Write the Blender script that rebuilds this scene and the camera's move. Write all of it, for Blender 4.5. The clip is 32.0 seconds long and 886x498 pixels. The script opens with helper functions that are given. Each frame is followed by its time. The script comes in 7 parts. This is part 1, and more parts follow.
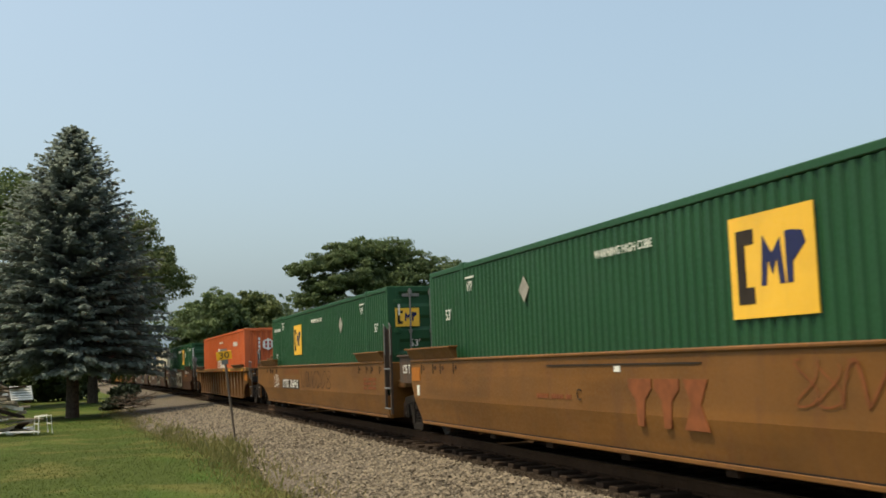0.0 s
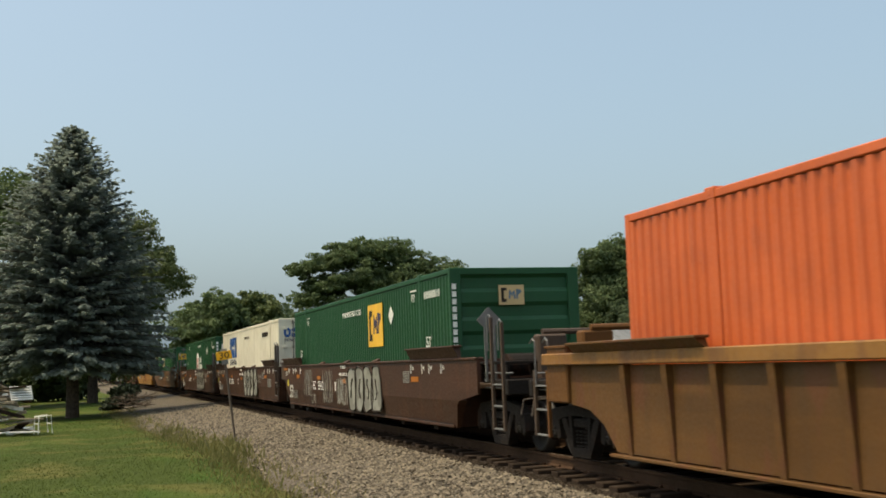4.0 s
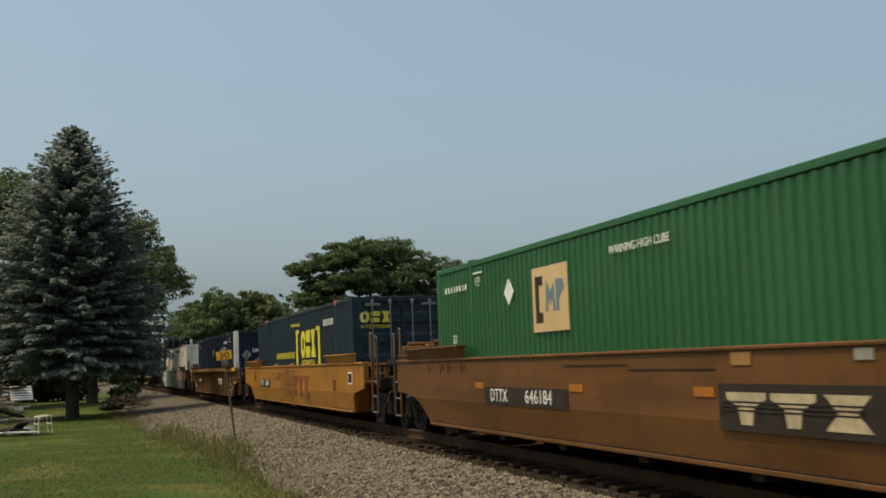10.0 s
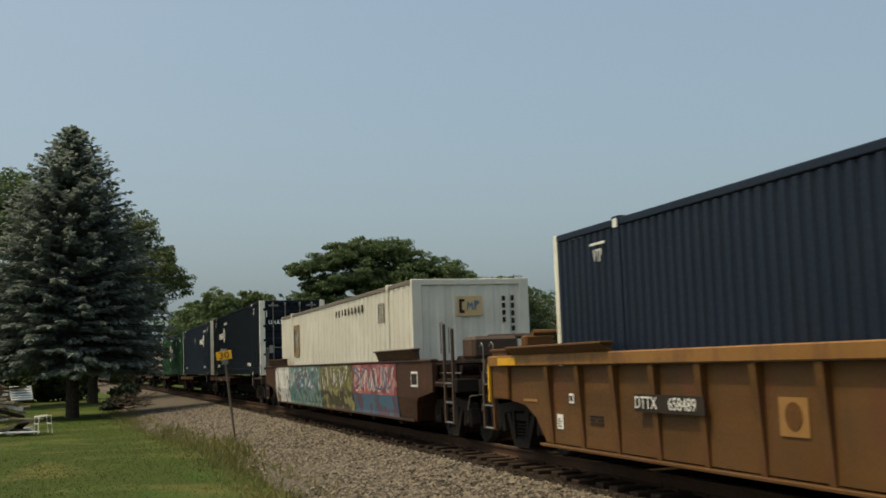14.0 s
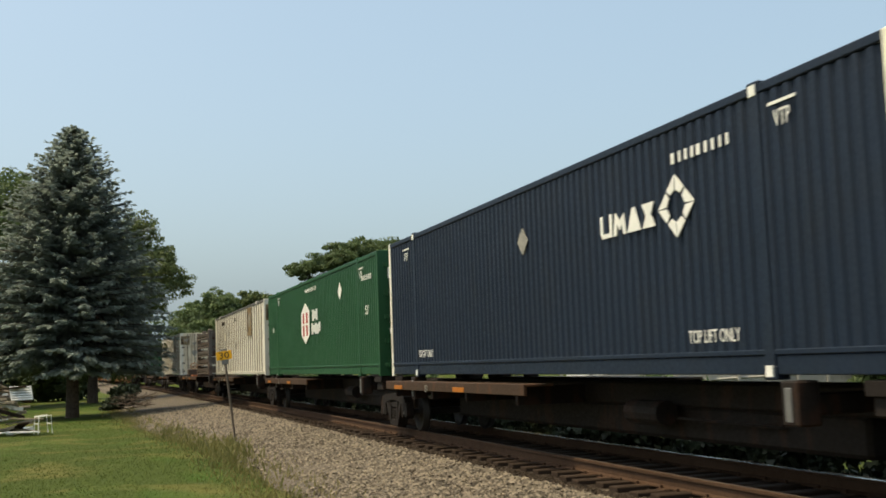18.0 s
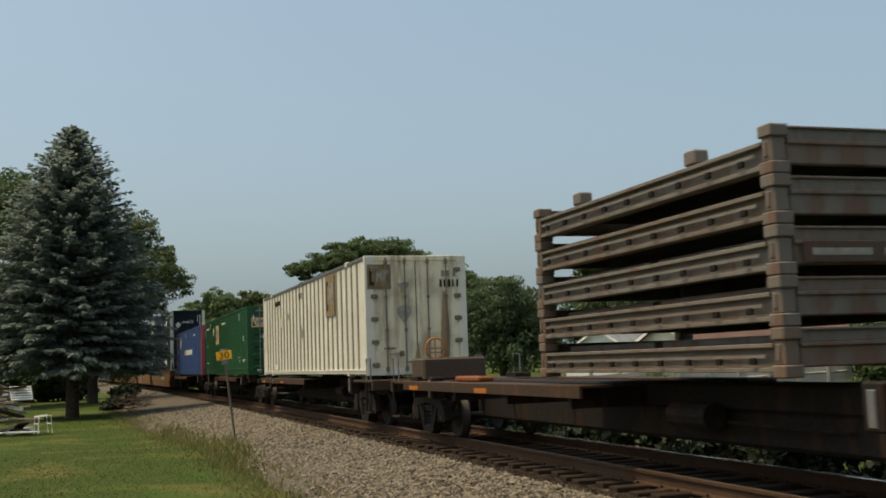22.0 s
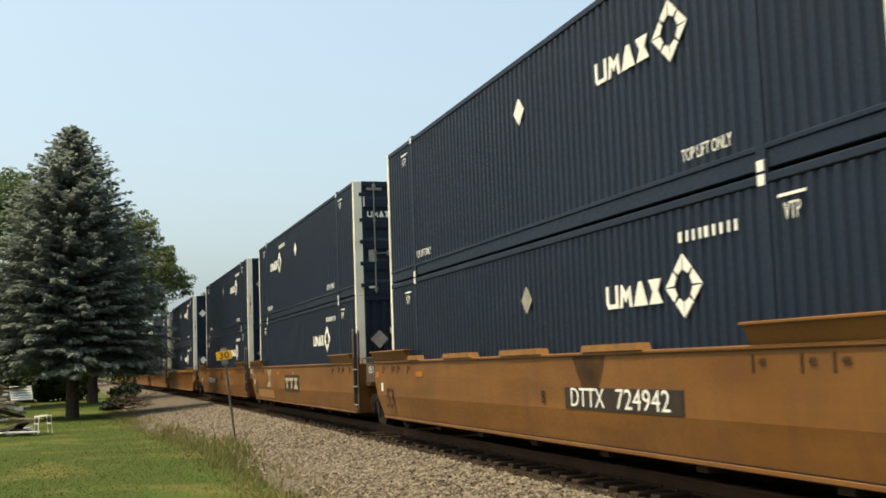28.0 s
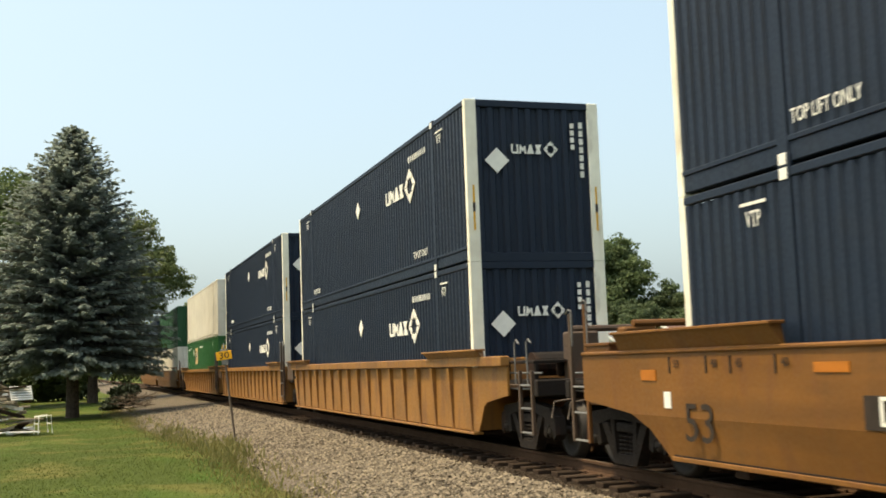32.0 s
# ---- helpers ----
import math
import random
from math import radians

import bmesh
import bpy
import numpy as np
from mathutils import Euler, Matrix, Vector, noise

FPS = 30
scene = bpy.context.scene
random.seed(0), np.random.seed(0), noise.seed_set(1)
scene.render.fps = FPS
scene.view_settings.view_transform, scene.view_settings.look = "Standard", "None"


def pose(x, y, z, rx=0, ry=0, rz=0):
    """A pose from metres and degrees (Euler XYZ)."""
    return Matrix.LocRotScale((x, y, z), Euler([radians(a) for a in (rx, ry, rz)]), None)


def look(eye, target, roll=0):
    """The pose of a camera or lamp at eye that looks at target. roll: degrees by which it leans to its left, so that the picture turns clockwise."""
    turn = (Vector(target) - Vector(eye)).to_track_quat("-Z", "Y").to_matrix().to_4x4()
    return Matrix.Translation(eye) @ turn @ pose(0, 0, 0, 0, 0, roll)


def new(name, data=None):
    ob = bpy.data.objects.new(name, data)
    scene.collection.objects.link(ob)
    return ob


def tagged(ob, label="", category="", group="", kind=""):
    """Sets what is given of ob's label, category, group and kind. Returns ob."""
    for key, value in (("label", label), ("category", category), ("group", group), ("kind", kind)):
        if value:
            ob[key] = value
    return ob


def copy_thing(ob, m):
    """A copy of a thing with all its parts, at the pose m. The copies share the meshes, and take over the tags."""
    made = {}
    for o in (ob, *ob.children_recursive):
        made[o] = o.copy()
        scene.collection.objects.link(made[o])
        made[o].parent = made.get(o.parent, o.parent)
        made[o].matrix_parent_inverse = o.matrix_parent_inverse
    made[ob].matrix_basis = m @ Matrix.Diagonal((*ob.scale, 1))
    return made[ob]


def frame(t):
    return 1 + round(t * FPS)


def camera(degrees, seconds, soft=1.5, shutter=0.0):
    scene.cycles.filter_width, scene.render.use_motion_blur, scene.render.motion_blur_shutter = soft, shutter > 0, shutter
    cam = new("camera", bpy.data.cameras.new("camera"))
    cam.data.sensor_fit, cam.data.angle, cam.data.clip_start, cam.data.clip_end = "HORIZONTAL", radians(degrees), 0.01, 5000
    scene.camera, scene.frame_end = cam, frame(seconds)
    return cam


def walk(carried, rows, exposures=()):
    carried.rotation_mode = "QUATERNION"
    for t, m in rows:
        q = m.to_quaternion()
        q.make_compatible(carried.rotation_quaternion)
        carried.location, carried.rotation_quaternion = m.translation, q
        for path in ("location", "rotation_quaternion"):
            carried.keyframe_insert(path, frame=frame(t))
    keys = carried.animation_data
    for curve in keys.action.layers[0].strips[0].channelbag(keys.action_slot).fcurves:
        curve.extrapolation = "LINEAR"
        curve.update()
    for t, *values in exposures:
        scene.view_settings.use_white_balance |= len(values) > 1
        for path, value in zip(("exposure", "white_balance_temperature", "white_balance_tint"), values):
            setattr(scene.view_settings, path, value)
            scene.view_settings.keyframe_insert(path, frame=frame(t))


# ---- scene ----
cam = camera(44.18, 32.0, soft=1.7, shutter=0.12)
EYE = (0.0, 0.0, 1.476)
_yaw, _pitch = radians(72.493), radians(5.885)
AIM = (-math.sin(_yaw) * math.cos(_pitch) * 50, math.cos(_yaw) * math.cos(_pitch) * 50, 1.476 + math.sin(_pitch) * 50)
walk(cam, [(0, look(EYE, AIM, -2.033)), (32, look(EYE, AIM, -2.033))],
     exposures=[(0, 0.7, 7150, 4), (3.5, 0.65, 7150, 4), (6, 0.52, 7150, 4), (7, 0.36, 7150, 4), (9, 0.26, 7150, 4), (14.5, 0.22, 7150, 4), (17, 0.53, 7150, 4), (18, 0.77, 7150, 4), (19, 0.80, 7150, 4), (21, 0.52, 7150, 4), (22, 0.38, 7150, 4), (23, 0.42, 7150, 4), (25, 0.52, 7150, 4), (28, 1.02, 7500, 4), (29, 1.18, 7700, 4), (32, 1.22, 7700, 4)])

# ---------------------------------------------------------------- world and sun
SUN_TO = Vector((-0.04, -0.40, 0.90)).normalized()
world = bpy.data.worlds.new("world")
scene.world = world
world.use_nodes = True
_nt = world.node_tree
_sky = _nt.nodes.new("ShaderNodeTexSky")
_sky.sky_type = 'NISHITA'
_sky.sun_disc = False
_sky.sun_elevation = math.asin(SUN_TO.z)
_sky.sun_rotation = math.atan2(SUN_TO.x, SUN_TO.y)
_sky.air_density, _sky.dust_density, _sky.ozone_density = 1.0, 6.0, 2.0
_haze = _nt.nodes.new("ShaderNodeMix")          # summer haze evens out the whole sky
_haze.data_type = 'RGBA'
_haze.inputs[0].default_value = 0.46
_haze.inputs[7].default_value = (1.65, 2.3, 3.0, 1)
_nt.links.new(_sky.outputs[0], _haze.inputs[6])
_nt.links.new(_haze.outputs[2], _nt.nodes["Background"].inputs[0])
_nt.nodes["Background"].inputs[1].default_value = 0.161
_sl = bpy.data.lights.new("sun", 'SUN')
_sl.energy, _sl.angle, _sl.color = 1.98, radians(2.0), (1.0, 0.87, 0.66)
_so = new("sun", _sl)
_so.matrix_world = look(SUN_TO * 100, (0, 0, 0))


# ---------------------------------------------------------------- materials
def node_mat(name):
    m = bpy.data.materials.new(name)
    m.use_nodes = True
    nt = m.node_tree
    return m, nt, nt.nodes["Principled BSDF"]


def noise_fac(nt, scale, detail=4.0, stretch=(1, 1, 1), coord="Object", lo=0.35, hi=0.65):
    tc = nt.nodes.new("ShaderNodeTexCoord")
    mp = nt.nodes.new("ShaderNodeMapping")
    mp.inputs["Scale"].default_value = stretch
    no = nt.nodes.new("ShaderNodeTexNoise")
    no.inputs["Scale"].default_value, no.inputs["Detail"].default_value = scale, detail
    rp = nt.nodes.new("ShaderNodeMapRange")
    rp.inputs[1].default_value, rp.inputs[2].default_value = lo, hi
    nt.links.new(tc.outputs[coord], mp.inputs[0])
    nt.links.new(mp.outputs[0], no.inputs["Vector"])
    nt.links.new(no.outputs[0], rp.inputs[0])
    return rp.outputs[0]


def mixed(nt, fac, a, b, amount=1.0):
    mx = nt.nodes.new("ShaderNodeMix")
    mx.data_type = 'RGBA'
    if amount != 1.0:
        mu = nt.nodes.new("ShaderNodeMath")
        mu.operation = 'MULTIPLY'
        mu.inputs[1].default_value = amount
        nt.links.new(fac, mu.inputs[0])
        fac = mu.outputs[0]
    nt.links.new(fac, mx.inputs[0])
    for k, v in ((6, a), (7, b)):
        if isinstance(v, tuple):
            mx.inputs[k].default_value = (*v, 1)
        else:
            nt.links.new(v, mx.inputs[k])
    return mx.outputs[2]


def bumped(nt, bsdf, fac, strength=0.2, dist=0.01):
    b = nt.nodes.new("ShaderNodeBump")
    b.inputs["Strength"].default_value, b.inputs["Distance"].default_value = strength, dist
    nt.links.new(fac, b.inputs["Height"])
    nt.links.new(b.outputs[0], bsdf.inputs["Normal"])


def paint(name, col, rough=0.5, dirt=(0.10, 0.075, 0.05), dirt_amount=0.35, streak=0.5, metal=0.0, rust=0.0, fade=0.12, spec=0.5, smear=0.0):
    """Weathered vehicle paint: broad fading, vertical streaks of grime, fine specks and rust."""
    m, nt, b = node_mat(name)
    lift = 0.02 * min(1, max(col) * 6)
    pale = tuple(min(1, c * 1.25 + lift) for c in col)
    c = mixed(nt, noise_fac(nt, 0.6, 3, (1, 1, 1.5)), col, pale, fade * 4)
    c = mixed(nt, noise_fac(nt, 5.0, 5, (1, 1, 0.10), lo=0.5, hi=0.78), c, dirt, streak * dirt_amount * 1.6)
    c = mixed(nt, noise_fac(nt, 1.7, 6, lo=0.48, hi=0.75), c, dirt, dirt_amount)
    if smear:                                           # long dusty smears along the car
        c = mixed(nt, noise_fac(nt, 2.2, 6, (0.14, 1, 1.8), lo=0.50, hi=0.68), c, tuple(min(1, k * 1.7 + 0.006) for k in col), smear)
        c = mixed(nt, noise_fac(nt, 1.3, 7, (0.22, 1, 1.2), lo=0.54, hi=0.70), c, tuple(k * 0.35 for k in col), smear)
    if rust:
        c = mixed(nt, noise_fac(nt, 2.6, 8, (1, 1, 0.4), lo=0.56, hi=0.62), c, (0.12, 0.045, 0.018), rust)
    nt.links.new(c, b.inputs["Base Color"])
    fine = noise_fac(nt, 24, 3)
    r = nt.nodes.new("ShaderNodeMapRange")
    r.inputs[3].default_value, r.inputs[4].default_value = rough - 0.08, rough + 0.12
    nt.links.new(fine, r.inputs[0])
    nt.links.new(r.outputs[0], b.inputs["Roughness"])
    b.inputs["Metallic"].default_value = metal
    b.inputs["Specular IOR Level"].default_value = spec
    bumped(nt, b, fine, 0.08, 0.004)
    return m


def plain(name, col, rough=0.6, metal=0.0, vary=0.2, scale=6.0):
    m, nt, b = node_mat(name)
    dark = tuple(c * (1 - vary) for c in col)
    nt.links.new(mixed(nt, noise_fac(nt, scale, 5), dark, col), b.inputs["Base Color"])
    b.inputs["Roughness"].default_value, b.inputs["Metallic"].default_value = rough, metal
    b.inputs["Specular IOR Level"].default_value = 0.5 if rough < 0.3 or metal else 0.25
    return m


def leafy(name, dark, light, island=True, trans=0.25, shade=0.3):
    m, nt, b = node_mat(name)
    if island:
        g = nt.nodes.new("ShaderNodeNewGeometry")
        c = mixed(nt, g.outputs["Random Per Island"], dark, light)
    else:
        c = mixed(nt, noise_fac(nt, 3.0, 4), dark, light)
    big = noise_fac(nt, 0.35, 3)
    c = mixed(nt, big, c, tuple(x * 0.6 for x in dark), shade)
    nt.links.new(c, b.inputs["Base Color"])
    b.inputs["Roughness"].default_value = 0.6
    b.inputs["Specular IOR Level"].default_value = 0.25
    tr = nt.nodes.new("ShaderNodeBsdfTranslucent")
    nt.links.new(c, tr.inputs[0])
    ms = nt.nodes.new("ShaderNodeMixShader")
    ms.inputs[0].default_value = trans
    out = nt.nodes["Material Output"]
    nt.links.new(b.outputs[0], ms.inputs[1])
    nt.links.new(tr.outputs[0], ms.inputs[2])
    nt.links.new(ms.outputs[0], out.inputs[0])
    return m


GREEN = paint("green_container_paint", (0.010, 0.064, 0.020), 0.5, (0.02, 0.045, 0.026), 0.2, spec=.35)
GREEN_L = paint("light_green_container_paint", (0.012, 0.095, 0.022), 0.45, (0.04, 0.07, 0.03), 0.2)
ORANGE = paint("orange_container_paint", (0.54, 0.104, 0.019), 0.5, (0.25, 0.06, 0.03), 0.3)
NAVY = paint("navy_container_paint", (0.0062, 0.0135, 0.0280), 0.5, (0.016, 0.018, 0.02), 0.25, spec=.28)
NAVY_D = paint("dark_navy_container_paint", (0.0030, 0.0068, 0.0118), 0.5, (0.008, 0.010, 0.011), 0.25, spec=.18)
NAVY_T = paint("teal_navy_container_paint", (0.009, 0.022, 0.032), 0.5, (0.018, 0.024, 0.024), 0.25, spec=.3)
BLUE = paint("blue_container_paint", (0.020, 0.050, 0.155), 0.45, (0.05, 0.06, 0.1), 0.2)
CREAM = paint("cream_container_paint", (0.70, 0.64, 0.49), 0.5, (0.42, 0.34, 0.22), 0.3)
WHITE = paint("dirty_white_container_paint", (0.62, 0.585, 0.485), 0.5, (0.40, 0.32, 0.20), 0.22, rust=0.06)
BROWNPOST = paint("brown_grey_post_paint", (0.15, 0.125, 0.095), 0.6, (0.15, 0.1, 0.06), 0.5)
POSTGREY = paint("grey_brown_side_post_paint", (0.22, 0.19, 0.145), 0.6, (0.14, 0.10, 0.06), 0.3)
RAILGREY = paint("dark_grey_rail_paint", (0.085, 0.085, 0.08), 0.6, (0.12, 0.09, 0.06), 0.4)
POSTWHITE = paint("white_post_paint", (0.80, 0.76, 0.62), 0.5, (0.35, 0.26, 0.15), 0.3, rust=0.2)
REDPOST = paint("red_post_paint", (0.46, 0.07, 0.05), 0.5, (0.2, 0.1, 0.08), 0.3)
STAINDOOR = paint("rust_streaked_cream_door", (0.70, 0.61, 0.43), 0.55, (0.16, 0.085, 0.035), 0.5, streak=1.3, rust=0.2)
RUSTRUN = paint("brown_rust_run", (0.30, 0.20, 0.105), 0.7, (0.15, 0.085, 0.04), 0.6, streak=1.0, rust=0.3)
RUSTDOOR = paint("rusty_door_paint", (0.42, 0.33, 0.21), 0.6, (0.16, 0.09, 0.04), 0.6, rust=0.5)
OCHRE = paint("ochre_well_paint", (0.152, 0.061, 0.0085), 0.55, (0.10, 0.050, 0.016), 0.45, rust=0.3, spec=0.3, smear=0.35)
CHORD = paint("dulled_yellow_chord_paint", (0.245, 0.108, 0.018), 0.55, (0.10, 0.05, 0.02), 0.6, rust=0.4)
PALEOCHRE = paint("pale_ochre_patch_paint", (0.30, 0.145, 0.035), 0.6, (0.16, 0.08, 0.03), 0.4)
YELLOW = paint("yellow_well_paint", (0.320, 0.134, 0.010), 0.5, (0.15, 0.08, 0.02), 0.35, rust=0.25, spec=0.35, smear=0.25)
RUSTOCHRE = paint("rust_dulled_ochre_paint", (0.118, 0.047, 0.007), 0.6, (0.07, 0.030, 0.009), 0.55, rust=0.4, spec=0.3, smear=0.45)
BROWN = paint("brown_well_paint", (0.053, 0.0205, 0.009), 0.55, (0.046, 0.024, 0.012), 0.5, rust=0.25, spec=0.3, smear=0.35)
RIBBROWN = paint("rusty_brown_well_paint", (0.105, 0.046, 0.009), 0.6, (0.08, 0.042, 0.016), 0.75, rust=0.7, spec=0.3, smear=0.35)
DULLBROWN = paint("dull_dark_brown_paint", (0.060, 0.034, 0.018), 0.65, (0.04, 0.025, 0.016), 0.5, rust=0.3)
DARKSTEEL = paint("grimy_dark_steel", (0.014, 0.010, 0.0075), 0.75, (0.012, 0.009, 0.008), 0.5, rust=0.15, spec=0.2)
TRUCKSTEEL = paint("rusty_truck_steel", (0.014, 0.010, 0.0075), 0.75, (0.013, 0.010, 0.008), 0.5, rust=0.12, spec=0.2)
DECKWOOD = paint("worn_deck_edge", (0.046, 0.025, 0.013), 0.7, (0.045, 0.026, 0.014), 0.5, rust=0.4, spec=0.25)
RACKSTEEL = paint("weathered_rack_steel", (0.14, 0.125, 0.105), 0.7, (0.10, 0.055, 0.03), 0.6, rust=0.6)
_nt = RACKSTEEL.node_tree
_src = _nt.nodes["Principled BSDF"].inputs["Base Color"].links[0].from_socket
_oi = _nt.nodes.new("ShaderNodeObjectInfo")
_nt.links.new(mixed(_nt, _oi.outputs["Random"], _src, (0.15, 0.085, 0.05), .6), _nt.nodes["Principled BSDF"].inputs["Base Color"])
WHEEL = plain("worn_wheel_steel", (0.021, 0.016, 0.012), 0.6, 0.3)
GALV = plain("pale_galvanised_steel", (0.22, 0.21, 0.195), 0.5, 0.5)
GEARSTEEL = paint("grimy_grey_brown_steel", (0.10, 0.075, 0.055), 0.65, (0.05, 0.03, 0.02), 0.5, rust=0.4)
RUBBER = plain("black_rubber", (0.02, 0.02, 0.02), 0.7)
MARK_W = plain("white_marking", (0.82, 0.80, 0.72), 0.5, 0, 0.1)
MARK_Y = plain("yellow_marking", (0.75, 0.40, 0.03), 0.5, 0, 0.15)
MARK_CY = plain("lemon_marking", (0.72, 0.62, 0.06), 0.5, 0, 0.15)
MARK_G = plain("faded_grey_marking", (0.34, 0.32, 0.27), 0.6, 0, 0.3)
MARK_DK = plain("dark_marking", (0.036, 0.026, 0.019), 0.75, 0, 0.4)
SPRAY_OL = plain("olive_yellow_spray", (0.26, 0.24, 0.09), 0.6, 0, 0.5, 3)
SOOT = plain("soot_on_paint", (0.075, 0.032, 0.006), 0.8, 0, 0.75, 2.5)
MARK_NAVY = plain("navy_marking", (0.02, 0.025, 0.09), 0.5, 0, 0.2)
MARK_BLUE = plain("blue_marking", (0.03, 0.11, 0.33), 0.5, 0, 0.2)
MARK_RED = plain("red_marking", (0.42, 0.03, 0.02), 0.5, 0, 0.2)
MARK_BR = plain("brown_marking", (0.27, 0.19, 0.10), 0.6, 0, 0.4)
MARK_OR = plain("orange_reflector", (0.42, 0.14, 0.018), 0.5, 0, 0.15)
LOGO_Y = paint("yellow_panel_paint", (0.82, 0.46, 0.035), 0.5, (0.45, 0.25, 0.05), 0.25)
LOGO_P = paint("faded_tan_panel_paint", (0.58, 0.40, 0.19), 0.55, (0.35, 0.24, 0.1), 0.25)
MARK_PB = plain("faded_blue_marking", (0.16, 0.22, 0.27), 0.6, 0, 0.2)
MARK_TAN = plain("weathered_tan_marking", (0.52, 0.42, 0.26), 0.6, 0, 0.35)
STENCIL = plain("faint_red_stencil", (0.24, 0.075, 0.025), 0.6, 0, 0.3)
RAILDULL = plain("dusty_rail_head", (0.16, 0.11, 0.075), 0.55, 0.6, 0.3)
RAILTOP = plain("polished_rail_head", (0.62, 0.60, 0.56), 0.14, 1.0, 0.15)
RAILSIDE = paint("rusty_rail_side", (0.066, 0.036, 0.020), 0.85, (0.04, 0.022, 0.012), 0.5, spec=0.15)
TIE = paint("creosoted_tie_wood", (0.034, 0.023, 0.016), 0.9, (0.055, 0.040, 0.028), 0.4, spec=0.06)


def graffiti_mat(name, cols, scale=1.2, hi=0.6):
    """Sprayed colours in big overlapping shapes."""
    m, nt, b = node_mat(name)
    c = cols[0]
    for i, k in enumerate(cols[1:]):
        f = noise_fac(nt, scale * (1 + 0.35 * i), 1.5 + i * 0.5, (1 + 0.2 * i, 1, 1.1 + 0.3 * i), lo=0.50 + 0.012 * i, hi=0.53 + 0.012 * i)
        c = mixed(nt, f, c, k)
    c = mixed(nt, noise_fac(nt, 2.0, 6, lo=0.5, hi=0.8), c, (0.1, 0.08, 0.06), 0.35)
    nt.links.new(c, b.inputs["Base Color"])
    b.inputs["Roughness"].default_value = 0.5
    return m


GRAF_1 = graffiti_mat("teal_and_green_graffiti", [(0.07, 0.19, 0.20), (0.16, 0.28, 0.26), (0.06, 0.10, 0.08), (0.20, 0.28, 0.24)], 1.6)
GRAF_2 = graffiti_mat("olive_graffiti", [(0.06, 0.05, 0.025), (0.10, 0.09, 0.04), (0.28, 0.26, 0.10), (0.05, 0.04, 0.03)], 1.5)
GRAF_3 = graffiti_mat("red_and_blue_graffiti", [(0.30, 0.045, 0.055), (0.36, 0.09, 0.09), (0.18, 0.04, 0.05), (0.42, 0.2, 0.18)], 1.3)
GRAF_6 = graffiti_mat("blue_graffiti", [(0.05, 0.12, 0.19), (0.07, 0.15, 0.22), (0.12, 0.07, 0.10)], 1.0)
GRAF_4 = graffiti_mat("white_graffiti", [(0.13, 0.09, 0.07), (0.6, 0.58, 0.54), (0.5, 0.48, 0.44)], 1.8)
GRAF_5 = graffiti_mat("grey_graffiti", [(0.26, 0.25, 0.20), (0.31, 0.30, 0.25), (0.20, 0.19, 0.155)], .8)

# ---------------------------------------------------------------- mesh building
L53, W, HC = 16.154, 2.59, 2.896


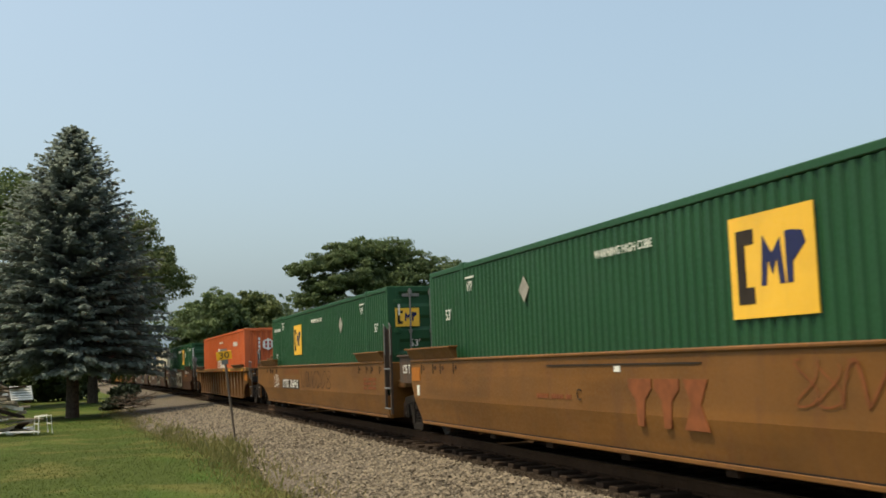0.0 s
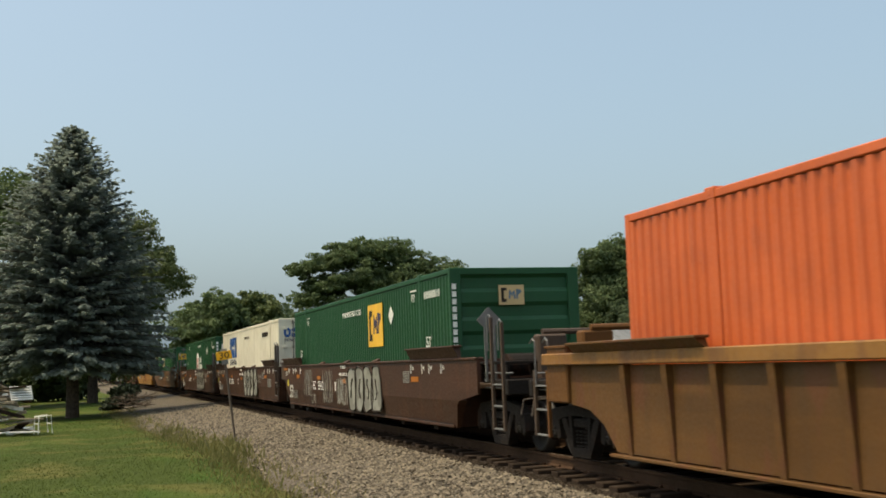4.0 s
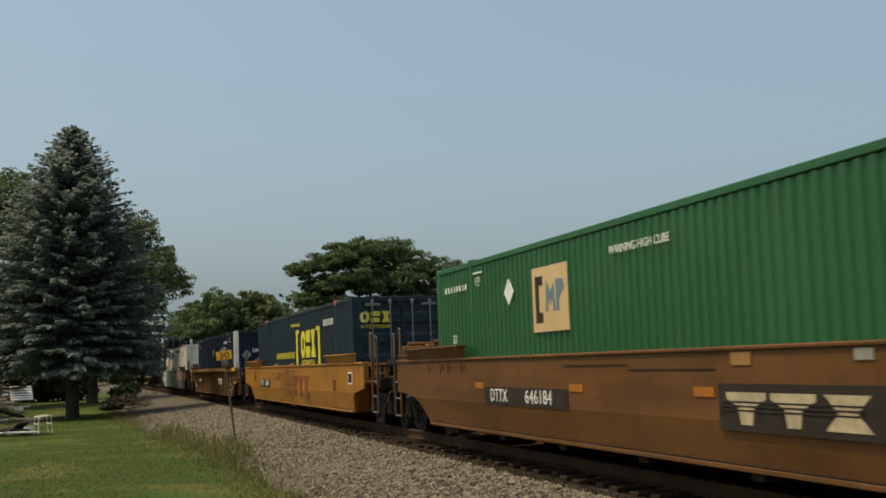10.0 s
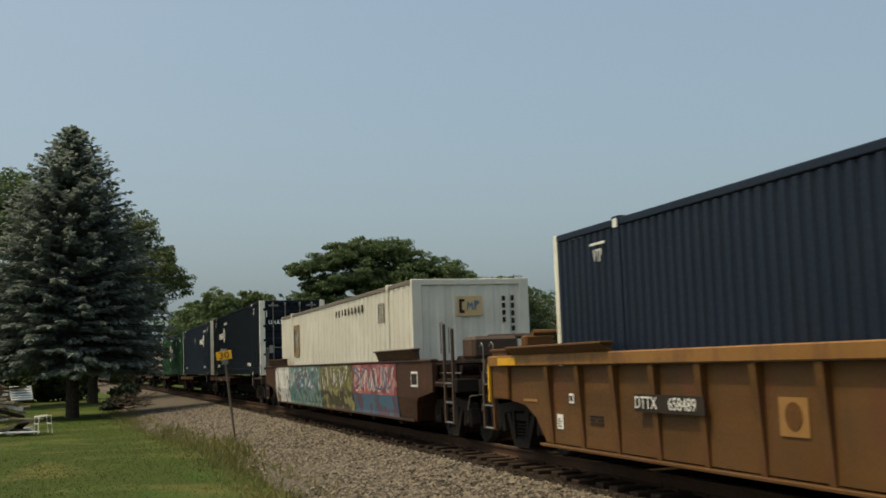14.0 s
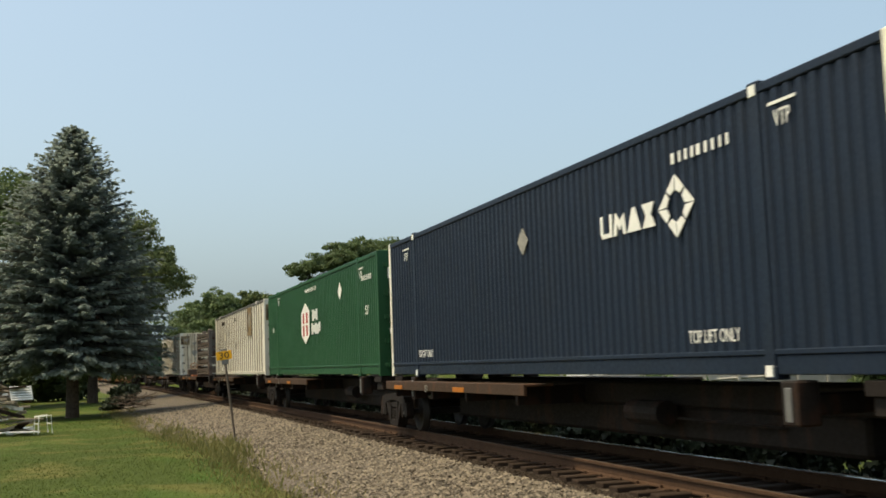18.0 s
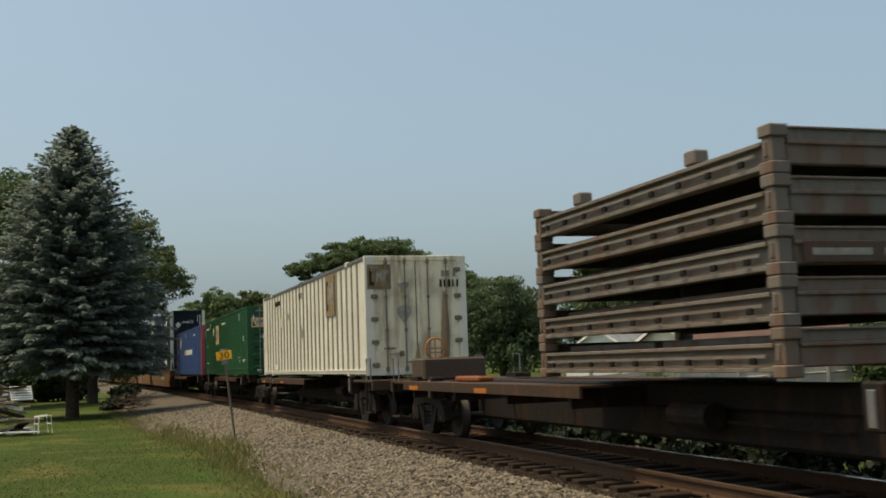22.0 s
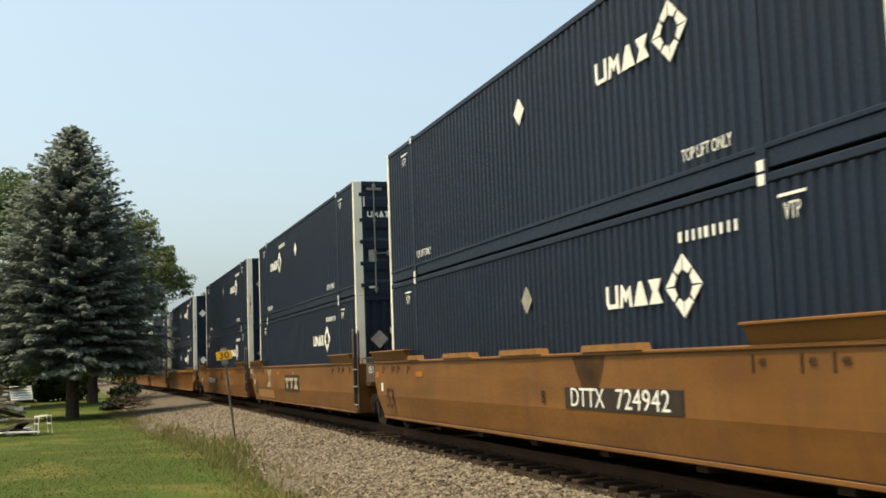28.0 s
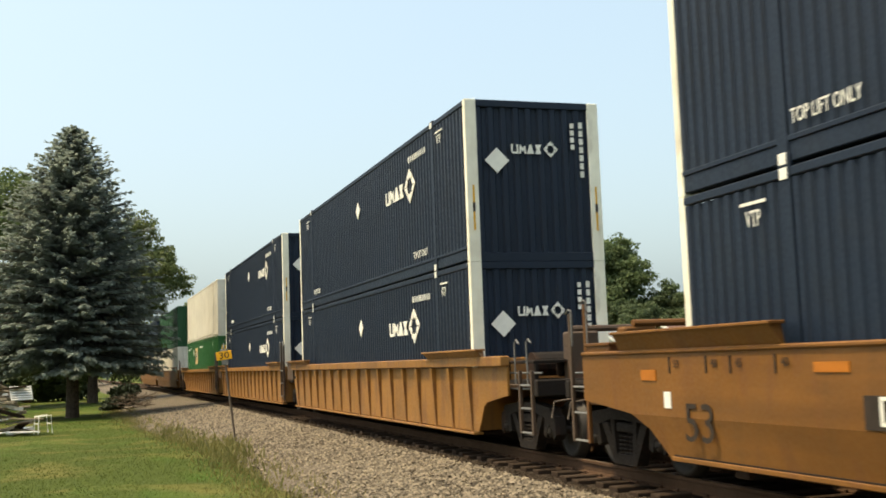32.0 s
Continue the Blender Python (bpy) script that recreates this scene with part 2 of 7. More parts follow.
class Shape:
    """Vertices and faces gathered for one mesh."""

    def __init__(self):
        self.v, self.f = [], []

    def add(self, vs, fs):
        n = len(self.v)
        self.v += [tuple(p) for p in vs]
        self.f += [tuple(i + n for i in q) for q in fs]
        return self

    def box(self, x0, x1, y0, y1, z0, z1, c=0.0):
        x0, x1, y0, y1, z0, z1 = min(x0, x1), max(x0, x1), min(y0, y1), max(y0, y1), min(z0, z1), max(z0, z1)
        if c <= 0:
            vs = [(x, y, z) for x in (x0, x1) for y in (y0, y1) for z in (z0, z1)]
            return self.add(vs, [(0, 1, 3, 2), (4, 6, 7, 5), (0, 4, 5, 1), (2, 3, 7, 6), (0, 2, 6, 4), (1, 5, 7, 3)])
        c = min(c, (x1 - x0) * .4, (y1 - y0) * .4, (z1 - z0) * .4)
        lo, hi = (x0, y0, z0), (x1, y1, z1)
        vs, idx = [], {}
        for sx in (0, 1):
            for sy in (0, 1):
                for sz in (0, 1):
                    s = (sx, sy, sz)
                    for ax in range(3):
                        p = [(hi[k] if s[k] else lo[k]) for k in range(3)]
                        for k in range(3):
                            if k != ax:
                                p[k] += -c if s[k] else c
                        idx[s, ax] = len(vs)
                        vs.append(p)
        fs = []
        for ax in range(3):
            o = [k for k in range(3) if k != ax]
            for sd in (0, 1):
                q = []
                for a, b_ in ((0, 0), (1, 0), (1, 1), (0, 1)):
                    s = [0, 0, 0]
                    s[ax], s[o[0]], s[o[1]] = sd, a, b_
                    q.append(idx[tuple(s), ax])
                fs.append(tuple(q))
        for ax in range(3):
            o = [k for k in range(3) if k != ax]
            for a in (0, 1):
                for b_ in (0, 1):
                    s0, s1 = [0, 0, 0], [0, 0, 0]
                    for s, e in ((s0, 0), (s1, 1)):
                        s[ax], s[o[0]], s[o[1]] = e, a, b_
                    fs.append((idx[tuple(s0), o[0]], idx[tuple(s1), o[0]], idx[tuple(s1), o[1]], idx[tuple(s0), o[1]]))
        for sx in (0, 1):
            for sy in (0, 1):
                for sz in (0, 1):
                    fs.append(tuple(idx[(sx, sy, sz), k] for k in range(3)))
        return self.add(vs, fs)

    def prism(self, poly, y0, y1, y0b=None):
        """A polygon in x and z, extruded along y. y0b: outer y at the polygon's lowest z."""
        n = len(poly)
        zs = [p[1] for p in poly]
        zl, zh = min(zs), max(zs)
        def yo(z):
            return y0 if y0b is None else y0b + (y0 - y0b) * (z - zl) / (zh - zl)
        vs = [(x, yo(z), z) for x, z in poly] + [(x, y1, z) for x, z in poly]
        fs = [tuple(range(n)), tuple(range(2 * n - 1, n - 1, -1))]
        fs += [(i, i + n, (i + 1) % n + n, (i + 1) % n) for i in range(n)]
        return self.add(vs, fs)

    def tube(self, pts, r, n=8, caps=True, r2=None):
        pts = [Vector(p) for p in pts]
        rings = []
        for i, p in enumerate(pts):
            d = (pts[min(i + 1, len(pts) - 1)] - pts[max(i - 1, 0)]).normalized()
            a = d.cross(Vector((0, 0, 1)) if abs(d.z) < 0.9 else Vector((1, 0, 0))).normalized()
            b_ = d.cross(a)
            rr = r if r2 is None else r + (r2 - r) * i / (len(pts) - 1)
            rings.append([p + (a * math.cos(k * 2 * math.pi / n) + b_ * math.sin(k * 2 * math.pi / n)) * rr for k in range(n)])
        vs = [q for g in rings for q in g]
        fs = []
        for i in range(len(rings) - 1):
            for k in range(n):
                fs.append((i * n + k, i * n + (k + 1) % n, (i + 1) * n + (k + 1) % n, (i + 1) * n + k))
        if caps:
            fs += [tuple(range(n)), tuple(range((len(rings) - 1) * n, len(rings) * n))]
        return self.add(vs, fs)

    def lathe(self, prof, y_axis=True, n=28):
        """A profile of (y, radius) turned round the y axis."""
        vs, fs = [], []
        m = len(prof)
        for k in range(n):
            a = 2 * math.pi * k / n
            vs += [(math.cos(a) * r, y, math.sin(a) * r) for y, r in prof]
        for k in range(n):
            for i in range(m - 1):
                fs.append((k * m + i, k * m + i + 1, ((k + 1) % n) * m + i + 1, ((k + 1) % n) * m + i))
        return self.add(vs, fs)

    def mesh(self, name, mat, smooth=False):
        me = bpy.data.meshes.new(name)
        me.from_pydata(self.v, [], self.f)
        me.materials.append(mat)
        bm = bmesh.new()
        bm.from_mesh(me)
        bmesh.ops.recalc_face_normals(bm, faces=bm.faces)
        bm.to_mesh(me)
        bm.free()
        if smooth:
            me.polygons.foreach_set("use_smooth", [True] * len(me.polygons))
        return me


def part(name, shape, mat, parent, label="", at=None, smooth=False):
    """One mesh object under a thing or a part. shape: a Shape, or a mesh shared with another part."""
    me = shape.mesh(name, mat, smooth) if isinstance(shape, Shape) else shape
    ob = new(name, me)
    ob.parent = parent
    if at is not None:
        ob.matrix_basis = at
    if label:
        ob["label"] = label
    return ob


def thing(name, label, category, group="", kind=""):
    return tagged(new(name), label, category, group, kind)


_texts = {}


def text_mesh(s, size, mat):
    key = (s, size, mat.name)
    if key not in _texts:
        cu = bpy.data.curves.new("lettering", 'FONT')
        cu.body, cu.size, cu.extrude, cu.align_x, cu.align_y = s, size, 0.002, 'CENTER', 'CENTER'
        cu.resolution_u = 3
        ob = bpy.data.objects.new("lettering", cu)
        scene.collection.objects.link(ob)
        bpy.context.view_layer.update()
        me = bpy.data.meshes.new_from_object(ob.evaluated_get(bpy.context.evaluated_depsgraph_get()))
        me.materials.clear()
        me.materials.append(mat)
        bpy.data.objects.remove(ob)
        _texts[key] = me
    return _texts[key]


NEAR = Matrix.Rotation(radians(90), 4, 'X')                                   # text that faces -y
FRONT = Matrix.Rotation(radians(90), 4, 'Z') @ Matrix.Rotation(radians(90), 4, 'X')   # text that faces +x


_letters = {}


def letter_meshes(s, size, mat):
    """The single letters of a text, each as a mesh of its own."""
    key = (s, size, mat.name)
    if key not in _letters:
        me = text_mesh(s, size, mat)
        boss = list(range(len(me.vertices)))

        def root(i):
            while boss[i] != i:
                boss[i] = boss[boss[i]]
                i = boss[i]
            return i
        for e in me.edges:
            boss[root(e.vertices[0])] = root(e.vertices[1])
        spans = {}
        for v in me.vertices:
            r, x = root(v.index), v.co.x
            a, b = spans.get(r, (x, x))
            spans[r] = (min(a, x), max(b, x))
        groups = []
        for r, (a, b) in sorted(spans.items(), key=lambda k: k[1]):
            if groups and a < groups[-1][1] - 1e-4:
                groups[-1][1] = max(b, groups[-1][1])
                groups[-1][2].add(r)
            else:
                groups.append([a, b, {r}])
        out = []
        for a, b, rs in groups:
            sh = Shape()
            idx = {}
            for v in me.vertices:
                if root(v.index) in rs:
                    idx[v.index] = len(sh.v)
                    sh.v.append(tuple(v.co))
            sh.f = [tuple(idx[i] for i in p.vertices) for p in me.polygons if p.vertices[0] in idx]
            out.append(sh.mesh("letter", mat))
        _letters[key] = out
    return _letters[key]


def lettering(parent, s, size, mat, at):
    """Large writing letter by letter; small writing as one part."""
    if size < .17:
        return tagged(part("lettering", text_mesh(s, size, mat), mat, parent, "", at), kind="stuff")
    for me in letter_meshes(s, size, mat):
        o = part("letter", me, mat, parent, "", at)
    return o


def side_text(parent, s, x, y, z, size, mat, wide=1.0):
    return lettering(parent, s, size, mat, Matrix.Translation((x, y, z)) @ NEAR @ Matrix.Diagonal((wide, 1, 1, 1)))


def front_text(parent, s, x, y, z, size, mat):
    return lettering(parent, s, size, mat, Matrix.Translation((x, y, z)) @ FRONT)


# ---------------------------------------------------------------- the track's line and the train's clock
Y0 = 7.466


def sideways(x):
    """How far the track's middle lies from its straight line."""
    if x >= 0:
        return 0.0
    if x > -120:
        return -0.000148 * x * x
    return -0.000148 * 14400 + 0.0355 * (x + 120)


def run(t):
    return 12.817047 * t - 4.278465e-4 * t ** 2 + 1.750202e-3 * t ** 3 - 7.426741e-5 * t ** 4 + 8.552199e-7 * t ** 5


MOVERS = []      # (thing, middle at 0 s, height, half wheelbase)
WHEELS = []      # (wheelset, its place along the train at 0 s)


# ---------------------------------------------------------------- containers (origin: middle of the base; +x leads; the near side is -y)
C40 = 1.981


def corrugated_x(x0, x1, z0, z1, y, depth, pitch, flat=0.36):
    """An upright sheet along x with trapezoid corrugations; the crests lie at y, the troughs depth inwards."""
    s = Shape()
    n = max(1, round((x1 - x0) / pitch))
    p = (x1 - x0) / n
    xs = []
    sg = 1 if y < 0 else -1
    for i in range(n):
        a = x0 + i * p
        xs += [(a, 0), (a + p * flat, 0), (a + p * 0.5, 1), (a + p * (0.5 + flat), 1)]
    xs.append((x1, 0))
    vs = []
    for x, d in xs:
        vs += [(x, y + sg * d * depth, z0), (x, y + sg * d * depth, z1)]
    fs = [(2 * i, 2 * i + 2, 2 * i + 3, 2 * i + 1) for i in range(len(xs) - 1)]
    return s.add(vs, fs)


def corrugated_end(x, y0, y1, z0, z1, depth, n, upright):
    s = Shape()
    us = []
    lo, hi = (y0, y1) if upright else (z0, z1)
    p = (hi - lo) / n
    for i in range(n):
        a = lo + i * p
        us += [(a, 0), (a + p * 0.36, 0), (a + p * 0.5, 1), (a + p * 0.86, 1)]
    us.append((hi, 0))
    vs = []
    for u, d in us:
        if upright:
            vs += [(x - d * depth, u, z0), (x - d * depth, u, z1)]
        else:
            vs += [(x - d * depth, y0, u), (x - d * depth, y1, u)]
    fs = [(2 * i, 2 * i + 2, 2 * i + 3, 2 * i + 1) for i in range(len(us) - 1)]
    return s.add(vs, fs)


_shared = {}


def shared(key, make, mat, smooth=False):
    k = (key, mat.name)
    if k not in _shared:
        _shared[k] = make().mesh(key, mat, smooth)
    return _shared[k]


def container(name, label, group, mat, post=None, style="corr", end="door", castings=None, rod=GALV, doormat=None, rail=None):
    rail = rail or mat
    post = post or mat
    castings = castings or post
    doormat = doormat or mat
    c = thing(name, label, "shipping container", group)
    hl, hw = L53 / 2, W / 2
    T = Matrix.Translation
    for sg in (-1, 1):
        y = sg * hw
        if style == "corr":
            part("side_panel", shared("side_panel%d" % sg, lambda: corrugated_x(-hl + .12, hl - .12, .28, HC - .11, y - sg * .012, .030, .196), mat), mat, c)
        elif style == "rib":
            part("side_panel", shared("side_panel_rib%d" % sg, lambda: corrugated_x(-hl + .12, hl - .12, .2, HC - .08, y - sg * .012, .022, .40, .44), mat), mat, c)
        else:
            part("side_panel", shared("side_panel_flat%d" % sg, lambda: Shape().box(-hl + .1, hl - .1, y - sg * .03, y - sg * .06, .14, HC - .06), mat), mat, c)
            for i in range(25):
                x = hl - .86 - i * .6017
                part("side_post", shared("side_post%d" % sg, lambda: Shape().box(-.056, .056, y - sg * .004, y - sg * .031, .15, HC - .07, .008), POSTGREY), POSTGREY, c, at=T((x, 0, 0)))
        zb = .28 if style == "corr" else .16
        part("bottom_rail", shared("bottom_rail%d%s" % (sg, style), lambda: Shape().box(-hl + .1, hl - .1, y - sg * .02, y - sg * .12, .04, zb - .05, .01)
             .box(-hl + .1, hl - .1, y - sg * .002, y - sg * .06, zb - .05, zb + .005, .008), mat), mat, c)
        part("top_rail", shared("top_rail%d" % sg, lambda: Shape().box(-hl + .1, hl - .1, y - sg * .002, y - sg * .08, HC - .10, HC - .005, .012), rail), rail, c)
        for ex in (-1, 1):
            part("corner_post", shared("corner_post%d%d" % (sg, ex), lambda: Shape().box(ex * hl, ex * (hl - .12), y, y - sg * .22, .0, HC, .012), post), post, c)
            if style != "post":
                part("lifting_post", shared("lifting_post%d%d" % (sg, ex), lambda: Shape().box(ex * (hl - C40) - .085, ex * (hl - C40) + .085, y + sg * .004, y - sg * .07, .12, HC - .01, .01), mat), mat, c)
            for z0 in (-.01, HC - .11):
                part("corner_casting", shared("corner_casting%d%d%d" % (sg, ex, z0 > 1), lambda: Shape().box(ex * (hl - C40) - .10, ex * (hl - C40) + .10, y + sg * .008, y - sg * .16, z0, z0 + .135, .012)
                     .box(ex * (hl - C40) - .03, ex * (hl - C40) + .03, y + sg * .012, y - sg * .02, z0 + .04, z0 + .1, .005), castings), castings, c)
    part("roof", shared("roof", lambda: corrugated_roof(hl, hw), mat), mat, c)
    part("floor_pan", shared("floor_pan", lambda: Shape().box(-hl + .05, hl - .05, -hw + .12, hw - .12, .05, .15), DARKSTEEL), DARKSTEEL, c)
    part("rear_panel", shared("rear_panel", lambda: corrugated_end(-hl + .05, -hw + .2, hw - .2, .05, HC - .05, -.03, 9, True), mat), mat, c)
    # the leading end
    part("end_sill", shared("end_sill", lambda: Shape().box(hl - .12, hl - .01, -hw + .2, hw - .2, .0, .16, .01), post if post is BROWNPOST else mat), mat, c)
    part("end_header", shared("end_header", lambda: Shape().box(hl - .12, hl - .006, -hw + .2, hw - .2, HC - .13, HC - .002, .01), doormat or rail), doormat or rail, c)
    if end == "blank_v":
        part("front_panel", shared("front_panel_v", lambda: corrugated_end(hl - .03, -hw + .22, hw - .22, .14, HC - .12, .045, 9, True), mat), mat, c)
    elif end == "blank_p":
        part("front_panel", shared("front_panel_p", lambda: corrugated_end(hl - .03, -hw + .22, hw - .22, .14, HC - .12, .02, 6, True), mat), mat, c)
    elif end == "blank_h":
        part("front_panel", shared("front_panel_h", lambda: corrugated_end(hl - .03, -hw + .22, hw - .22, .14, HC - .12, .04, 5, False), mat), mat, c)
    else:
        n = 5 if style == "corr" else 1
        for i, (a, b) in enumerate(((-hw + .2, -.012), (.012, hw - .2))):
            dm = doormat
            key = "door_leaf%d%s" % (i, style)
            if style == "corr":
                d = part("door_leaf", shared(key, lambda: corrugated_end(hl - .015, a, b, .14, HC - .12, .035, n, False).box(hl - .03, hl - .004, a, a + .07, .14, HC - .12, .006)
                         .box(hl - .03, hl - .004, b - .07, b, .14, HC - .12, .006), dm), dm, c)
            else:
                d = part("door_leaf", shared(key, lambda: Shape().box(hl - .07, hl - .02, a, b, .14, HC - .12, .01), dm), dm, c)
            for k, f in enumerate((.30, .74) if i == 0 else (.26, .70)):
                y = a + (b - a) * f
                part("lock_rod", shared("lock_rod", lambda: Shape().tube([(0, 0, .06), (0, 0, HC - .05)], .019, 8)
                     .box(-.03, .03, -.04, .04, .10, .20, .008).box(-.03, .03, -.04, .04, HC - .2, HC - .09, .008).box(-.025, .025, -.035, .035, 1.05, 1.12, .006)
                     .box(-.025, .025, -.035, .035, 1.85, 1.92, .006), rod), rod, d, at=T((hl + .02, y, 0)))
                part("door_handle", shared("door_handle", lambda: Shape().tube([(0, 0, .95), (.03, .02, .95), (.03, .36, .97)], .014, 6).box(-.02, .03, .30, .40, .9, 1.03, .006), rod), rod, d, at=T((hl + .025, y, (-.1 if k else .1) - (.55 if style == "post" else 0))))
            for z in (.25, .8, 1.35, 1.9, 2.55):
                part("hinge", shared("hinge", lambda: Shape().box(-.01, .035, -.09, .09, -.05, .05, .01).tube([(.03, .0, -.06), (.03, .0, .06)], .02, 6), BROWNPOST if style == "post" else mat),
                     mat, d, at=T((hl - .012, a + .03 if i == 0 else b - .03, z)))
        if style == "corr":
            for y in (-.75, .75):
                part("vent_plate", shared("vent_plate", lambda: Shape().box(0, .012, -.2, .2, -.035, .035, .004), rod), rod, c, at=T((hl + .0, y, HC - .2)))
            for y in (-hw + .27, hw - .27):
                part("reflective_strip", shared("reflective_strip", lambda: Shape().box(0, .012, -.02, .02, -.17, .17, .003), MARK_W), MARK_W, c, at=T((hl + .0, y, HC - .48)))
    return c


def corrugated_roof(hl, hw):
    s = Shape()
    n = 32
    vs, fs = [], []
    p = (2 * hl - .2) / n
    xs = []
    for i in range(n):
        a = -hl + .1 + i * p
        xs += [(a, 0), (a + p * .4, 0), (a + p * .5, 1), (a + p * .9, 1)]
    xs.append((hl - .1, 0))
    for x, d in xs:
        vs += [(x, -hw + .06, HC - .02 - .018 * d), (x, hw - .06, HC - .02 - .018 * d)]
    fs = [(2 * i, 2 * i + 2, 2 * i + 3, 2 * i + 1) for i in range(len(xs) - 1)]
    return s.add(vs, fs)


SY = -W / 2 - .006       # marks on the near side
FX = L53 / 2 + .004      # marks on the leading end


def flat(parent, name, pts, mat, end=False, label="", lift=0.0):
    """A painted mark: a polygon of (a, z) on the near side, a from the leading end; or of (y, z) on the end, y from the near edge."""
    s = Shape()
    if end:
        poly = [(y - W / 2, z) for y, z in pts]
        vs = [(FX + lift, y, z) for y, z in poly] + [(FX - .012, y, z) for y, z in poly]
    else:
        poly = [(L53 / 2 - a, z) for a, z in pts]
        vs = [(x, SY - lift, z) for x, z in poly] + [(x, SY + .012, z) for x, z in poly]
    n = len(pts)
    fs = [tuple(range(n)), tuple(range(2 * n - 1, n - 1, -1))] + [(i, i + n, (i + 1) % n + n, (i + 1) % n) for i in range(n)]
    return part(name, s.add(vs, fs), mat, parent, label)


def rect(parent, name, a0, a1, z0, z1, mat, end=False, label="", lift=0.0):
    return flat(parent, name, [(a0, z0), (a1, z0), (a1, z1), (a0, z1)], mat, end, label, lift)


def bars(parent, a0, a1, z0, z1, mat, n, end=False, gap=.42, lift=0.0):
    """A row of short upright bars that stands for writing too small to read."""
    w = (a1 - a0) / n
    s = Shape()
    rnd = random.Random(n * 31 + int(abs(a0) * 100))
    for i in range(n):
        a, b = a0 + i * w, a0 + (i + (1 - gap) * rnd.uniform(.55, 1.0)) * w
        if end:
            s.box(FX - .012, FX + lift, a - W / 2, b - W / 2, z0, z1)
        else:
            s.box(L53 / 2 - a, L53 / 2 - b, SY - lift, SY + .012, z0, z1)
    return tagged(part("unreadable_writing", s, mat, parent), kind="stuff")


def diamond(parent, a, z, r, mat, end=False):
    return flat(parent, "placard", [(a - r, z), (a, z - r), (a + r, z), (a, z + r)], mat, end, "white diamond placard holder" if mat is MARK_W else "")


def block_mark(parent, a0, a1, z0, z1, mats, end=False, lift=.004, slant=0.0):
    """A row of plain blocks in place of small trade lettering."""
    n = len(mats)
    w = (a1 - a0) / n
    for i, m in enumerate(mats):
        p, q = a0 + i * w, a0 + (i + .72) * w
        d = .16 * (z1 - z0)
        lo, hi = (d if i % 3 == 1 else 0), (d if i % 2 else 0)
        flat(parent, "mark_block", [(p, z0 + lo), (q, z0 + lo), (q - slant, z1 - hi), (p - slant, z1 - hi)], m, end, "", lift)


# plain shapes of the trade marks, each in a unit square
BRACKET = [[(0, 0), (.62, 0), (.62, .22), (.32, .22), (.32, .80), (.66, .80), (.66, 1), (0, 1)]]
PEAKS = [[(0, 0), (.22, 0), (.32, .5), (.5, .2), (.68, .5), (.78, 0), (1, 0), (.86, .9), (.5, .62), (.14, 1)]]
PENNANT = [[(0, 0), (.26, 0), (.3, .4), (.86, .72), (.74, .95), (.3, 1), (0, 1)]]
FUNNEL = [[(.36, 0), (.64, 0), (.70, .55), (1, .80), (1, 1), (0, 1), (0, .80), (.30, .55)]]
HOURGLASS = [[(.05, 0), (.95, 0), (.68, .5), (.95, 1), (.05, 1), (.32, .5)]]
HOLLOW = [[(.25, 0), (.75, 0), (1, .25), (1, .5), (.7, .5), (.7, .34), (.6, .25), (.4, .25), (.3, .34), (.3, .5), (0, .5), (0, .25)],
          [(0, .5), (.3, .5), (.3, .66), (.4, .75), (.6, .75), (.7, .66), (.7, .5), (1, .5), (1, .75), (.75, 1), (.25, 1), (0, .75)]]
BARS2 = [[(0, 0), (.86, 0), (1, .2), (.86, .42), (0, .42)], [(.14, .56), (1, .56), (1, 1), (.14, 1), (0, .78)]]
TROUGH = [[(0, 1), (0, .2), (.16, 0), (1, 0), (1, 1), (.78, 1), (.78, .2), (.22, .2), (.22, 1)]]
WEDGE = [[(0, 0), (1, 0), (.62, 1), (.40, 1)]]


def shape_row(c, a0, a1, z0, z1, shapes, mats, end=False, gap=.14, lift=.004, slope=0.0):
    """The shapes side by side between a0 and a1; the row climbs by slope from its first to its last."""
    n = len(shapes)
    w = (a1 - a0) / n
    for i, (sh, m) in enumerate(zip(shapes, mats)):
        for poly in sh:
            flat(c, "mark_shape", [(a0 + (i + u * (1 - gap)) * w, z0 + v * (z1 - z0) + slope * (i + u) / n) for u, v in poly], m, end, "", lift)


def panel_mark(c, a, z, s, end=False, faded=False, pale=False):
    """A yellow panel, wider than tall, with a dark and two blue shapes."""
    y = MARK_BR if faded else LOGO_P if pale else LOGO_Y
    sg = 1 if end else -1
    w, h = (s * 1.12, s * .82) if not faded else (s, s)
    rect(c, "yellow_panel", a - w / 2, a + w / 2, z - h / 2, z + h / 2, y, end, "faded brown panel" if faded else "faded tan panel" if pale else "yellow panel")
    dk = MARK_G if faded else MARK_PB if pale else MARK_NAVY
    for p, q, lo, hi, sh, m in ((-.41, -.08, -.36, .36, BRACKET, MARK_DK), (-.12, .16, -.20, .28, PEAKS, dk), (.18, .44, -.20, .28, PENNANT, dk)):
        shape_row(c, a + sg * p * w, a + sg * q * w, z + lo * h, z + hi * h, [sh], [m], end, 0, .005)


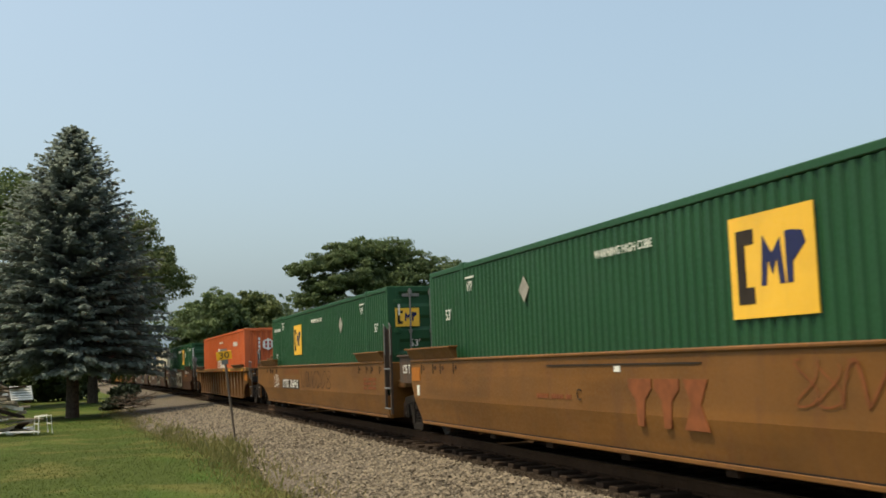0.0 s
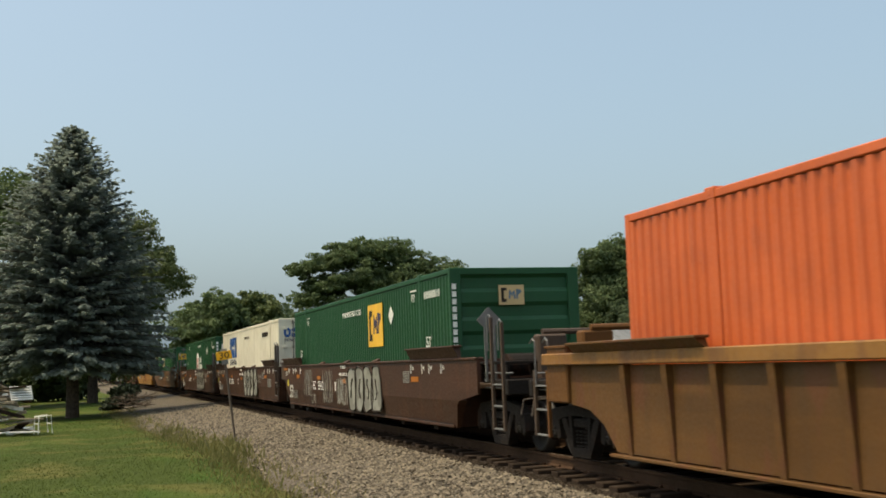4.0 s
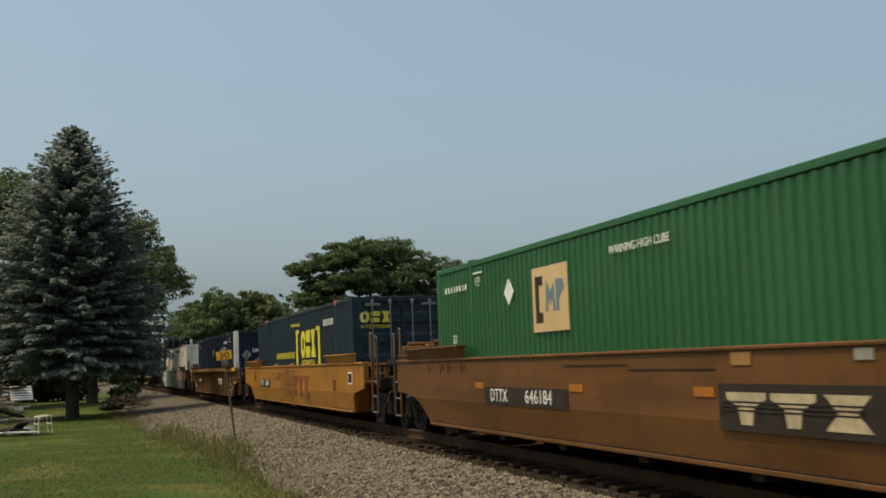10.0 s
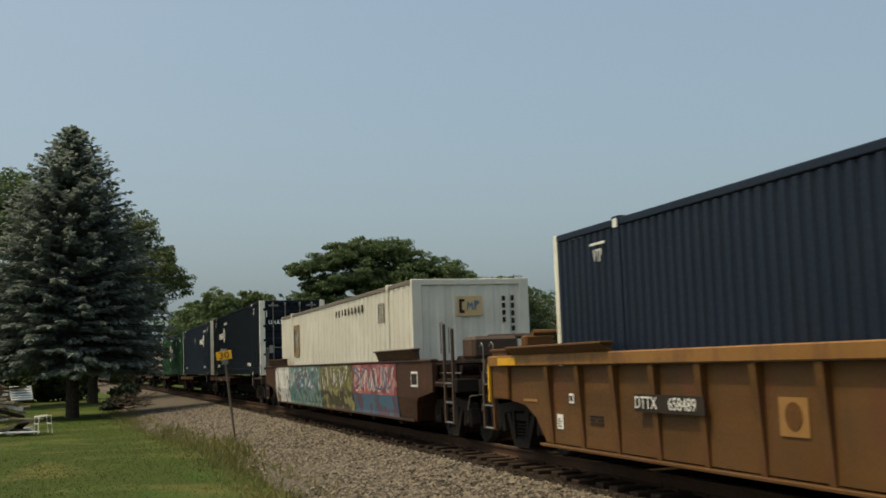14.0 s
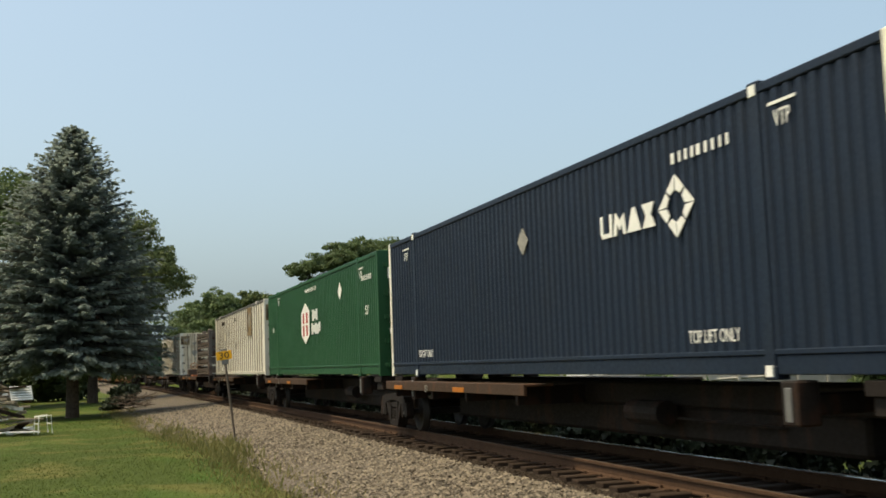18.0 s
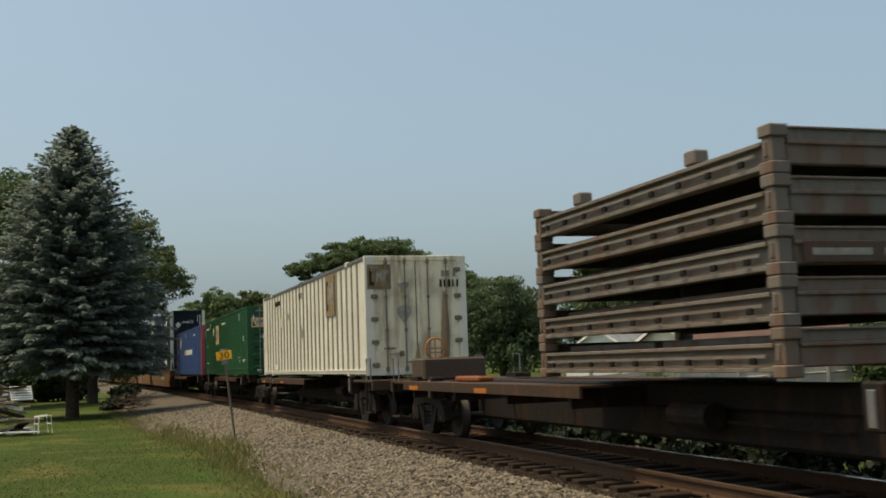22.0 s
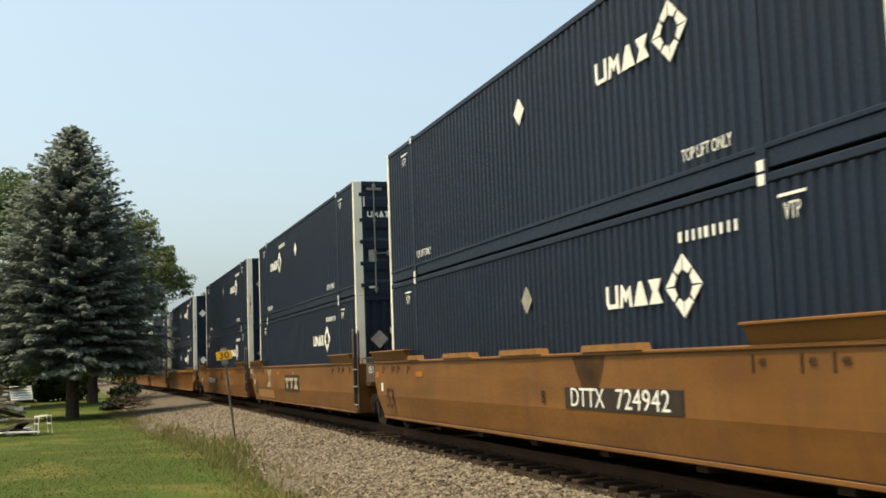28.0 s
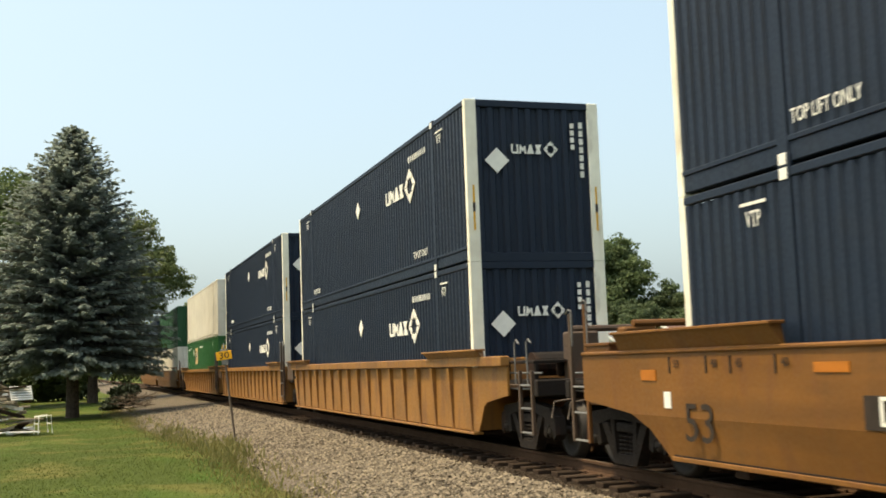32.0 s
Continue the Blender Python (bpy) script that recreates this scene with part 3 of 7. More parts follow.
def ring_mark(c, a, z, rx, rz, mat, end=False):
    """A diamond ring of four open angles with gaps between them."""
    for q in range(4):
        e = [((1, 0), (0, 1)), ((0, 1), (-1, 0)), ((-1, 0), (0, -1)), ((0, -1), (1, 0))][q]
        for sgn, (u, v) in ((1, e), (-1, (e[1], e[0]))):
            def at(f, k):
                return (a + rx * k * (u[0] * (1 - f) + v[0] * f), z + rz * k * (u[1] * (1 - f) + v[1] * f))
            flat(c, "mark_piece", [at(.015, 1), at(.47, 1), at(.42, .64), at(.06, .54)], mat, end, "", .002 if sgn > 0 else .003)


def wide_mark(c, a0, a1, z0, z1, mat, end=False):
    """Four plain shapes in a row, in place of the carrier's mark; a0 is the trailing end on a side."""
    shape_row(c, a0, a1, z0, z1, (TROUGH, PEAKS, WEDGE, HOURGLASS), [mat] * 4, end, .10, .002)


def striped_mark(car, a0, a1, z0, z1, mat, y=None):
    """Three shapes with level slits across their middle, on a well car's side."""
    y = WY if y is None else y
    w = (a1 - a0) / 3
    for i, sh in enumerate((FUNNEL, FUNNEL, HOURGLASS)):
        pts = [(A(a0 + (i + u * .9) * w), z0 + v * (z1 - z0)) for u, v in sh[0]]
        part("mark_shape", Shape().prism(pts, y, y + .012), mat, car)


def house_mark(c, a, z0, z1, w, wall, door, hexa=False):
    """A tall white gabled or six-sided badge with coloured bars."""
    m = (z0 + z1) / 2
    h = z1 - z0
    if hexa:
        flat(c, "badge", [(a - w / 2, z0 + h * .22), (a, z0), (a + w / 2, z0 + h * .22), (a + w / 2, z1 - h * .22), (a, z1), (a - w / 2, z1 - h * .22)], wall, label="white six-sided badge")
    else:
        flat(c, "badge", [(a - w / 2, z0), (a + w / 2, z0), (a + w / 2, z1 - h * .28), (a + w * .12, z1), (a - w * .12, z1), (a - w / 2, z1 - h * .28)], wall, label="white gabled badge")
    zl, zh = (z0 + h * .2, z1 - h * .24) if hexa else (z0 + h * .05, z1 - h * .32)
    for x0, x1 in ((-.3, -.12), (.12, .3)):
        for lo, hi in ((0, .46), (.54, 1)):
            rect(c, "badge_bar", a + x0 * w, a + x1 * w, zl + (zh - zl) * lo, zl + (zh - zl) * hi, door, lift=.005)


def end_house(c, y, z, w):
    flat(c, "badge", [(y - w / 2, z - w * .3), (y, z - w * .58), (y + w / 2, z - w * .3), (y + w / 2, z + w * .3), (y, z + w * .58), (y - w / 2, z + w * .3)], MARK_W, True, "white six-sided badge")
    for x0, x1 in ((-.28, -.1), (.1, .28)):
        for lo, hi in ((-.32, -.04), (.04, .32)):
            rect(c, "badge_bar", y + x0 * w, y + x1 * w, z + lo * w, z + hi * w, MARK_RED, True, lift=.004)


def vtp(c, a, z):
    lettering(c, "VTP", .19, MARK_W, Matrix.Translation((L53 / 2 - a, SY - .001, z)) @ NEAR @ Matrix.Diagonal((.8, 1.25, 1, 1)))
    rect(c, "bar_mark", a - .22, a + .22, z + .15, z + .18, MARK_W)


def side_words(c, s, a, z, size, mat=MARK_W, wide=1.0):
    side_text(c, s, L53 / 2 - a, SY - .001, z, size, mat, wide)


def green_box(group, mat, variant):
    c = container("shipping_container", "dark green corrugated steel container with a yellow square panel" if mat is GREEN else "bright green corrugated steel container with a yellow square panel", group, mat)
    if variant == "nose":         # the panel towards the leading end
        panel_mark(c, 4.86, 2.01, 1.25)
        diamond(c, 11.25, 2.23, .20, MARK_G)
        side_words(c, "53'", 15.0, 2.02, .28)
        vtp(c, 13.77, 2.46)
        side_words(c, "WARNING HIGH CUBE", 7.95, 2.48, .15)
    else:
        panel_mark(c, 11.1 if variant == "tail" else 10.72, 2.03, 1.15, pale=variant != "tail")
        diamond(c, 4.8 if variant == "tail" else 12.35, 2.23, .21, MARK_G if variant == "tail" else MARK_W)
        vtp(c, 2.4, 2.47)
        side_words(c, "53'", 1.0 if variant == "tail" else 1.15, 2.0 if variant == "tail" else 1.56, .28)
        side_words(c, "53'", 15.1, 1.56, .22)
        side_words(c, "WARNING HIGH CUBE", 8.0, 2.5, .15)
        vtp(c, 13.8, 2.5)
        bars(c, 14.4, 15.7, 2.42, 2.52, MARK_W, 8)
    if variant == "spine":
        for a in (1.12, 15.15):
            side_words(c, "TOP LIFT ONLY", a, .62, .14, wide=.8)
        side_words(c, "IA", 2.44, .62, .19), rect(c, "bar_mark", 2.29, 2.59, .76, .785, MARK_W)
    panel_mark(c, .46, 2.2, .5, True, pale=variant == "spine")
    bars(c, 1.93, 2.38, 2.25, 2.40, MARK_W, 4, True)
    bars(c, 1.90, 2.42, 2.02, 2.18, MARK_W, 6, True)
    front_text(c, "53'", FX, -W / 2 + .62, 1.62, .22, MARK_W)
    if variant == "tail":
        diamond(c, 1.68, 2.19, .22, MARK_G, True)
        bars(c, 1.9, 2.4, 1.62, 1.7, MARK_W, 9, True)
    else:
        diamond(c, 2.25, 1.95, .22, MARK_W, True)
    rect(c, "yellow_label", 1.62, 1.98, .72, 1.0, MARK_Y, True, "yellow warning label")
    rect(c, "white_label", 2.02, 2.36, .74, .98, MARK_W, True)
    for y in (.4, .85, 1.6, 2.1):
        rect(c, "reflector", y, y + .17, .18, .23, MARK_W if y < 2 else MARK_RED, True)
    return c


def navy_box(group, end, mark="nose", hold=MARK_W, coat=NAVY):
    c = container("shipping_container", "navy blue corrugated container with off-white corner posts" if mark == "nose" else "navy container with off-white posts and its mark by the trailing end",
                  group, coat, POSTWHITE, end=end, castings=coat)
    off = 0.0 if mark == "nose" else 7.75
    wide_mark(c, 5.5 + off, 4.02 + off, 1.76, 2.05, MARK_W)
    ring_mark(c, 3.58 + off, 1.92, .40, .36, MARK_W)
    if hold:
        diamond(c, 8.2, 2.05, .21, hold if mark == "nose" else MARK_W)
    bars(c, 2.45 + off, 3.7 + off, 2.40, 2.52, MARK_W, 9)
    vtp(c, 1.52, 2.47)
    vtp(c, 14.72, 2.47)
    for a in (2.95, 13.5):
        side_words(c, "TOP LIFT ONLY", a, .44, .20, wide=.72)
    for ex in (-1, 1):
        for z0 in (0.02, HC - .12):
            rect(c, "casting_face", L53 / 2 - ex * (L53 / 2 - C40) - .06, L53 / 2 - ex * (L53 / 2 - C40) + .06, z0, z0 + .11, MARK_W, lift=.009)
    if end == "blank_v":
        diamond(c, .58, 1.80, .23, hold or MARK_G, True)
        wide_mark(c, .86, 1.46, 1.93, 2.10, MARK_W, True)
        ring_mark(c, 1.62, 2.02, .14, .15, MARK_W, True)
        for k in range(4):
            rect(c, "unreadable_writing", 2.02, 2.09, 2.42 - k * .13, 2.51 - k * .13, MARK_W, True, lift=.002)
        for k in range(7):
            rect(c, "unreadable_writing", 2.19, 2.26, 2.42 - k * .15, 2.53 - k * .15, MARK_W, True, lift=.002)
        for y in (.10, W - .13):
            rect(c, "yellow_stripe", y, y + .035, .55, 1.35, MARK_Y, True, lift=.003)
            rect(c, "black_stripe", y - .005, y + .04, .88, 1.04, MARK_DK, True, lift=.006)
    else:
        wide_mark(c, .35, .95, 1.98, 2.13, MARK_W, True)
        ring_mark(c, 1.08, 2.05, .12, .14, MARK_W, True)
        bars(c, 1.55, 2.1, 2.12, 2.26, MARK_W, 5, True)
        bars(c, 1.6, 2.15, 1.92, 2.06, MARK_W, 6, True)
        for k in range(3):
            bars(c, 1.62, 2.1, 1.5 - k * .09, 1.55 - k * .09, MARK_G, 8, True, .3)
        rect(c, "grey_plate", .36, .56, .85, 1.15, MARK_G, True)
        for y in (.35, .9, 1.5, 2.1):
            rect(c, "reflector", y, y + .16, .18, .23, MARK_W if y < 1 else MARK_RED, True)
    return c


# ---------------------------------------------------------------- trucks
def truck_frame():
    """One cast side frame in x and z, about its own middle, with pedestals, windows and springs."""
    s = Shape()
    s.prism([(-1.02, .60), (-.92, .74), (-.35, .80), (.35, .80), (.92, .74), (1.02, .60), (.96, .54), (.34, .66), (-.34, .66), (-.96, .54)], -.09, .09)
    s.prism([(-.62, .60), (-.46, .62), (-.20, .20), (.20, .20), (.46, .62), (.62, .60), (.30, .10), (-.30, .10)], -.08, .08)
    for sg in (-1, 1):
        s.prism([(sg * .27, .68), (sg * .36, .68), (sg * .30, .2), (sg * .22, .2)], -.085, .085)
        s.prism([(sg * .70, .62), (sg * 1.08, .62), (sg * 1.12, .36), (sg * 1.02, .28), (sg * .98, .44), (sg * .80, .44), (sg * .76, .30), (sg * .66, .34)], -.085, .085)
    return s


def truck_springs():
    s = Shape()
    for x in (-.14, 0, .14):
        for k in range(5):
            s.add(*ring(x, 0, .24 + k * .052, .062, .018))
    s.box(-.24, .24, -.08, .08, .18, .225, .01).box(-.24, .24, -.07, .07, .50, .62, .02)
    return s


def ring(x, y, z, r, t, n=10):
    vs, fs = [], []
    for k in range(n):
        a = 2 * math.pi * k / n
        for rr, dz in ((r + t, 0), (r, t), (r - t, 0), (r, -t)):
            vs.append((x + math.cos(a) * rr, y + math.sin(a) * rr, z + dz))
    for k in range(n):
        for i in range(4):
            fs.append((k * 4 + i, k * 4 + (i + 1) % 4, ((k + 1) % n) * 4 + (i + 1) % 4, ((k + 1) % n) * 4 + i))
    return vs, fs


def wheelset_shape():
    s = Shape()
    R = .42
    for sg in (-1, 1):
        y = sg * .7175
        prof = [(y - sg * .03, .06), (y - sg * .05, .10), (y - sg * .02, .14), (y + sg * .01, .30), (y - sg * .03, .345), (y - sg * .045, R + .028), (y - sg * .012, R + .026), (y + sg * .005, R), (y + sg * .09, R - .006),
                (y + sg * .10, .36), (y + sg * .06, .33), (y + sg * .045, .14), (y + sg * .09, .12), (y + sg * .09, .06)]
        s.lathe(prof, n=26)
    s.tube([(0, -1.12, 0), (0, 1.12, 0)], .075, 10)
    for sg in (-1, 1):
        s.tube([(0, sg * .98, 0), (0, sg * 1.14, 0)], .105, 12)
        for k in range(3):
            a = k * 2.094
            s.box(math.cos(a) * .06 - .016, math.cos(a) * .06 + .016, sg * 1.13, sg * 1.155, math.sin(a) * .06 - .016, math.sin(a) * .06 + .016, .004)
    return s


def truck(car, x, where):
    """A two-axle truck under a car, its middle at x in the car's space and at 'where' along the train."""
    t = part("truck", shared("truck_bolster", lambda: Shape().box(-.22, .22, -1.0, 1.0, .50, .70, .04).tube([(0, 0, .68), (0, 0, .84)], .2, 14).box(-.7, -.62, -.9, .9, .38, .48, .02).box(.62, .7, -.9, .9, .38, .48, .02), TRUCKSTEEL),
             TRUCKSTEEL, car, "rusty two-axle freight truck", at=Matrix.Translation((x, 0, 0)))
    for sg in (-1, 1):
        part("side_frame", shared("side_frame", truck_frame, TRUCKSTEEL), TRUCKSTEEL, t, at=Matrix.Translation((0, sg * 1.06, 0)))
        tagged(part("spring_nest", shared("spring_nest", truck_springs, DARKSTEEL), DARKSTEEL, t, at=Matrix.Translation((0, sg * 1.06, 0))), kind="stuff")
    for dx in (-.89, .89):
        w = part("wheelset", shared("wheelset", wheelset_shape, WHEEL, True), WHEEL, t, at=Matrix.Translation((dx, 0, .42)))
        WHEELS.append((w, where + dx, dx))
    return t


# ---------------------------------------------------------------- well cars (origin on the rail tops at the middle of the well; +x leads)
HW = 1.50


def A(a):
    return L53 / 2 - a


def end_gear(car, sg, mat, reach=3.62, high=True, tall=True):
    """Platform, coupler, steps, rails, hoses and brake gear beyond a well's end; sg +1 at the leading end."""
    e = L53 / 2
    mat = RUSTOCHRE if mat in (OCHRE, YELLOW, RUSTOCHRE) else DULLBROWN
    def X(d):
        return sg * (e + d)
    part("centre_sill", Shape().box(X(.3), X(reach - .35), -.33, .33, .80, 1.12, .02).box(X(.3), X(2.7), -1.1, 1.1, .98, 1.08, .02), mat, car)
    part("end_platform", Shape().box(X(1.85), X(3.05), -1.38, 1.38, 1.10, 1.16, .01).box(X(2.95), X(3.08), -1.42, 1.42, .92, 1.16, .015), DARKSTEEL, car)
    part("coupler", Shape().box(X(reach - .36), X(reach - .02), -.12, .12, .76, .98, .03).box(X(reach - .12), X(reach + .06), -.20, .16, .72, 1.0, .04), TRUCKSTEEL, car)
    for y in (-1.40, 1.40):
        o = -.03 if y < 0 else .03
        for d, z1 in ((2.38, 2.16), (2.86, 2.06)) if tall else ((2.38, 1.30), (2.86, 1.30)):
            st = part("ladder_stile", Shape().box(X(d) - .032, X(d) + .032, y - .025, y + .025, .36, z1, .006), mat if d < 2.5 else DULLBROWN, car)
            part("grab_iron", Shape().tube([(X(d - .10), y + o, 1.62 if tall else 1.1), (X(d - .10), y + o, z1 + .03 if tall else 1.72), (X(d - .02), y + o, z1 + .05 if tall else 1.76), (X(d + .08), y + o, z1 if tall else 1.70)], .013, 6), GALV, st, "pale worn grab iron")
        for z in (.38, .74, 1.08):
            part("rung", Shape().tube([(X(2.36), y, z), (X(2.88), y, z)], .017, 6).box(X(2.38), X(2.86), y - .02, y + .02, z - .012, z - .004), GALV, car, "rung worn to bare steel")
    for z in (1.02, 1.26):
        part("end_rail", Shape().tube([(X(1.75), -1.30, z), (X(3.02), -1.30, z)], .015, 6), GALV, car)
    part("end_tray", Shape().box(X(1.5), X(2.7), -1.30, 1.30, 1.40, 1.45, .01).box(X(1.5), X(1.56), -1.28, -1.22, 1.12, 1.42, .008).box(X(2.64), X(2.7), -1.28, -1.22, 1.12, 1.42, .008), DARKSTEEL, car)
    if sg < 0:
        for y in (-1, 1):
            part("end_box", Shape().box(X(1.55), X(2.22), y * (HW - .30), y * (HW - .02), .86, 1.62, .02).box(X(1.52), X(2.25), y * (HW - .32), y * (HW + .0), 1.60, 1.64, .008), mat, car, "dull rusty equipment box")
    if high:
        part("brake_reservoir", Shape().tube([(X(1.15), -.7, 1.38), (X(1.15), .9, 1.38)], .2, 14).tube([(X(1.6), -.4, 1.30), (X(1.6), .5, 1.30)], .13, 12), DARKSTEEL, car)
        part("brake_housing", Shape().box(X(2.55), X(2.80), -.75, -.25, 1.1, 1.86, .03).tube([(X(2.6), -.6, 1.9), (X(2.6), .6, 1.9)], .05, 8), mat, car)
    pts = [(X(reach - .25), -.35, .9), (X(reach - .1), -.38, .7), (X(reach - .02), -.38, .48), (X(reach + .05), -.36, .34), (X(reach + .06), -.34, .30)]
    part("air_hose", Shape().tube(pts, .028, 8), RUBBER, car)
    part("uncoupling_lever", Shape().tube([(X(reach - .2), -.15, .95), (X(reach - .3), -.6, .92), (X(reach - .35), -1.25, .85), (X(reach - .35), -1.3, .62)], .015, 6), GEARSTEEL, car)


def well_car(label, group, front, rear, mat, kind="smooth", flaps=False, high=True, rib=-.18):
    """front, rear: 'truck' (coupled end over a truck), 'open' (carried by its neighbour's truck) or 'neck' (over the shared truck)."""
    car = thing("well_car", label, "railway well car", group)
    fr = {"open": [(-.45, .30), (-.36, .79)], "truck": [(-.50, .30), (-.80, .72), (-.95, .79)], "neck": [(-.4, .30), (-.72, .79)]}[front]
    re = {"open": [(16.60, .30), (16.52, .79)], "neck": [(16.45, .30), (16.75, .79)], "truck": [(16.40, .30), (16.75, .62), (17.15, .79)]}[rear]
    fu = {"open": [(-.36, .79), (-.34, 1.53)], "truck": [(-.95, .79), (-1.90, .92), (-1.90, 1.53)], "neck": [(-.72, .79), (-.86, 1.07), (-.86, 1.53)]}[front]
    ru = {"open": [(16.52, .79), (16.5, 1.53)], "neck": [(16.75, .79), (16.92, 1.07), (16.92, 1.53)], "truck": [(17.15, .79), (18.45, .92), (18.45, 1.53)]}[rear]
    chord = mat if kind == "smooth" else (CHORD if mat is RIBBROWN else mat)
    key = front + rear + kind
    gz = 1.72 if kind == "smooth" else 1.63       # top of the guide plates
    for sg in (-1, 1):
        o, i = sg * HW, sg * (HW - .05)
        if kind == "smooth":
            up = [(A(a), z) for a, z in fu] + [(A(a), z) for a, z in reversed(ru)]
            lo = [(A(a), z) for a, z in fr] + [(A(a), z) for a, z in reversed(re)]
            part("upper_side_panel", shared("upper_side%d" % sg + key, lambda: Shape().prism(up, o, i), mat), mat, car)
            part("bottom_lip", shared("bottom_lip%d" % sg + key, lambda: Shape().box(A(fr[0][0]) - .06, A(re[0][0]) + .06, sg * (HW - .045), sg * (HW - .14), .300, .352, .008), mat), mat, car)
            part("seam_gap", shared("seam_gap%d" % sg + key, lambda: Shape().box(A(fr[0][0]) - .10, A(re[0][0]) + .10, sg * (HW - .058), sg * (HW - .14), .354, .368), DARKSTEEL), DARKSTEEL, car)
            part("lower_side_panel", shared("lower_side%d" % sg + key, lambda: Shape().prism(lo, o + sg * .004, sg * (HW - .16), sg * (HW - .09)), mat), mat, car)
        else:
            up = [(A(a), z) for a, z in fr] + [(A(a), z) for a, z in fu[1:-1]] + [(A(fu[-1][0]), 1.36), (A(ru[-1][0]), 1.36)] + [(A(a), z) for a, z in reversed(ru[1:-1])] + [(A(a), z) for a, z in reversed(re)]
            part("side_panel", shared("ribbed_side%d" % sg + key, lambda: Shape().prism(up, sg * (HW - .08), sg * (HW - .12)), mat), mat, car)
            for k in range(17):
                a = rib + k * 1.02
                part("rib", shared("rib%d" % sg, lambda: Shape().prism([(-.05, .27), (.05, .27), (.06, 1.36), (-.06, 1.36)], o + sg * .01, sg * (HW - .082), sg * (HW - .06)), mat), mat, car, at=Matrix.Translation((A(a), 0, 0)))
            part("bottom_flange", shared("bottom_flange%d" % sg, lambda: Shape().box(A(-.4), A(16.5), sg * (HW - .02), sg * (HW - .2), .24, .28, .008), mat), mat, car)
        part("top_chord", shared("top_chord%d" % sg + key, lambda: Shape().box(A(fu[-1][0]), A(ru[-1][0]), o + sg * .03, sg * (HW - .13), 1.37 if kind != "smooth" else 1.48, 1.53, .015), chord), chord, car)
        for a0, a1 in ((fu[-1][0] if front != "truck" else -1.0, 2.05), (14.1, ru[-1][0] if rear != "truck" else 17.4)):
            part("guide_plate", shared("guide_plate%d%.2f%.2f%.2f" % (sg, a0, a1, gz), lambda: Shape().prism([(A(a0), 1.53), (A(a0 + .04), gz), (A(a1 - .04), gz), (A(a1), 1.53)], o + sg * .10, sg * (HW - .04), o)
                 .box(A(a0), A(a1), o + sg * .125, sg * (HW - .06), gz - .005, gz + .03, .008), mat), mat, car)
        if flaps:
            for a, l in ((13.7, .36), (10.95, .80), (8.0, .82), (5.0, .82)):
                part("hinged_guide", shared("hinged_guide%d%.2f" % (sg, l), lambda: Shape().prism([(-l, 1.53), (-l + .06, 1.615), (l - .06, 1.615), (l, 1.53)], o + sg * .05, sg * (HW - .1)), CHORD), CHORD, car, at=Matrix.Translation((A(a), 0, 0)))
    part("bulkhead", Shape().box(A(-.28), A(-.36), -HW + .16, HW - .16, .30, 1.50, .01), mat, car)
    part("bulkhead", Shape().box(A(16.44), A(16.52), -HW + .16, HW - .16, .30, 1.50, .01), mat, car)
    for k in range(7):
        part("cross_bearer", shared("cross_bearer", lambda: Shape().box(-.12, .12, -HW + .17, HW - .17, .20, .285, .01), DARKSTEEL), DARKSTEEL, car, at=Matrix.Translation((A(1.0 + k * 2.36), 0, 0)))
    dark = DARKSTEEL if kind != "smooth" or mat is BROWN else RIBBROWN
    if front == "truck":
        end_gear(car, 1, mat if mat is not RIBBROWN else OCHRE, 3.65, high, kind == "smooth")
    else:
        part("articulation_arm", Shape().box(A(-.3), A(-1.75), -.45, .45, .80, 1.12, .03).box(A(-.3), A(-.9), -1.2, 1.2, .95, 1.10, .02), dark, car)
        for sg in (-1, 1):
            y = sg * (HW + .02)
            for d, lo in ((-.46, .52), (-.94, .40)):
                st = part("ladder_stile", Shape().prism([(A(d) - .035, lo), (A(d) + .035, lo), (A(d) + .035, 2.28), (A(d) - .035, 2.28)], y, y - sg * .05), DULLBROWN, car)
                part("grab_iron", Shape().tube([(A(d) + .07, y, 1.66), (A(d) + .07, y, 2.28), (A(d), y, 2.33)], .013, 6), GALV, st, "pale worn grab iron")
            for z in (.52, .95, 1.36):
                part("rung", Shape().tube([(A(-.46), y, z), (A(-.94), y, z)], .018, 6).box(A(-.48), A(-.92), y - .02, y + .02, z - .014, z - .005), GALV, car, "rung worn to bare steel")
        part("corner_pillar", Shape().box(A(-.38), A(-.46), -HW + .01, -HW + .14, .9, 2.23, .01), DULLBROWN, car)
    if rear == "truck":
        end_gear(car, -1, mat if mat is not RIBBROWN else OCHRE, 3.65, high, kind == "smooth")
    else:
        for sg in (-1, 1):
            part("neck_panel", Shape().prism([(A(16.9), 1.07), (A(17.9), 1.07), (A(17.9), 1.60), (A(16.9), 1.66)], sg * (HW - .035), sg * (HW - .09)).box(A(16.9), A(17.93), sg * (HW + .02), sg * (HW - .12), 1.60, 1.64, .008), DULLBROWN, car, "dull dark brown neck panel")
        part("articulation_deck", Shape().box(A(16.5), A(17.95), -HW + .06, HW - .06, 1.10, 1.18, .01).box(A(16.5), A(17.9), -.5, .5, .78, 1.1, .03), dark, car)
    return car


WY = -HW - .012


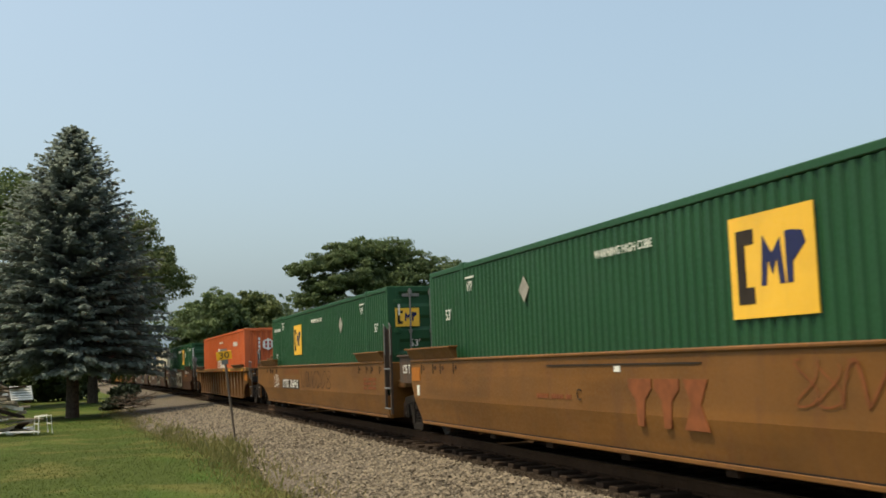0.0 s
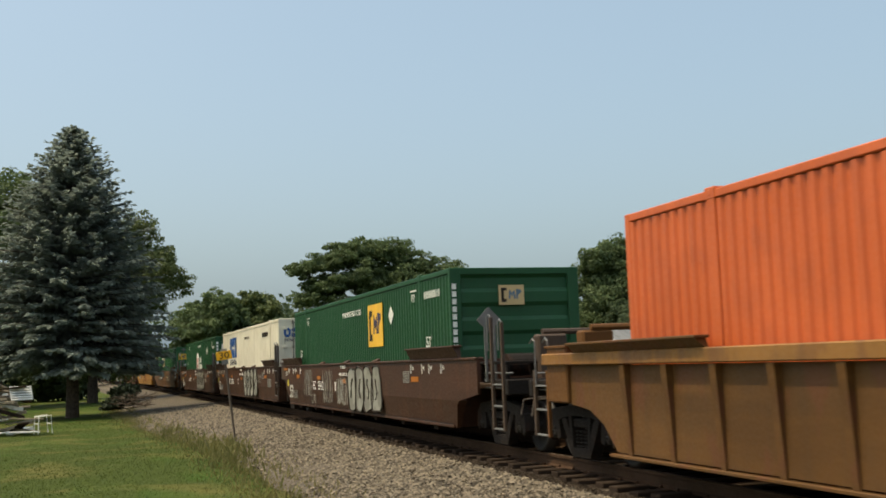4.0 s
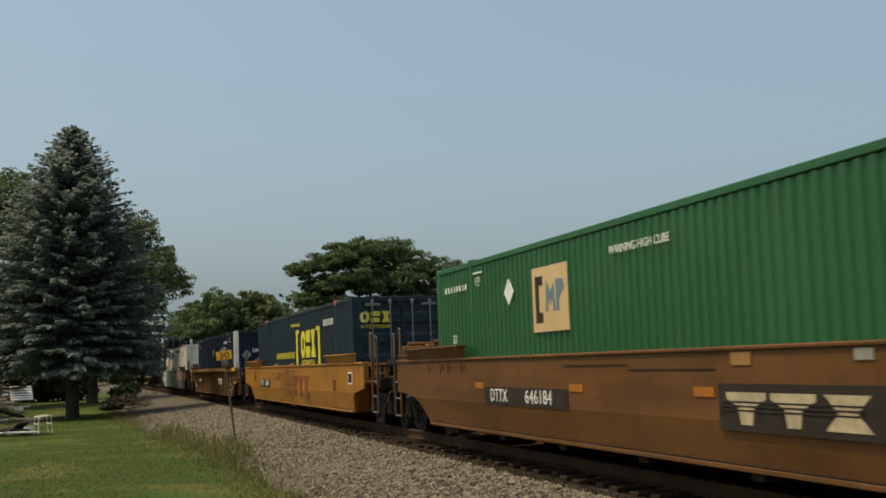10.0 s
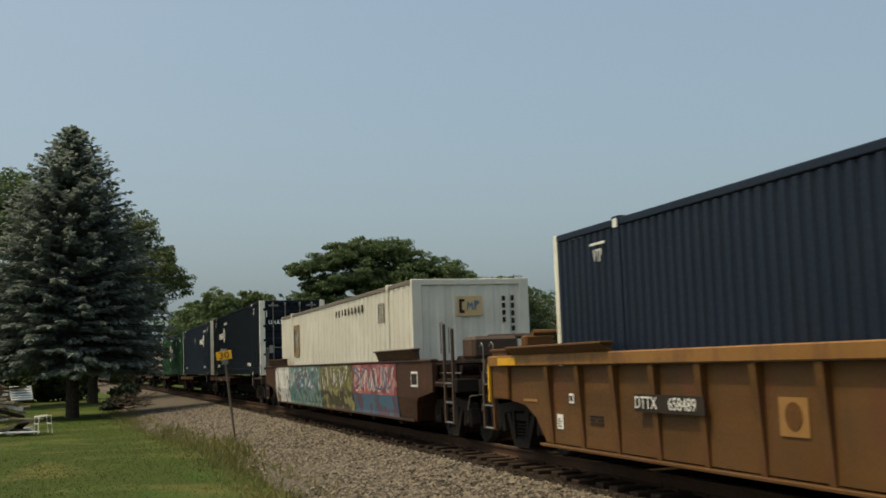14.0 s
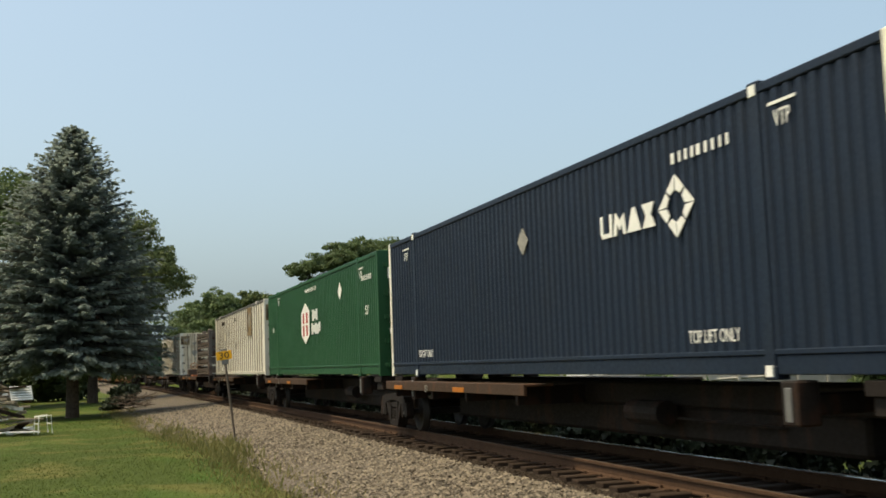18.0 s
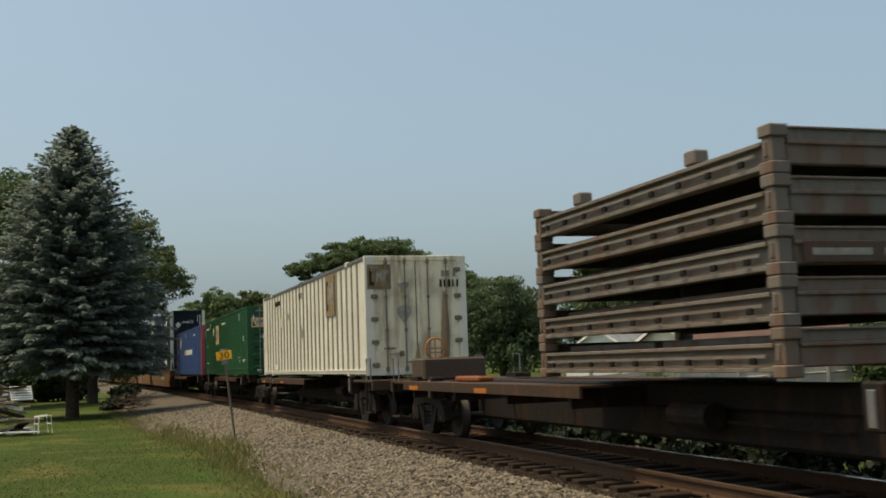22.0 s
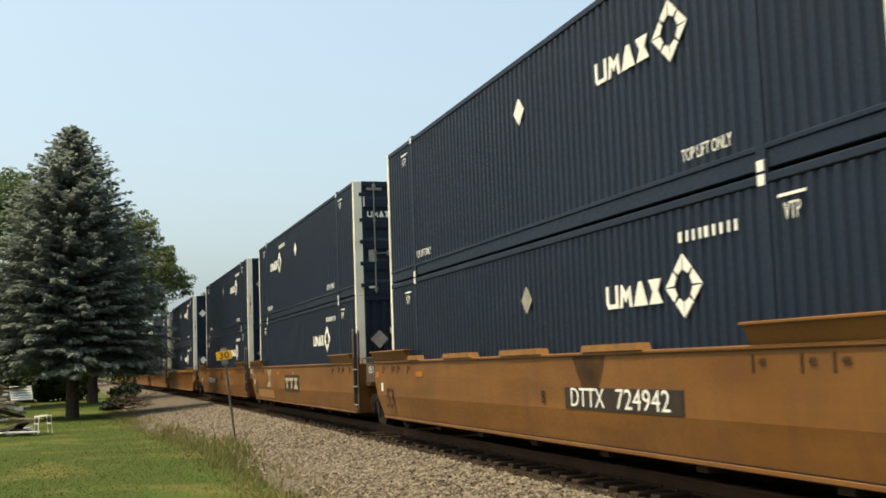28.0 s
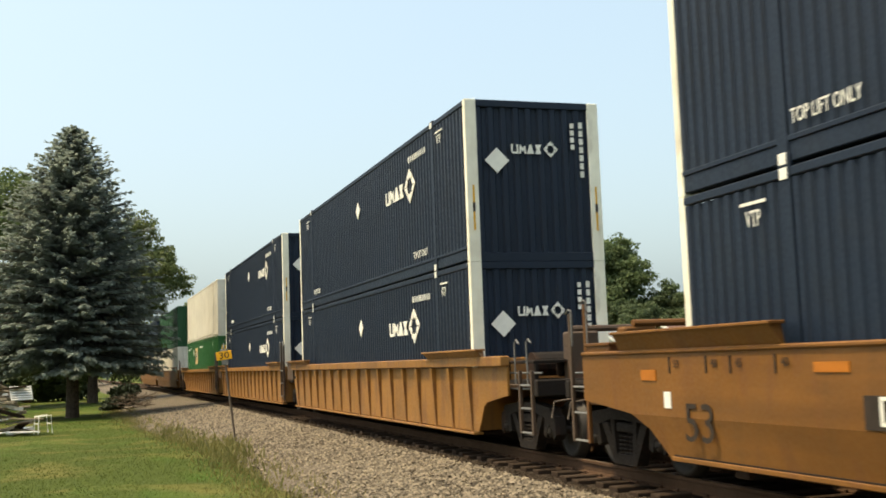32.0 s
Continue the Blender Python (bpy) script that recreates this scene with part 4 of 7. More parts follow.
def lug(car, a, mat):
    """A small sloping guide lug on the top chord."""
    for sg in (-1, 1):
        part("guide_lug", Shape().add([(A(a) + x, sg * y, z) for x in (-.19, .19) for y, z in ((HW + .04, 1.50), (HW + .04, 1.53), (HW - .10, 1.595), (HW - .10, 1.53))],
                                      [(0, 1, 2, 3), (7, 6, 5, 4), (0, 4, 5, 1), (1, 5, 6, 2), (2, 6, 7, 3), (3, 7, 4, 0)]), mat, car)


def loops(car, a0, a1, z0, z1, mat, n, r=.016, seed=1):
    """Tall closed spray-paint loops side by side."""
    rnd = random.Random(seed)
    w = (a1 - a0) / n
    for i in range(n):
        c, lean = a0 + (i + .5) * w, rnd.uniform(-.12, .12)
        lo, hi = z0 + rnd.uniform(0, .15) * (z1 - z0), z1 - rnd.uniform(0, .12) * (z1 - z0)
        pts = []
        for j in range(21):
            u = j / 20 * 2 * math.pi
            sx = math.sin(u)
            pts.append((A(c + w * .52 * abs(sx) ** .7 * (1 if sx > 0 else -1) + lean * math.cos(u)), (lo + hi) / 2 - math.cos(u) * (hi - lo) / 2 + .03 * math.sin(3 * u + i)))
        for q in (pts, [(A(c - w * .2), lo + (hi - lo) * .45), (A(c + w * .2), lo + (hi - lo) * .47)])[:1 if n == 1 else 2]:
            s = Shape().tube([(x, WY - .002, z) for x, z in q], r, 5)
            s.v = [(vx, WY - .002 + (vy - WY + .002) * .08, vz) for vx, vy, vz in s.v]
            part("spray_stroke", s, mat, car)


def wrect(car, a0, a1, z0, z1, mat, name="plate", label="", y=WY):
    return part(name, Shape().box(A(a0), A(a1), y, y + .012, z0, z1), mat, car, label)


def wbars(car, a0, a1, z0, z1, mat, n, y=WY, rows=1):
    s = Shape()
    w = (a1 - a0) / n
    h = (z1 - z0) / rows
    for r in range(rows):
        for i in range(n):
            if (i * 7 + r * 3) % 6 != 5:
                s.box(A(a0 + i * w), A(a0 + (i + .75) * w), y, y + .012, z0 + r * h, z0 + (r + .62) * h)
    return tagged(part("unreadable_writing", s, mat, car), kind="stuff")


def wtext(car, txt, a, z, size, mat, wide=1.0, y=WY):
    return side_text(car, txt, A(a), y - .003, z, size, mat, wide)


def length_marks(car, mat=MARK_W, both=True):
    for k, l in (("53", 16.154), ("48", 14.63), ("45", 13.716), ("40", 12.192)):
        for sgn in ((-1, 1) if both else (1,)):
            a = L53 / 2 + sgn * l / 2 + (.0 if sgn > 0 else 0)
            wtext(car, k, a - .13, 1.36, .12, mat)
            wrect(car, a + .02, a + .045, 1.26, 1.44, mat, "tick_mark")


def strokes(car, a0, a1, z0, z1, mat, seed, n=5, r=.010, y=WY - .002):
    """Sprayed line work: loose looping strokes with no letters in them."""
    rnd = random.Random(seed)
    w = (a1 - a0) / n
    for i in range(n):
        c = a0 + (i + .5) * w
        pts = []
        ph, k1, k2 = rnd.uniform(0, 6), rnd.choice((1, 1, 2)), rnd.choice((1, 2, 3))
        for j in range(17):
            u = j / 16 * 2 * math.pi * rnd.choice((.8, .8, 1.0) if j == 0 else (1,)) * .85
            pts.append((A(c + math.sin(k1 * u + ph) * w * .5), y, (z0 + z1) / 2 + math.cos(k2 * u + ph * .7) * (z1 - z0) * .47))
        s = Shape().tube(pts, r, 5)
        s.v = [(vx, y + (vy - y) * .06, vz) for vx, vy, vz in s.v]
        part("spray_stroke", s, mat, car)


def blob_text(car, a0, a1, z0, z1, fill, line, seed, n=4):
    """A run of bulging sprayed shapes with an outline."""
    rnd = random.Random(seed)
    w = (a1 - a0) / n
    for i in range(n):
        c = a0 + (i + .5) * w
        pts = []
        for j in range(18):
            u = j / 18 * 2 * math.pi
            rr = 1 + .13 * math.sin(3 * u + rnd.uniform(-.3, .3) + i) + rnd.uniform(-.04, .04)
            cu, su = math.cos(u), math.sin(u)
            x = c + w * .56 * rr * abs(cu) ** .6 * (1 if cu > 0 else -1)
            z = (z0 + z1) / 2 + (z1 - z0) * .5 * min(1, rr) * abs(su) ** .7 * (1 if su > 0 else -1)
            pts.append((A(x), z))
        part("sprayed_shape", Shape().prism(pts, WY - .001 * i, WY + .012), fill, car, "sprayed graffiti shape")
        part("spray_stroke", Shape().tube([(x, WY - .004, z) for x, z in pts + pts[:1]], .02, 4), line, car)
        part("spray_stroke", Shape().tube([(A(c + rnd.uniform(-.2, .2) * w), WY - .004, z0 + (z1 - z0) * f) for f in (.3, .45, .6, .72)], .022, 4), line, car)


# ---------------------------------------------------------------- spine cars
def spine_car(label, group, first=False, last=False, gap_f=.54, gap_r=.54, ledge=(7.1, 15.7)):
    car = thing("spine_car", label, "railway spine car", group)
    e = L53 / 2
    f0, r0 = (e + .9) if first else e + gap_f - .05, -((e + .9) if last else e + gap_r - .05)
    part("spine_beam", Shape().box(r0, f0, -.30, .30, .78, 1.10, .03).box(A(14.6), A(1.9), -.28, .28, .36, .80, .05), DARKSTEEL, car)
    for sg in (-1, 1):
        y0, y1 = sg * HW, sg * 1.02
        part("side_ledge", Shape().box(A(ledge[0]), A(ledge[1]), y0, y1, 1.06, 1.10, .008).box(A(ledge[0]), A(ledge[1]), y0, y0 - sg * .05, .93, 1.075, .008), DECKWOOD, car, "worn rust-brown side walkway")
        for a in ((10.65, 14.6) if ledge[0] > 5 else ()):
            part("reflector", Shape().box(A(a), A(a + .6), y0 + sg * .012, y0, .94, 1.02, .003), MARK_OR, car)
        for a in (ledge[0] + .5, ledge[0] + 2.9, ledge[1] - 3.1, ledge[1] - .5):
            part("ledge_bracket", shared("ledge_bracket%d" % sg, lambda: Shape().prism([(-.05, 1.06), (.05, 1.06), (.05, .78), (-.05, .78)], sg * 1.42, sg * .28), DARKSTEEL), DARKSTEEL, car, at=Matrix.Translation((A(a), 0, 0)))
        for a in (1.62, 14.3):
            part("support_arm", shared("support_arm%d" % sg, lambda: Shape().box(-.10, .10, sg * .28, sg * 1.28, .86, 1.06, .02).box(-.13, .13, sg * 1.36, sg * 1.10, .76, 1.185, .02), DARKSTEEL), DARKSTEEL, car, at=Matrix.Translation((A(a), 0, 0)))
            part("locking_pad", shared("locking_pad%d" % sg, lambda: Shape().box(-.05, .05, sg * 1.375, sg * 1.35, .80, 1.12, .006), GALV), GALV, car, at=Matrix.Translation((A(a), 0, 0)))
        part("end_pad", Shape().box(A(.1), A(.7), sg * .9, sg * 1.25, 1.05, 1.19, .01).box(A(.15), A(.65), sg * .25, sg * 1.2, .88, 1.05, .01), DARKSTEEL, car)
        part("end_pad", Shape().box(A(15.5), A(16.05), sg * .9, sg * 1.25, 1.05, 1.19, .01), DARKSTEEL, car)
    part("centre_plate", Shape().box(A(.2), A(-.4), -.9, .9, .84, 1.04, .02), DARKSTEEL, car)
    for sg, on in ((1, first), (-1, last)):
        if on:
            part("end_platform", Shape().box(sg * (e - 1.2), sg * (e + .85), -1.36, 1.36, 1.04, 1.10, .01).box(sg * (e + .8), sg * (e + .92), -1.4, 1.4, .86, 1.10, .015), DECKWOOD, car)
            part("coupler", Shape().box(sg * (e + .85), sg * (e + 1.22), -.12, .12, .76, .98, .03).box(sg * (e + 1.12), sg * (e + 1.32), -.20, .16, .72, 1.0, .04), TRUCKSTEEL, car)
            for y in (-1.38, 1.38):
                part("side_step", Shape().tube([(sg * (e + .25), y, 1.04), (sg * (e + .25), y, .36), (sg * (e + .75), y, .36), (sg * (e + .75), y, 1.04)], .02, 6).box(sg * (e + .23), sg * (e + .77), y - .05, y + .05, .33, .37, .008), DARKSTEEL, car)
                part("grab_rail", Shape().tube([(sg * (e + .3), y, 1.1), (sg * (e + .3), y, 1.6), (sg * (e + .7), y, 1.6), (sg * (e + .7), y, 1.1)], .017, 6), GALV, car)
            part("air_hose", Shape().tube([(sg * (e + .95), -.35, .9), (sg * (e + 1.15), -.38, .6), (sg * (e + 1.3), -.36, .34)], .028, 8), RUBBER, car)
    part("brake_cylinder", Shape().tube([(A(6.3), -.55, .72), (A(5.4), -.55, .72)], .16, 12).tube([(A(5.2), -.5, .66), (A(3.2), -.35, .62)], .02, 6), DARKSTEEL, car)
    return car


# ---------------------------------------------------------------- ground, ballast, track
def soft_hill(x, y):
    return .05 * math.sin(x * .21 + y * .13) + .04 * math.sin(x * .07 - y * .31 + 1.3)


def ground_height(x, y):
    z = -.62 + soft_hill(x, y) * min(1, max(0, (Y0 + sideways(x) - 4.4 - y) / 3) if y < Y0 else 1)
    if y > Y0 + 8:
        z -= min(.3, (y - Y0 - 8) * .03)
    return z


def steps(a, b, n):
    return [a + (b - a) * i / n for i in range(n + 1)]


def make_ground():
    m, nt, b = node_mat("mown_lawn")
    fine = noise_fac(nt, 9.0, 6, lo=.3, hi=.7)
    c = mixed(nt, fine, (0.043, 0.063, 0.011), (0.070, 0.092, 0.018))
    c = mixed(nt, noise_fac(nt, .45, 5, (1, 1, 1), lo=.50, hi=.66), c, (0.165, 0.142, 0.045), .6)
    c = mixed(nt, noise_fac(nt, .9, 4, (.5, 1, 1), lo=.52, hi=.7), c, (0.05, 0.10, 0.015), .6)
    nt.links.new(c, b.inputs["Base Color"])
    b.inputs["Roughness"].default_value = .9
    b.inputs["Specular IOR Level"].default_value = .1
    bumped(nt, b, noise_fac(nt, 30, 4), .6, .04)
    xs = [-3000, -1200, -600, -350, -240] + steps(-180, 20, 80) + [60, 150, 400, 1200, 3000]
    ys = [-3000, -1200, -500, -200, -100] + steps(-60, 90, 60) + [140, 250, 500, 1200, 3000]
    s = Shape()
    vs = [(x, y, ground_height(x, y)) for x in xs for y in ys]
    n = len(ys)
    fs = [(i * n + j, (i + 1) * n + j, (i + 1) * n + j + 1, i * n + j + 1) for i in range(len(xs) - 1) for j in range(n - 1)]
    tagged(new("ground", s.add(vs, fs).mesh("ground", m, True)), "mown green lawn with dry yellow patches", "ground", kind="structure")


PROFILE = [(-4.75, -.64), (-4.35, -.56), (-3.4, -.44), (-2.3, -.31), (-1.75, -.252), (-1.42, -.245), (-1.30, -.25), (1.30, -.245), (1.42, -.19), (1.75, -.2), (2.4, -.30), (4.2, -.58), (4.7, -.66)]


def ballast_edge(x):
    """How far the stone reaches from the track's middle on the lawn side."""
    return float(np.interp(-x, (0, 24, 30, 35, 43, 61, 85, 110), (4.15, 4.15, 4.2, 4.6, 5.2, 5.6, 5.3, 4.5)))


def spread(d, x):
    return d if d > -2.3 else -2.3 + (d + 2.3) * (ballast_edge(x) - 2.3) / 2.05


def bed_height(d):
    for (a, za), (b, zb) in zip(PROFILE, PROFILE[1:]):
        if a <= d <= b:
            return za + (zb - za) * (d - a) / (b - a)
    return -.66


def make_track():
    m, nt, b = node_mat("ballast_stone_bed")
    vor = nt.nodes.new("ShaderNodeTexVoronoi")
    vor.inputs["Scale"].default_value = 17
    tc = nt.nodes.new("ShaderNodeTexCoord")
    nt.links.new(tc.outputs["Object"], vor.inputs["Vector"])
    c = mixed(nt, vor.outputs["Color"], (0.050, 0.039, 0.025), (0.140, 0.112, 0.074))
    c = mixed(nt, noise_fac(nt, .5, 4), c, (0.12, 0.088, 0.055), .4)
    nt.links.new(c, b.inputs["Base Color"])
    b.inputs["Roughness"].default_value = .9
    bumped(nt, b, vor.outputs["Distance"], 1.0, .05)
    xs = [-900, -600, -400, -280] + steps(-220, 30, 250) + [100, 400]
    rnd = random.Random(5)
    vs = []
    for x in xs:
        for d, z in PROFILE:
            e = .25 * math.sin(x * .5 + d) + .18 * math.sin(x * 1.3) if abs(d) > 3.2 else 0
            vs.append((x, Y0 + sideways(x) + spread(d, x) + e * .5, z + rnd.uniform(-.015, .015)))
    n = len(PROFILE)
    fs = [(i * n + j, (i + 1) * n + j, (i + 1) * n + j + 1, i * n + j + 1) for i in range(len(xs) - 1) for j in range(n - 1)]
    tagged(new("ballast", Shape().add(vs, fs).mesh("ballast", m)), "pale crushed-stone ballast bed under the track", "ballast", kind="structure")

    # loose stones
    sm, nt, b = node_mat("crushed_stone")
    g = nt.nodes.new("ShaderNodeNewGeometry")
    c = mixed(nt, g.outputs["Random Per Island"], (0.030, 0.023, 0.015), (0.270, 0.220, 0.155))
    c = mixed(nt, noise_fac(nt, 20, 3), c, (0.12, 0.087, 0.055), .3)
    nt.links.new(c, b.inputs["Base Color"])
    b.inputs["Roughness"].default_value = .9
    ico = [(0, 0, 1), (.9, 0, .2), (.3, .85, .15), (-.75, .5, .1), (-.7, -.55, .2), (.3, -.9, .1), (.1, .1, -.7)]
    icf = [(0, 1, 2), (0, 2, 3), (0, 3, 4), (0, 4, 5), (0, 5, 1), (6, 2, 1), (6, 3, 2), (6, 4, 3), (6, 5, 4), (6, 1, 5)]
    V, F, V2, F2 = [], [], [], []
    N = 46000
    for i in range(N):
        u = rnd.random()
        x = -11.5 - 46 * u ** 1.5
        d = rnd.uniform(-4.75, -1.3) if rnd.random() < .84 else rnd.uniform(-1.2, 4.4)
        if d < -4.25 and rnd.random() < .6:
            continue
        r = rnd.uniform(.022, .05) * (1.0 if u < .6 else 1.25)
        z = bed_height(d) + rnd.uniform(-.012, .012)
        a = rnd.uniform(0, 6.28)
        ca, sa = math.cos(a), math.sin(a)
        sx, sy, sz = r * rnd.uniform(.8, 1.4), r * rnd.uniform(.7, 1.1), r * rnd.uniform(.5, 1.0)
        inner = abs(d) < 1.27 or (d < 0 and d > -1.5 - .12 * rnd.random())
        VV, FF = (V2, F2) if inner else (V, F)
        n0 = len(VV)
        y = Y0 + sideways(x) + spread(d, x)
        tilt = rnd.uniform(-.5, .5)
        for p in ico:
            px, py, pz = p[0] * sx, p[1] * sy, p[2] * sz
            VV.append((x + px * ca - py * sa, y + px * sa + py * ca, z + pz + px * tilt))
        FF += [tuple(k + n0 for k in q) for q in icf]
    me = bpy.data.meshes.new("loose_ballast")
    me.from_pydata(V, [], F)
    me.materials.append(sm)
    tagged(new("loose_ballast", me), "loose grey and buff crushed stones along the track", "gravel", kind="stuff")

    # dark stone colour holds both oil staining and painted shade under the train
    om, nt, b = node_mat("oil_and_shade_dark_stone")
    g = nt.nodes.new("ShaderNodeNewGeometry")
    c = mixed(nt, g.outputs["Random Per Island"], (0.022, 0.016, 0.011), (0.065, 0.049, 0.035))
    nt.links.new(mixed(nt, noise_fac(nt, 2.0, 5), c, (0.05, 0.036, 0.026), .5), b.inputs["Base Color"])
    b.inputs["Roughness"].default_value = .9
    b.inputs["Specular IOR Level"].default_value = .08
    bumped(nt, b, noise_fac(nt, 26, 3), .8, .03)
    me = bpy.data.meshes.new("oily_shaded_ballast")
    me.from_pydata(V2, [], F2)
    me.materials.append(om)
    tagged(new("oily_shaded_ballast", me), "stones between the rails, coloured dark for oil and the train's shade", "gravel", kind="stuff")
    # sheet over the bed in the same oil-and-shade colour
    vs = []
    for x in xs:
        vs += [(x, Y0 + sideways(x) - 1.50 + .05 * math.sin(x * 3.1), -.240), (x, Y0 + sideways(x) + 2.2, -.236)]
    tagged(new("track_bed", Shape().add(vs, [(2 * i, 2 * i + 2, 2 * i + 3, 2 * i + 1) for i in range(len(xs) - 1)]).mesh("track_bed", om)), "stone bed between the rails, coloured dark for oil and the train's shade", "track bed", kind="structure")

    # rails
    prof = [(-.07, -.178), (.07, -.178), (.07, -.165), (.012, -.145), (.009, -.05), (.036, -.04), (.036, -.008), (.028, 0), (-.028, 0), (-.036, -.008), (-.036, -.04), (-.009, -.05), (-.012, -.145), (-.07, -.165)]
    rx = [-700, -400, -250] + steps(-200, 40, 120) + [150, 400]
    for sg in (-1, 1):
        r = thing("rail", "rusty steel rail with a polished running surface", "rail", "running rails")
        vs, top = [], []
        for x in rx:
            y = Y0 + sideways(x) + sg * .7525
            vs += [(x, y + p, q) for p, q in prof]
            top += [(x, y - .029, .001), (x, y - .028, .0015), (x, y + .029, .0015)]
        n = len(prof)
        fs = [(i * n + k, (i + 1) * n + k, (i + 1) * n + (k + 1) % n, i * n + (k + 1) % n) for i in range(len(rx) - 1) for k in range(n)]
        part("rail_section", Shape().add(vs, fs), RAILSIDE, r)
        part("running_surface", Shape().add(top, [q for i in range(len(rx) - 1) for q in ((3 * i, 3 * i + 3, 3 * i + 4, 3 * i + 1), (3 * i + 1, 3 * i + 4, 3 * i + 5, 3 * i + 2))]), RAILTOP if sg > 0 else RAILDULL, r, "polished steel running surface" if sg > 0 else "dusty brown running surface")

    # ties, each one of its own
    trk = thing("track_ties", "dark creosoted wooden ties half sunk in ballast", "railway ties")
    ms = [Shape().box(-.115, .115, -1.3 + .04 * k, 1.3 - .03 * k, -.36, -.176 + .006 * k, .012).mesh("tie", TIE) for k in range(3)]
    plate = Shape().box(-.10, .10, -.18, .18, -.178, -.166, .003).box(-.08, -.05, -.14, -.11, -.17, -.13).box(.05, .08, .11, .14, -.17, -.13).mesh("tie_plate", RAILSIDE)
    for i in range(270):
        x = -6.0 - i * .52
        o = part("tie", ms[i % 3], TIE, trk, at=Matrix.Translation((x + rnd.uniform(-.03, .03), Y0 + sideways(x) + rnd.uniform(-.05, .05), rnd.uniform(-.01, .006))) @ Matrix.Rotation(rnd.uniform(-.03, .03), 4, 'Z'))
        if i < 60:
            for sg in (-1, 1):
                part("tie_plate", plate, RAILSIDE, o, at=Matrix.Translation((0, sg * .7525, 0)))


make_ground()
make_track()

# ---------------------------------------------------------------- the train
G_ = "containers on the train"


def load(ob, front, z, length=L53):
    MOVERS.append((ob, front - length / 2, z, 7.0))
    return ob


def place_car(ob, front):
    MOVERS.append((ob, front - L53 / 2, 0.0, 8.0))
    return ob


ZW, ZS = .294, 1.197
FRONTS = dict(A1=-4.18, A2=-23.61, B=-47.25, C1=-70.44, C2=-89.84, C3=-109.20, D=-132.94, E=-156.31, F=-179.88, G=-203.38, H1=-224.57, H2=-241.79,
              H3=-259.01, H4=-276.24, H6=-313.08, H7=-333.69, H8=-352.29, I1=-373.56, I2=-393.04, I3=-412.45, J1=-435.78, J2=-455.20, K=-474.62, L=-498.12, M=-517.54)
FRONTS["H5"] = -293.46


def add_truck(car, name, a):
    truck(car, A(a), FRONTS[name] - a)


SM = "well cars of the train"
# ochre articulated pair
a1 = place_car(well_car("ochre well car with a faded stencil on its weathered side", SM, "truck", "neck", OCHRE), FRONTS["A1"])
add_truck(a1, "A1", -1.95), add_truck(a1, "A1", 17.78)
a2 = place_car(well_car("ochre articulated well car with a dark number plate", SM, "open", "truck", OCHRE), FRONTS["A2"])
add_truck(a2, "A2", 18.1)
striped_mark(a1, 7.55, 5.70, .66, 1.20, STENCIL)
wtext(a1, "C", 8.95, .98, .22, MARK_DK)
wrect(a1, 10.0, 5.9, 1.36, 1.38, MARK_DK, "scored_line")
wrect(a1, 7.9, 7.75, 1.28, 1.35, MARK_W, "label_plate")
wbars(a1, 10.4, 9.2, .92, 1.02, STENCIL, 14)
strokes(a1, 4.3, 3.0, .95, 1.4, STENCIL, 3, 4)
length_marks(a1, MARK_DK)
wrect(a2, 12.9, 9.9, .80, 1.07, MARK_DK, "number_plate", "dark plate with pale number")
wtext(a2, "766943", 10.72, .935, .36, MARK_W, 1.32)
wtext(a2, "DTTX", 12.22, .935, .36, MARK_W, 1.15)
strokes(a2, 12.6, 11.2, 1.22, 1.42, STENCIL, 9, 5, .012), strokes(a2, 10.9, 9.9, 1.22, 1.42, STENCIL, 10, 4, .012)
strokes(a2, 9.5, 5.2, .85, 1.35, MARK_DK, 7, 7, .012)
strokes(a2, 14.6, 13.6, .8, 1.25, MARK_W, 8, 2, .014)
length_marks(a2, MARK_DK)
wtext(a1, "125 T", 17.38, 1.34, .24, MARK_W, y=-HW + .028)
wrect(a1, 16.85, 16.3, 1.12, 1.38, MARK_OR, "reflector")
wrect(a1, 16.5, 16.35, .84, 1.04, MARK_W, "label_plate")
for c_ in (a1, a2):
    wbars(c_, .4, 1.6, .9, 1.2, STENCIL, 8, rows=3)
load(green_box(G_, GREEN, "nose"), FRONTS["A1"], ZW)
load(green_box(G_, GREEN, "tail"), FRONTS["A2"], ZW)

# orange container in a ribbed brown well
b1 = place_car(well_car("rusty brown ribbed well car with a yellow top chord", SM, "truck", "truck", RIBBROWN, "ribbed", rib=-.30), FRONTS["B"])
add_truck(b1, "B", -1.95), add_truck(b1, "B", 18.1)
for l_, a_ in (("S", 5.05), ("H", 4.1), ("Y", 3.18), ("R", 2.14)):
    wtext(b1, l_, a_, .82, .62, MARK_G, .55, y=-HW + .062)
strokes(b1, 1.35, .75, .88, 1.15, MARK_G, 24, 2, .014, -HW + .062)
for a_, b_ in ((5.4, 5.0), (3.46, 2.9), (-.7, -1.1)):
    wrect(b1, a_, b_, 1.39, 1.48, MARK_Y, "yellow_patch", y=-HW - .045)
wrect(b1, -1.0, -1.75, .98, 1.3, MARK_OR, "reflector", y=-HW + .05)
o = container("shipping_container", "faded orange corrugated container with a white gabled badge", G_, ORANGE, style="corr", end="blank_v")
house_mark(o, 9.05, 1.2, 2.22, 1.25, MARK_W, ORANGE)
block_mark(o, 8.2, 7.3, 1.55, 1.84, [MARK_W] * 3), block_mark(o, 8.2, 6.1, 1.22, 1.48, [MARK_W] * 7)
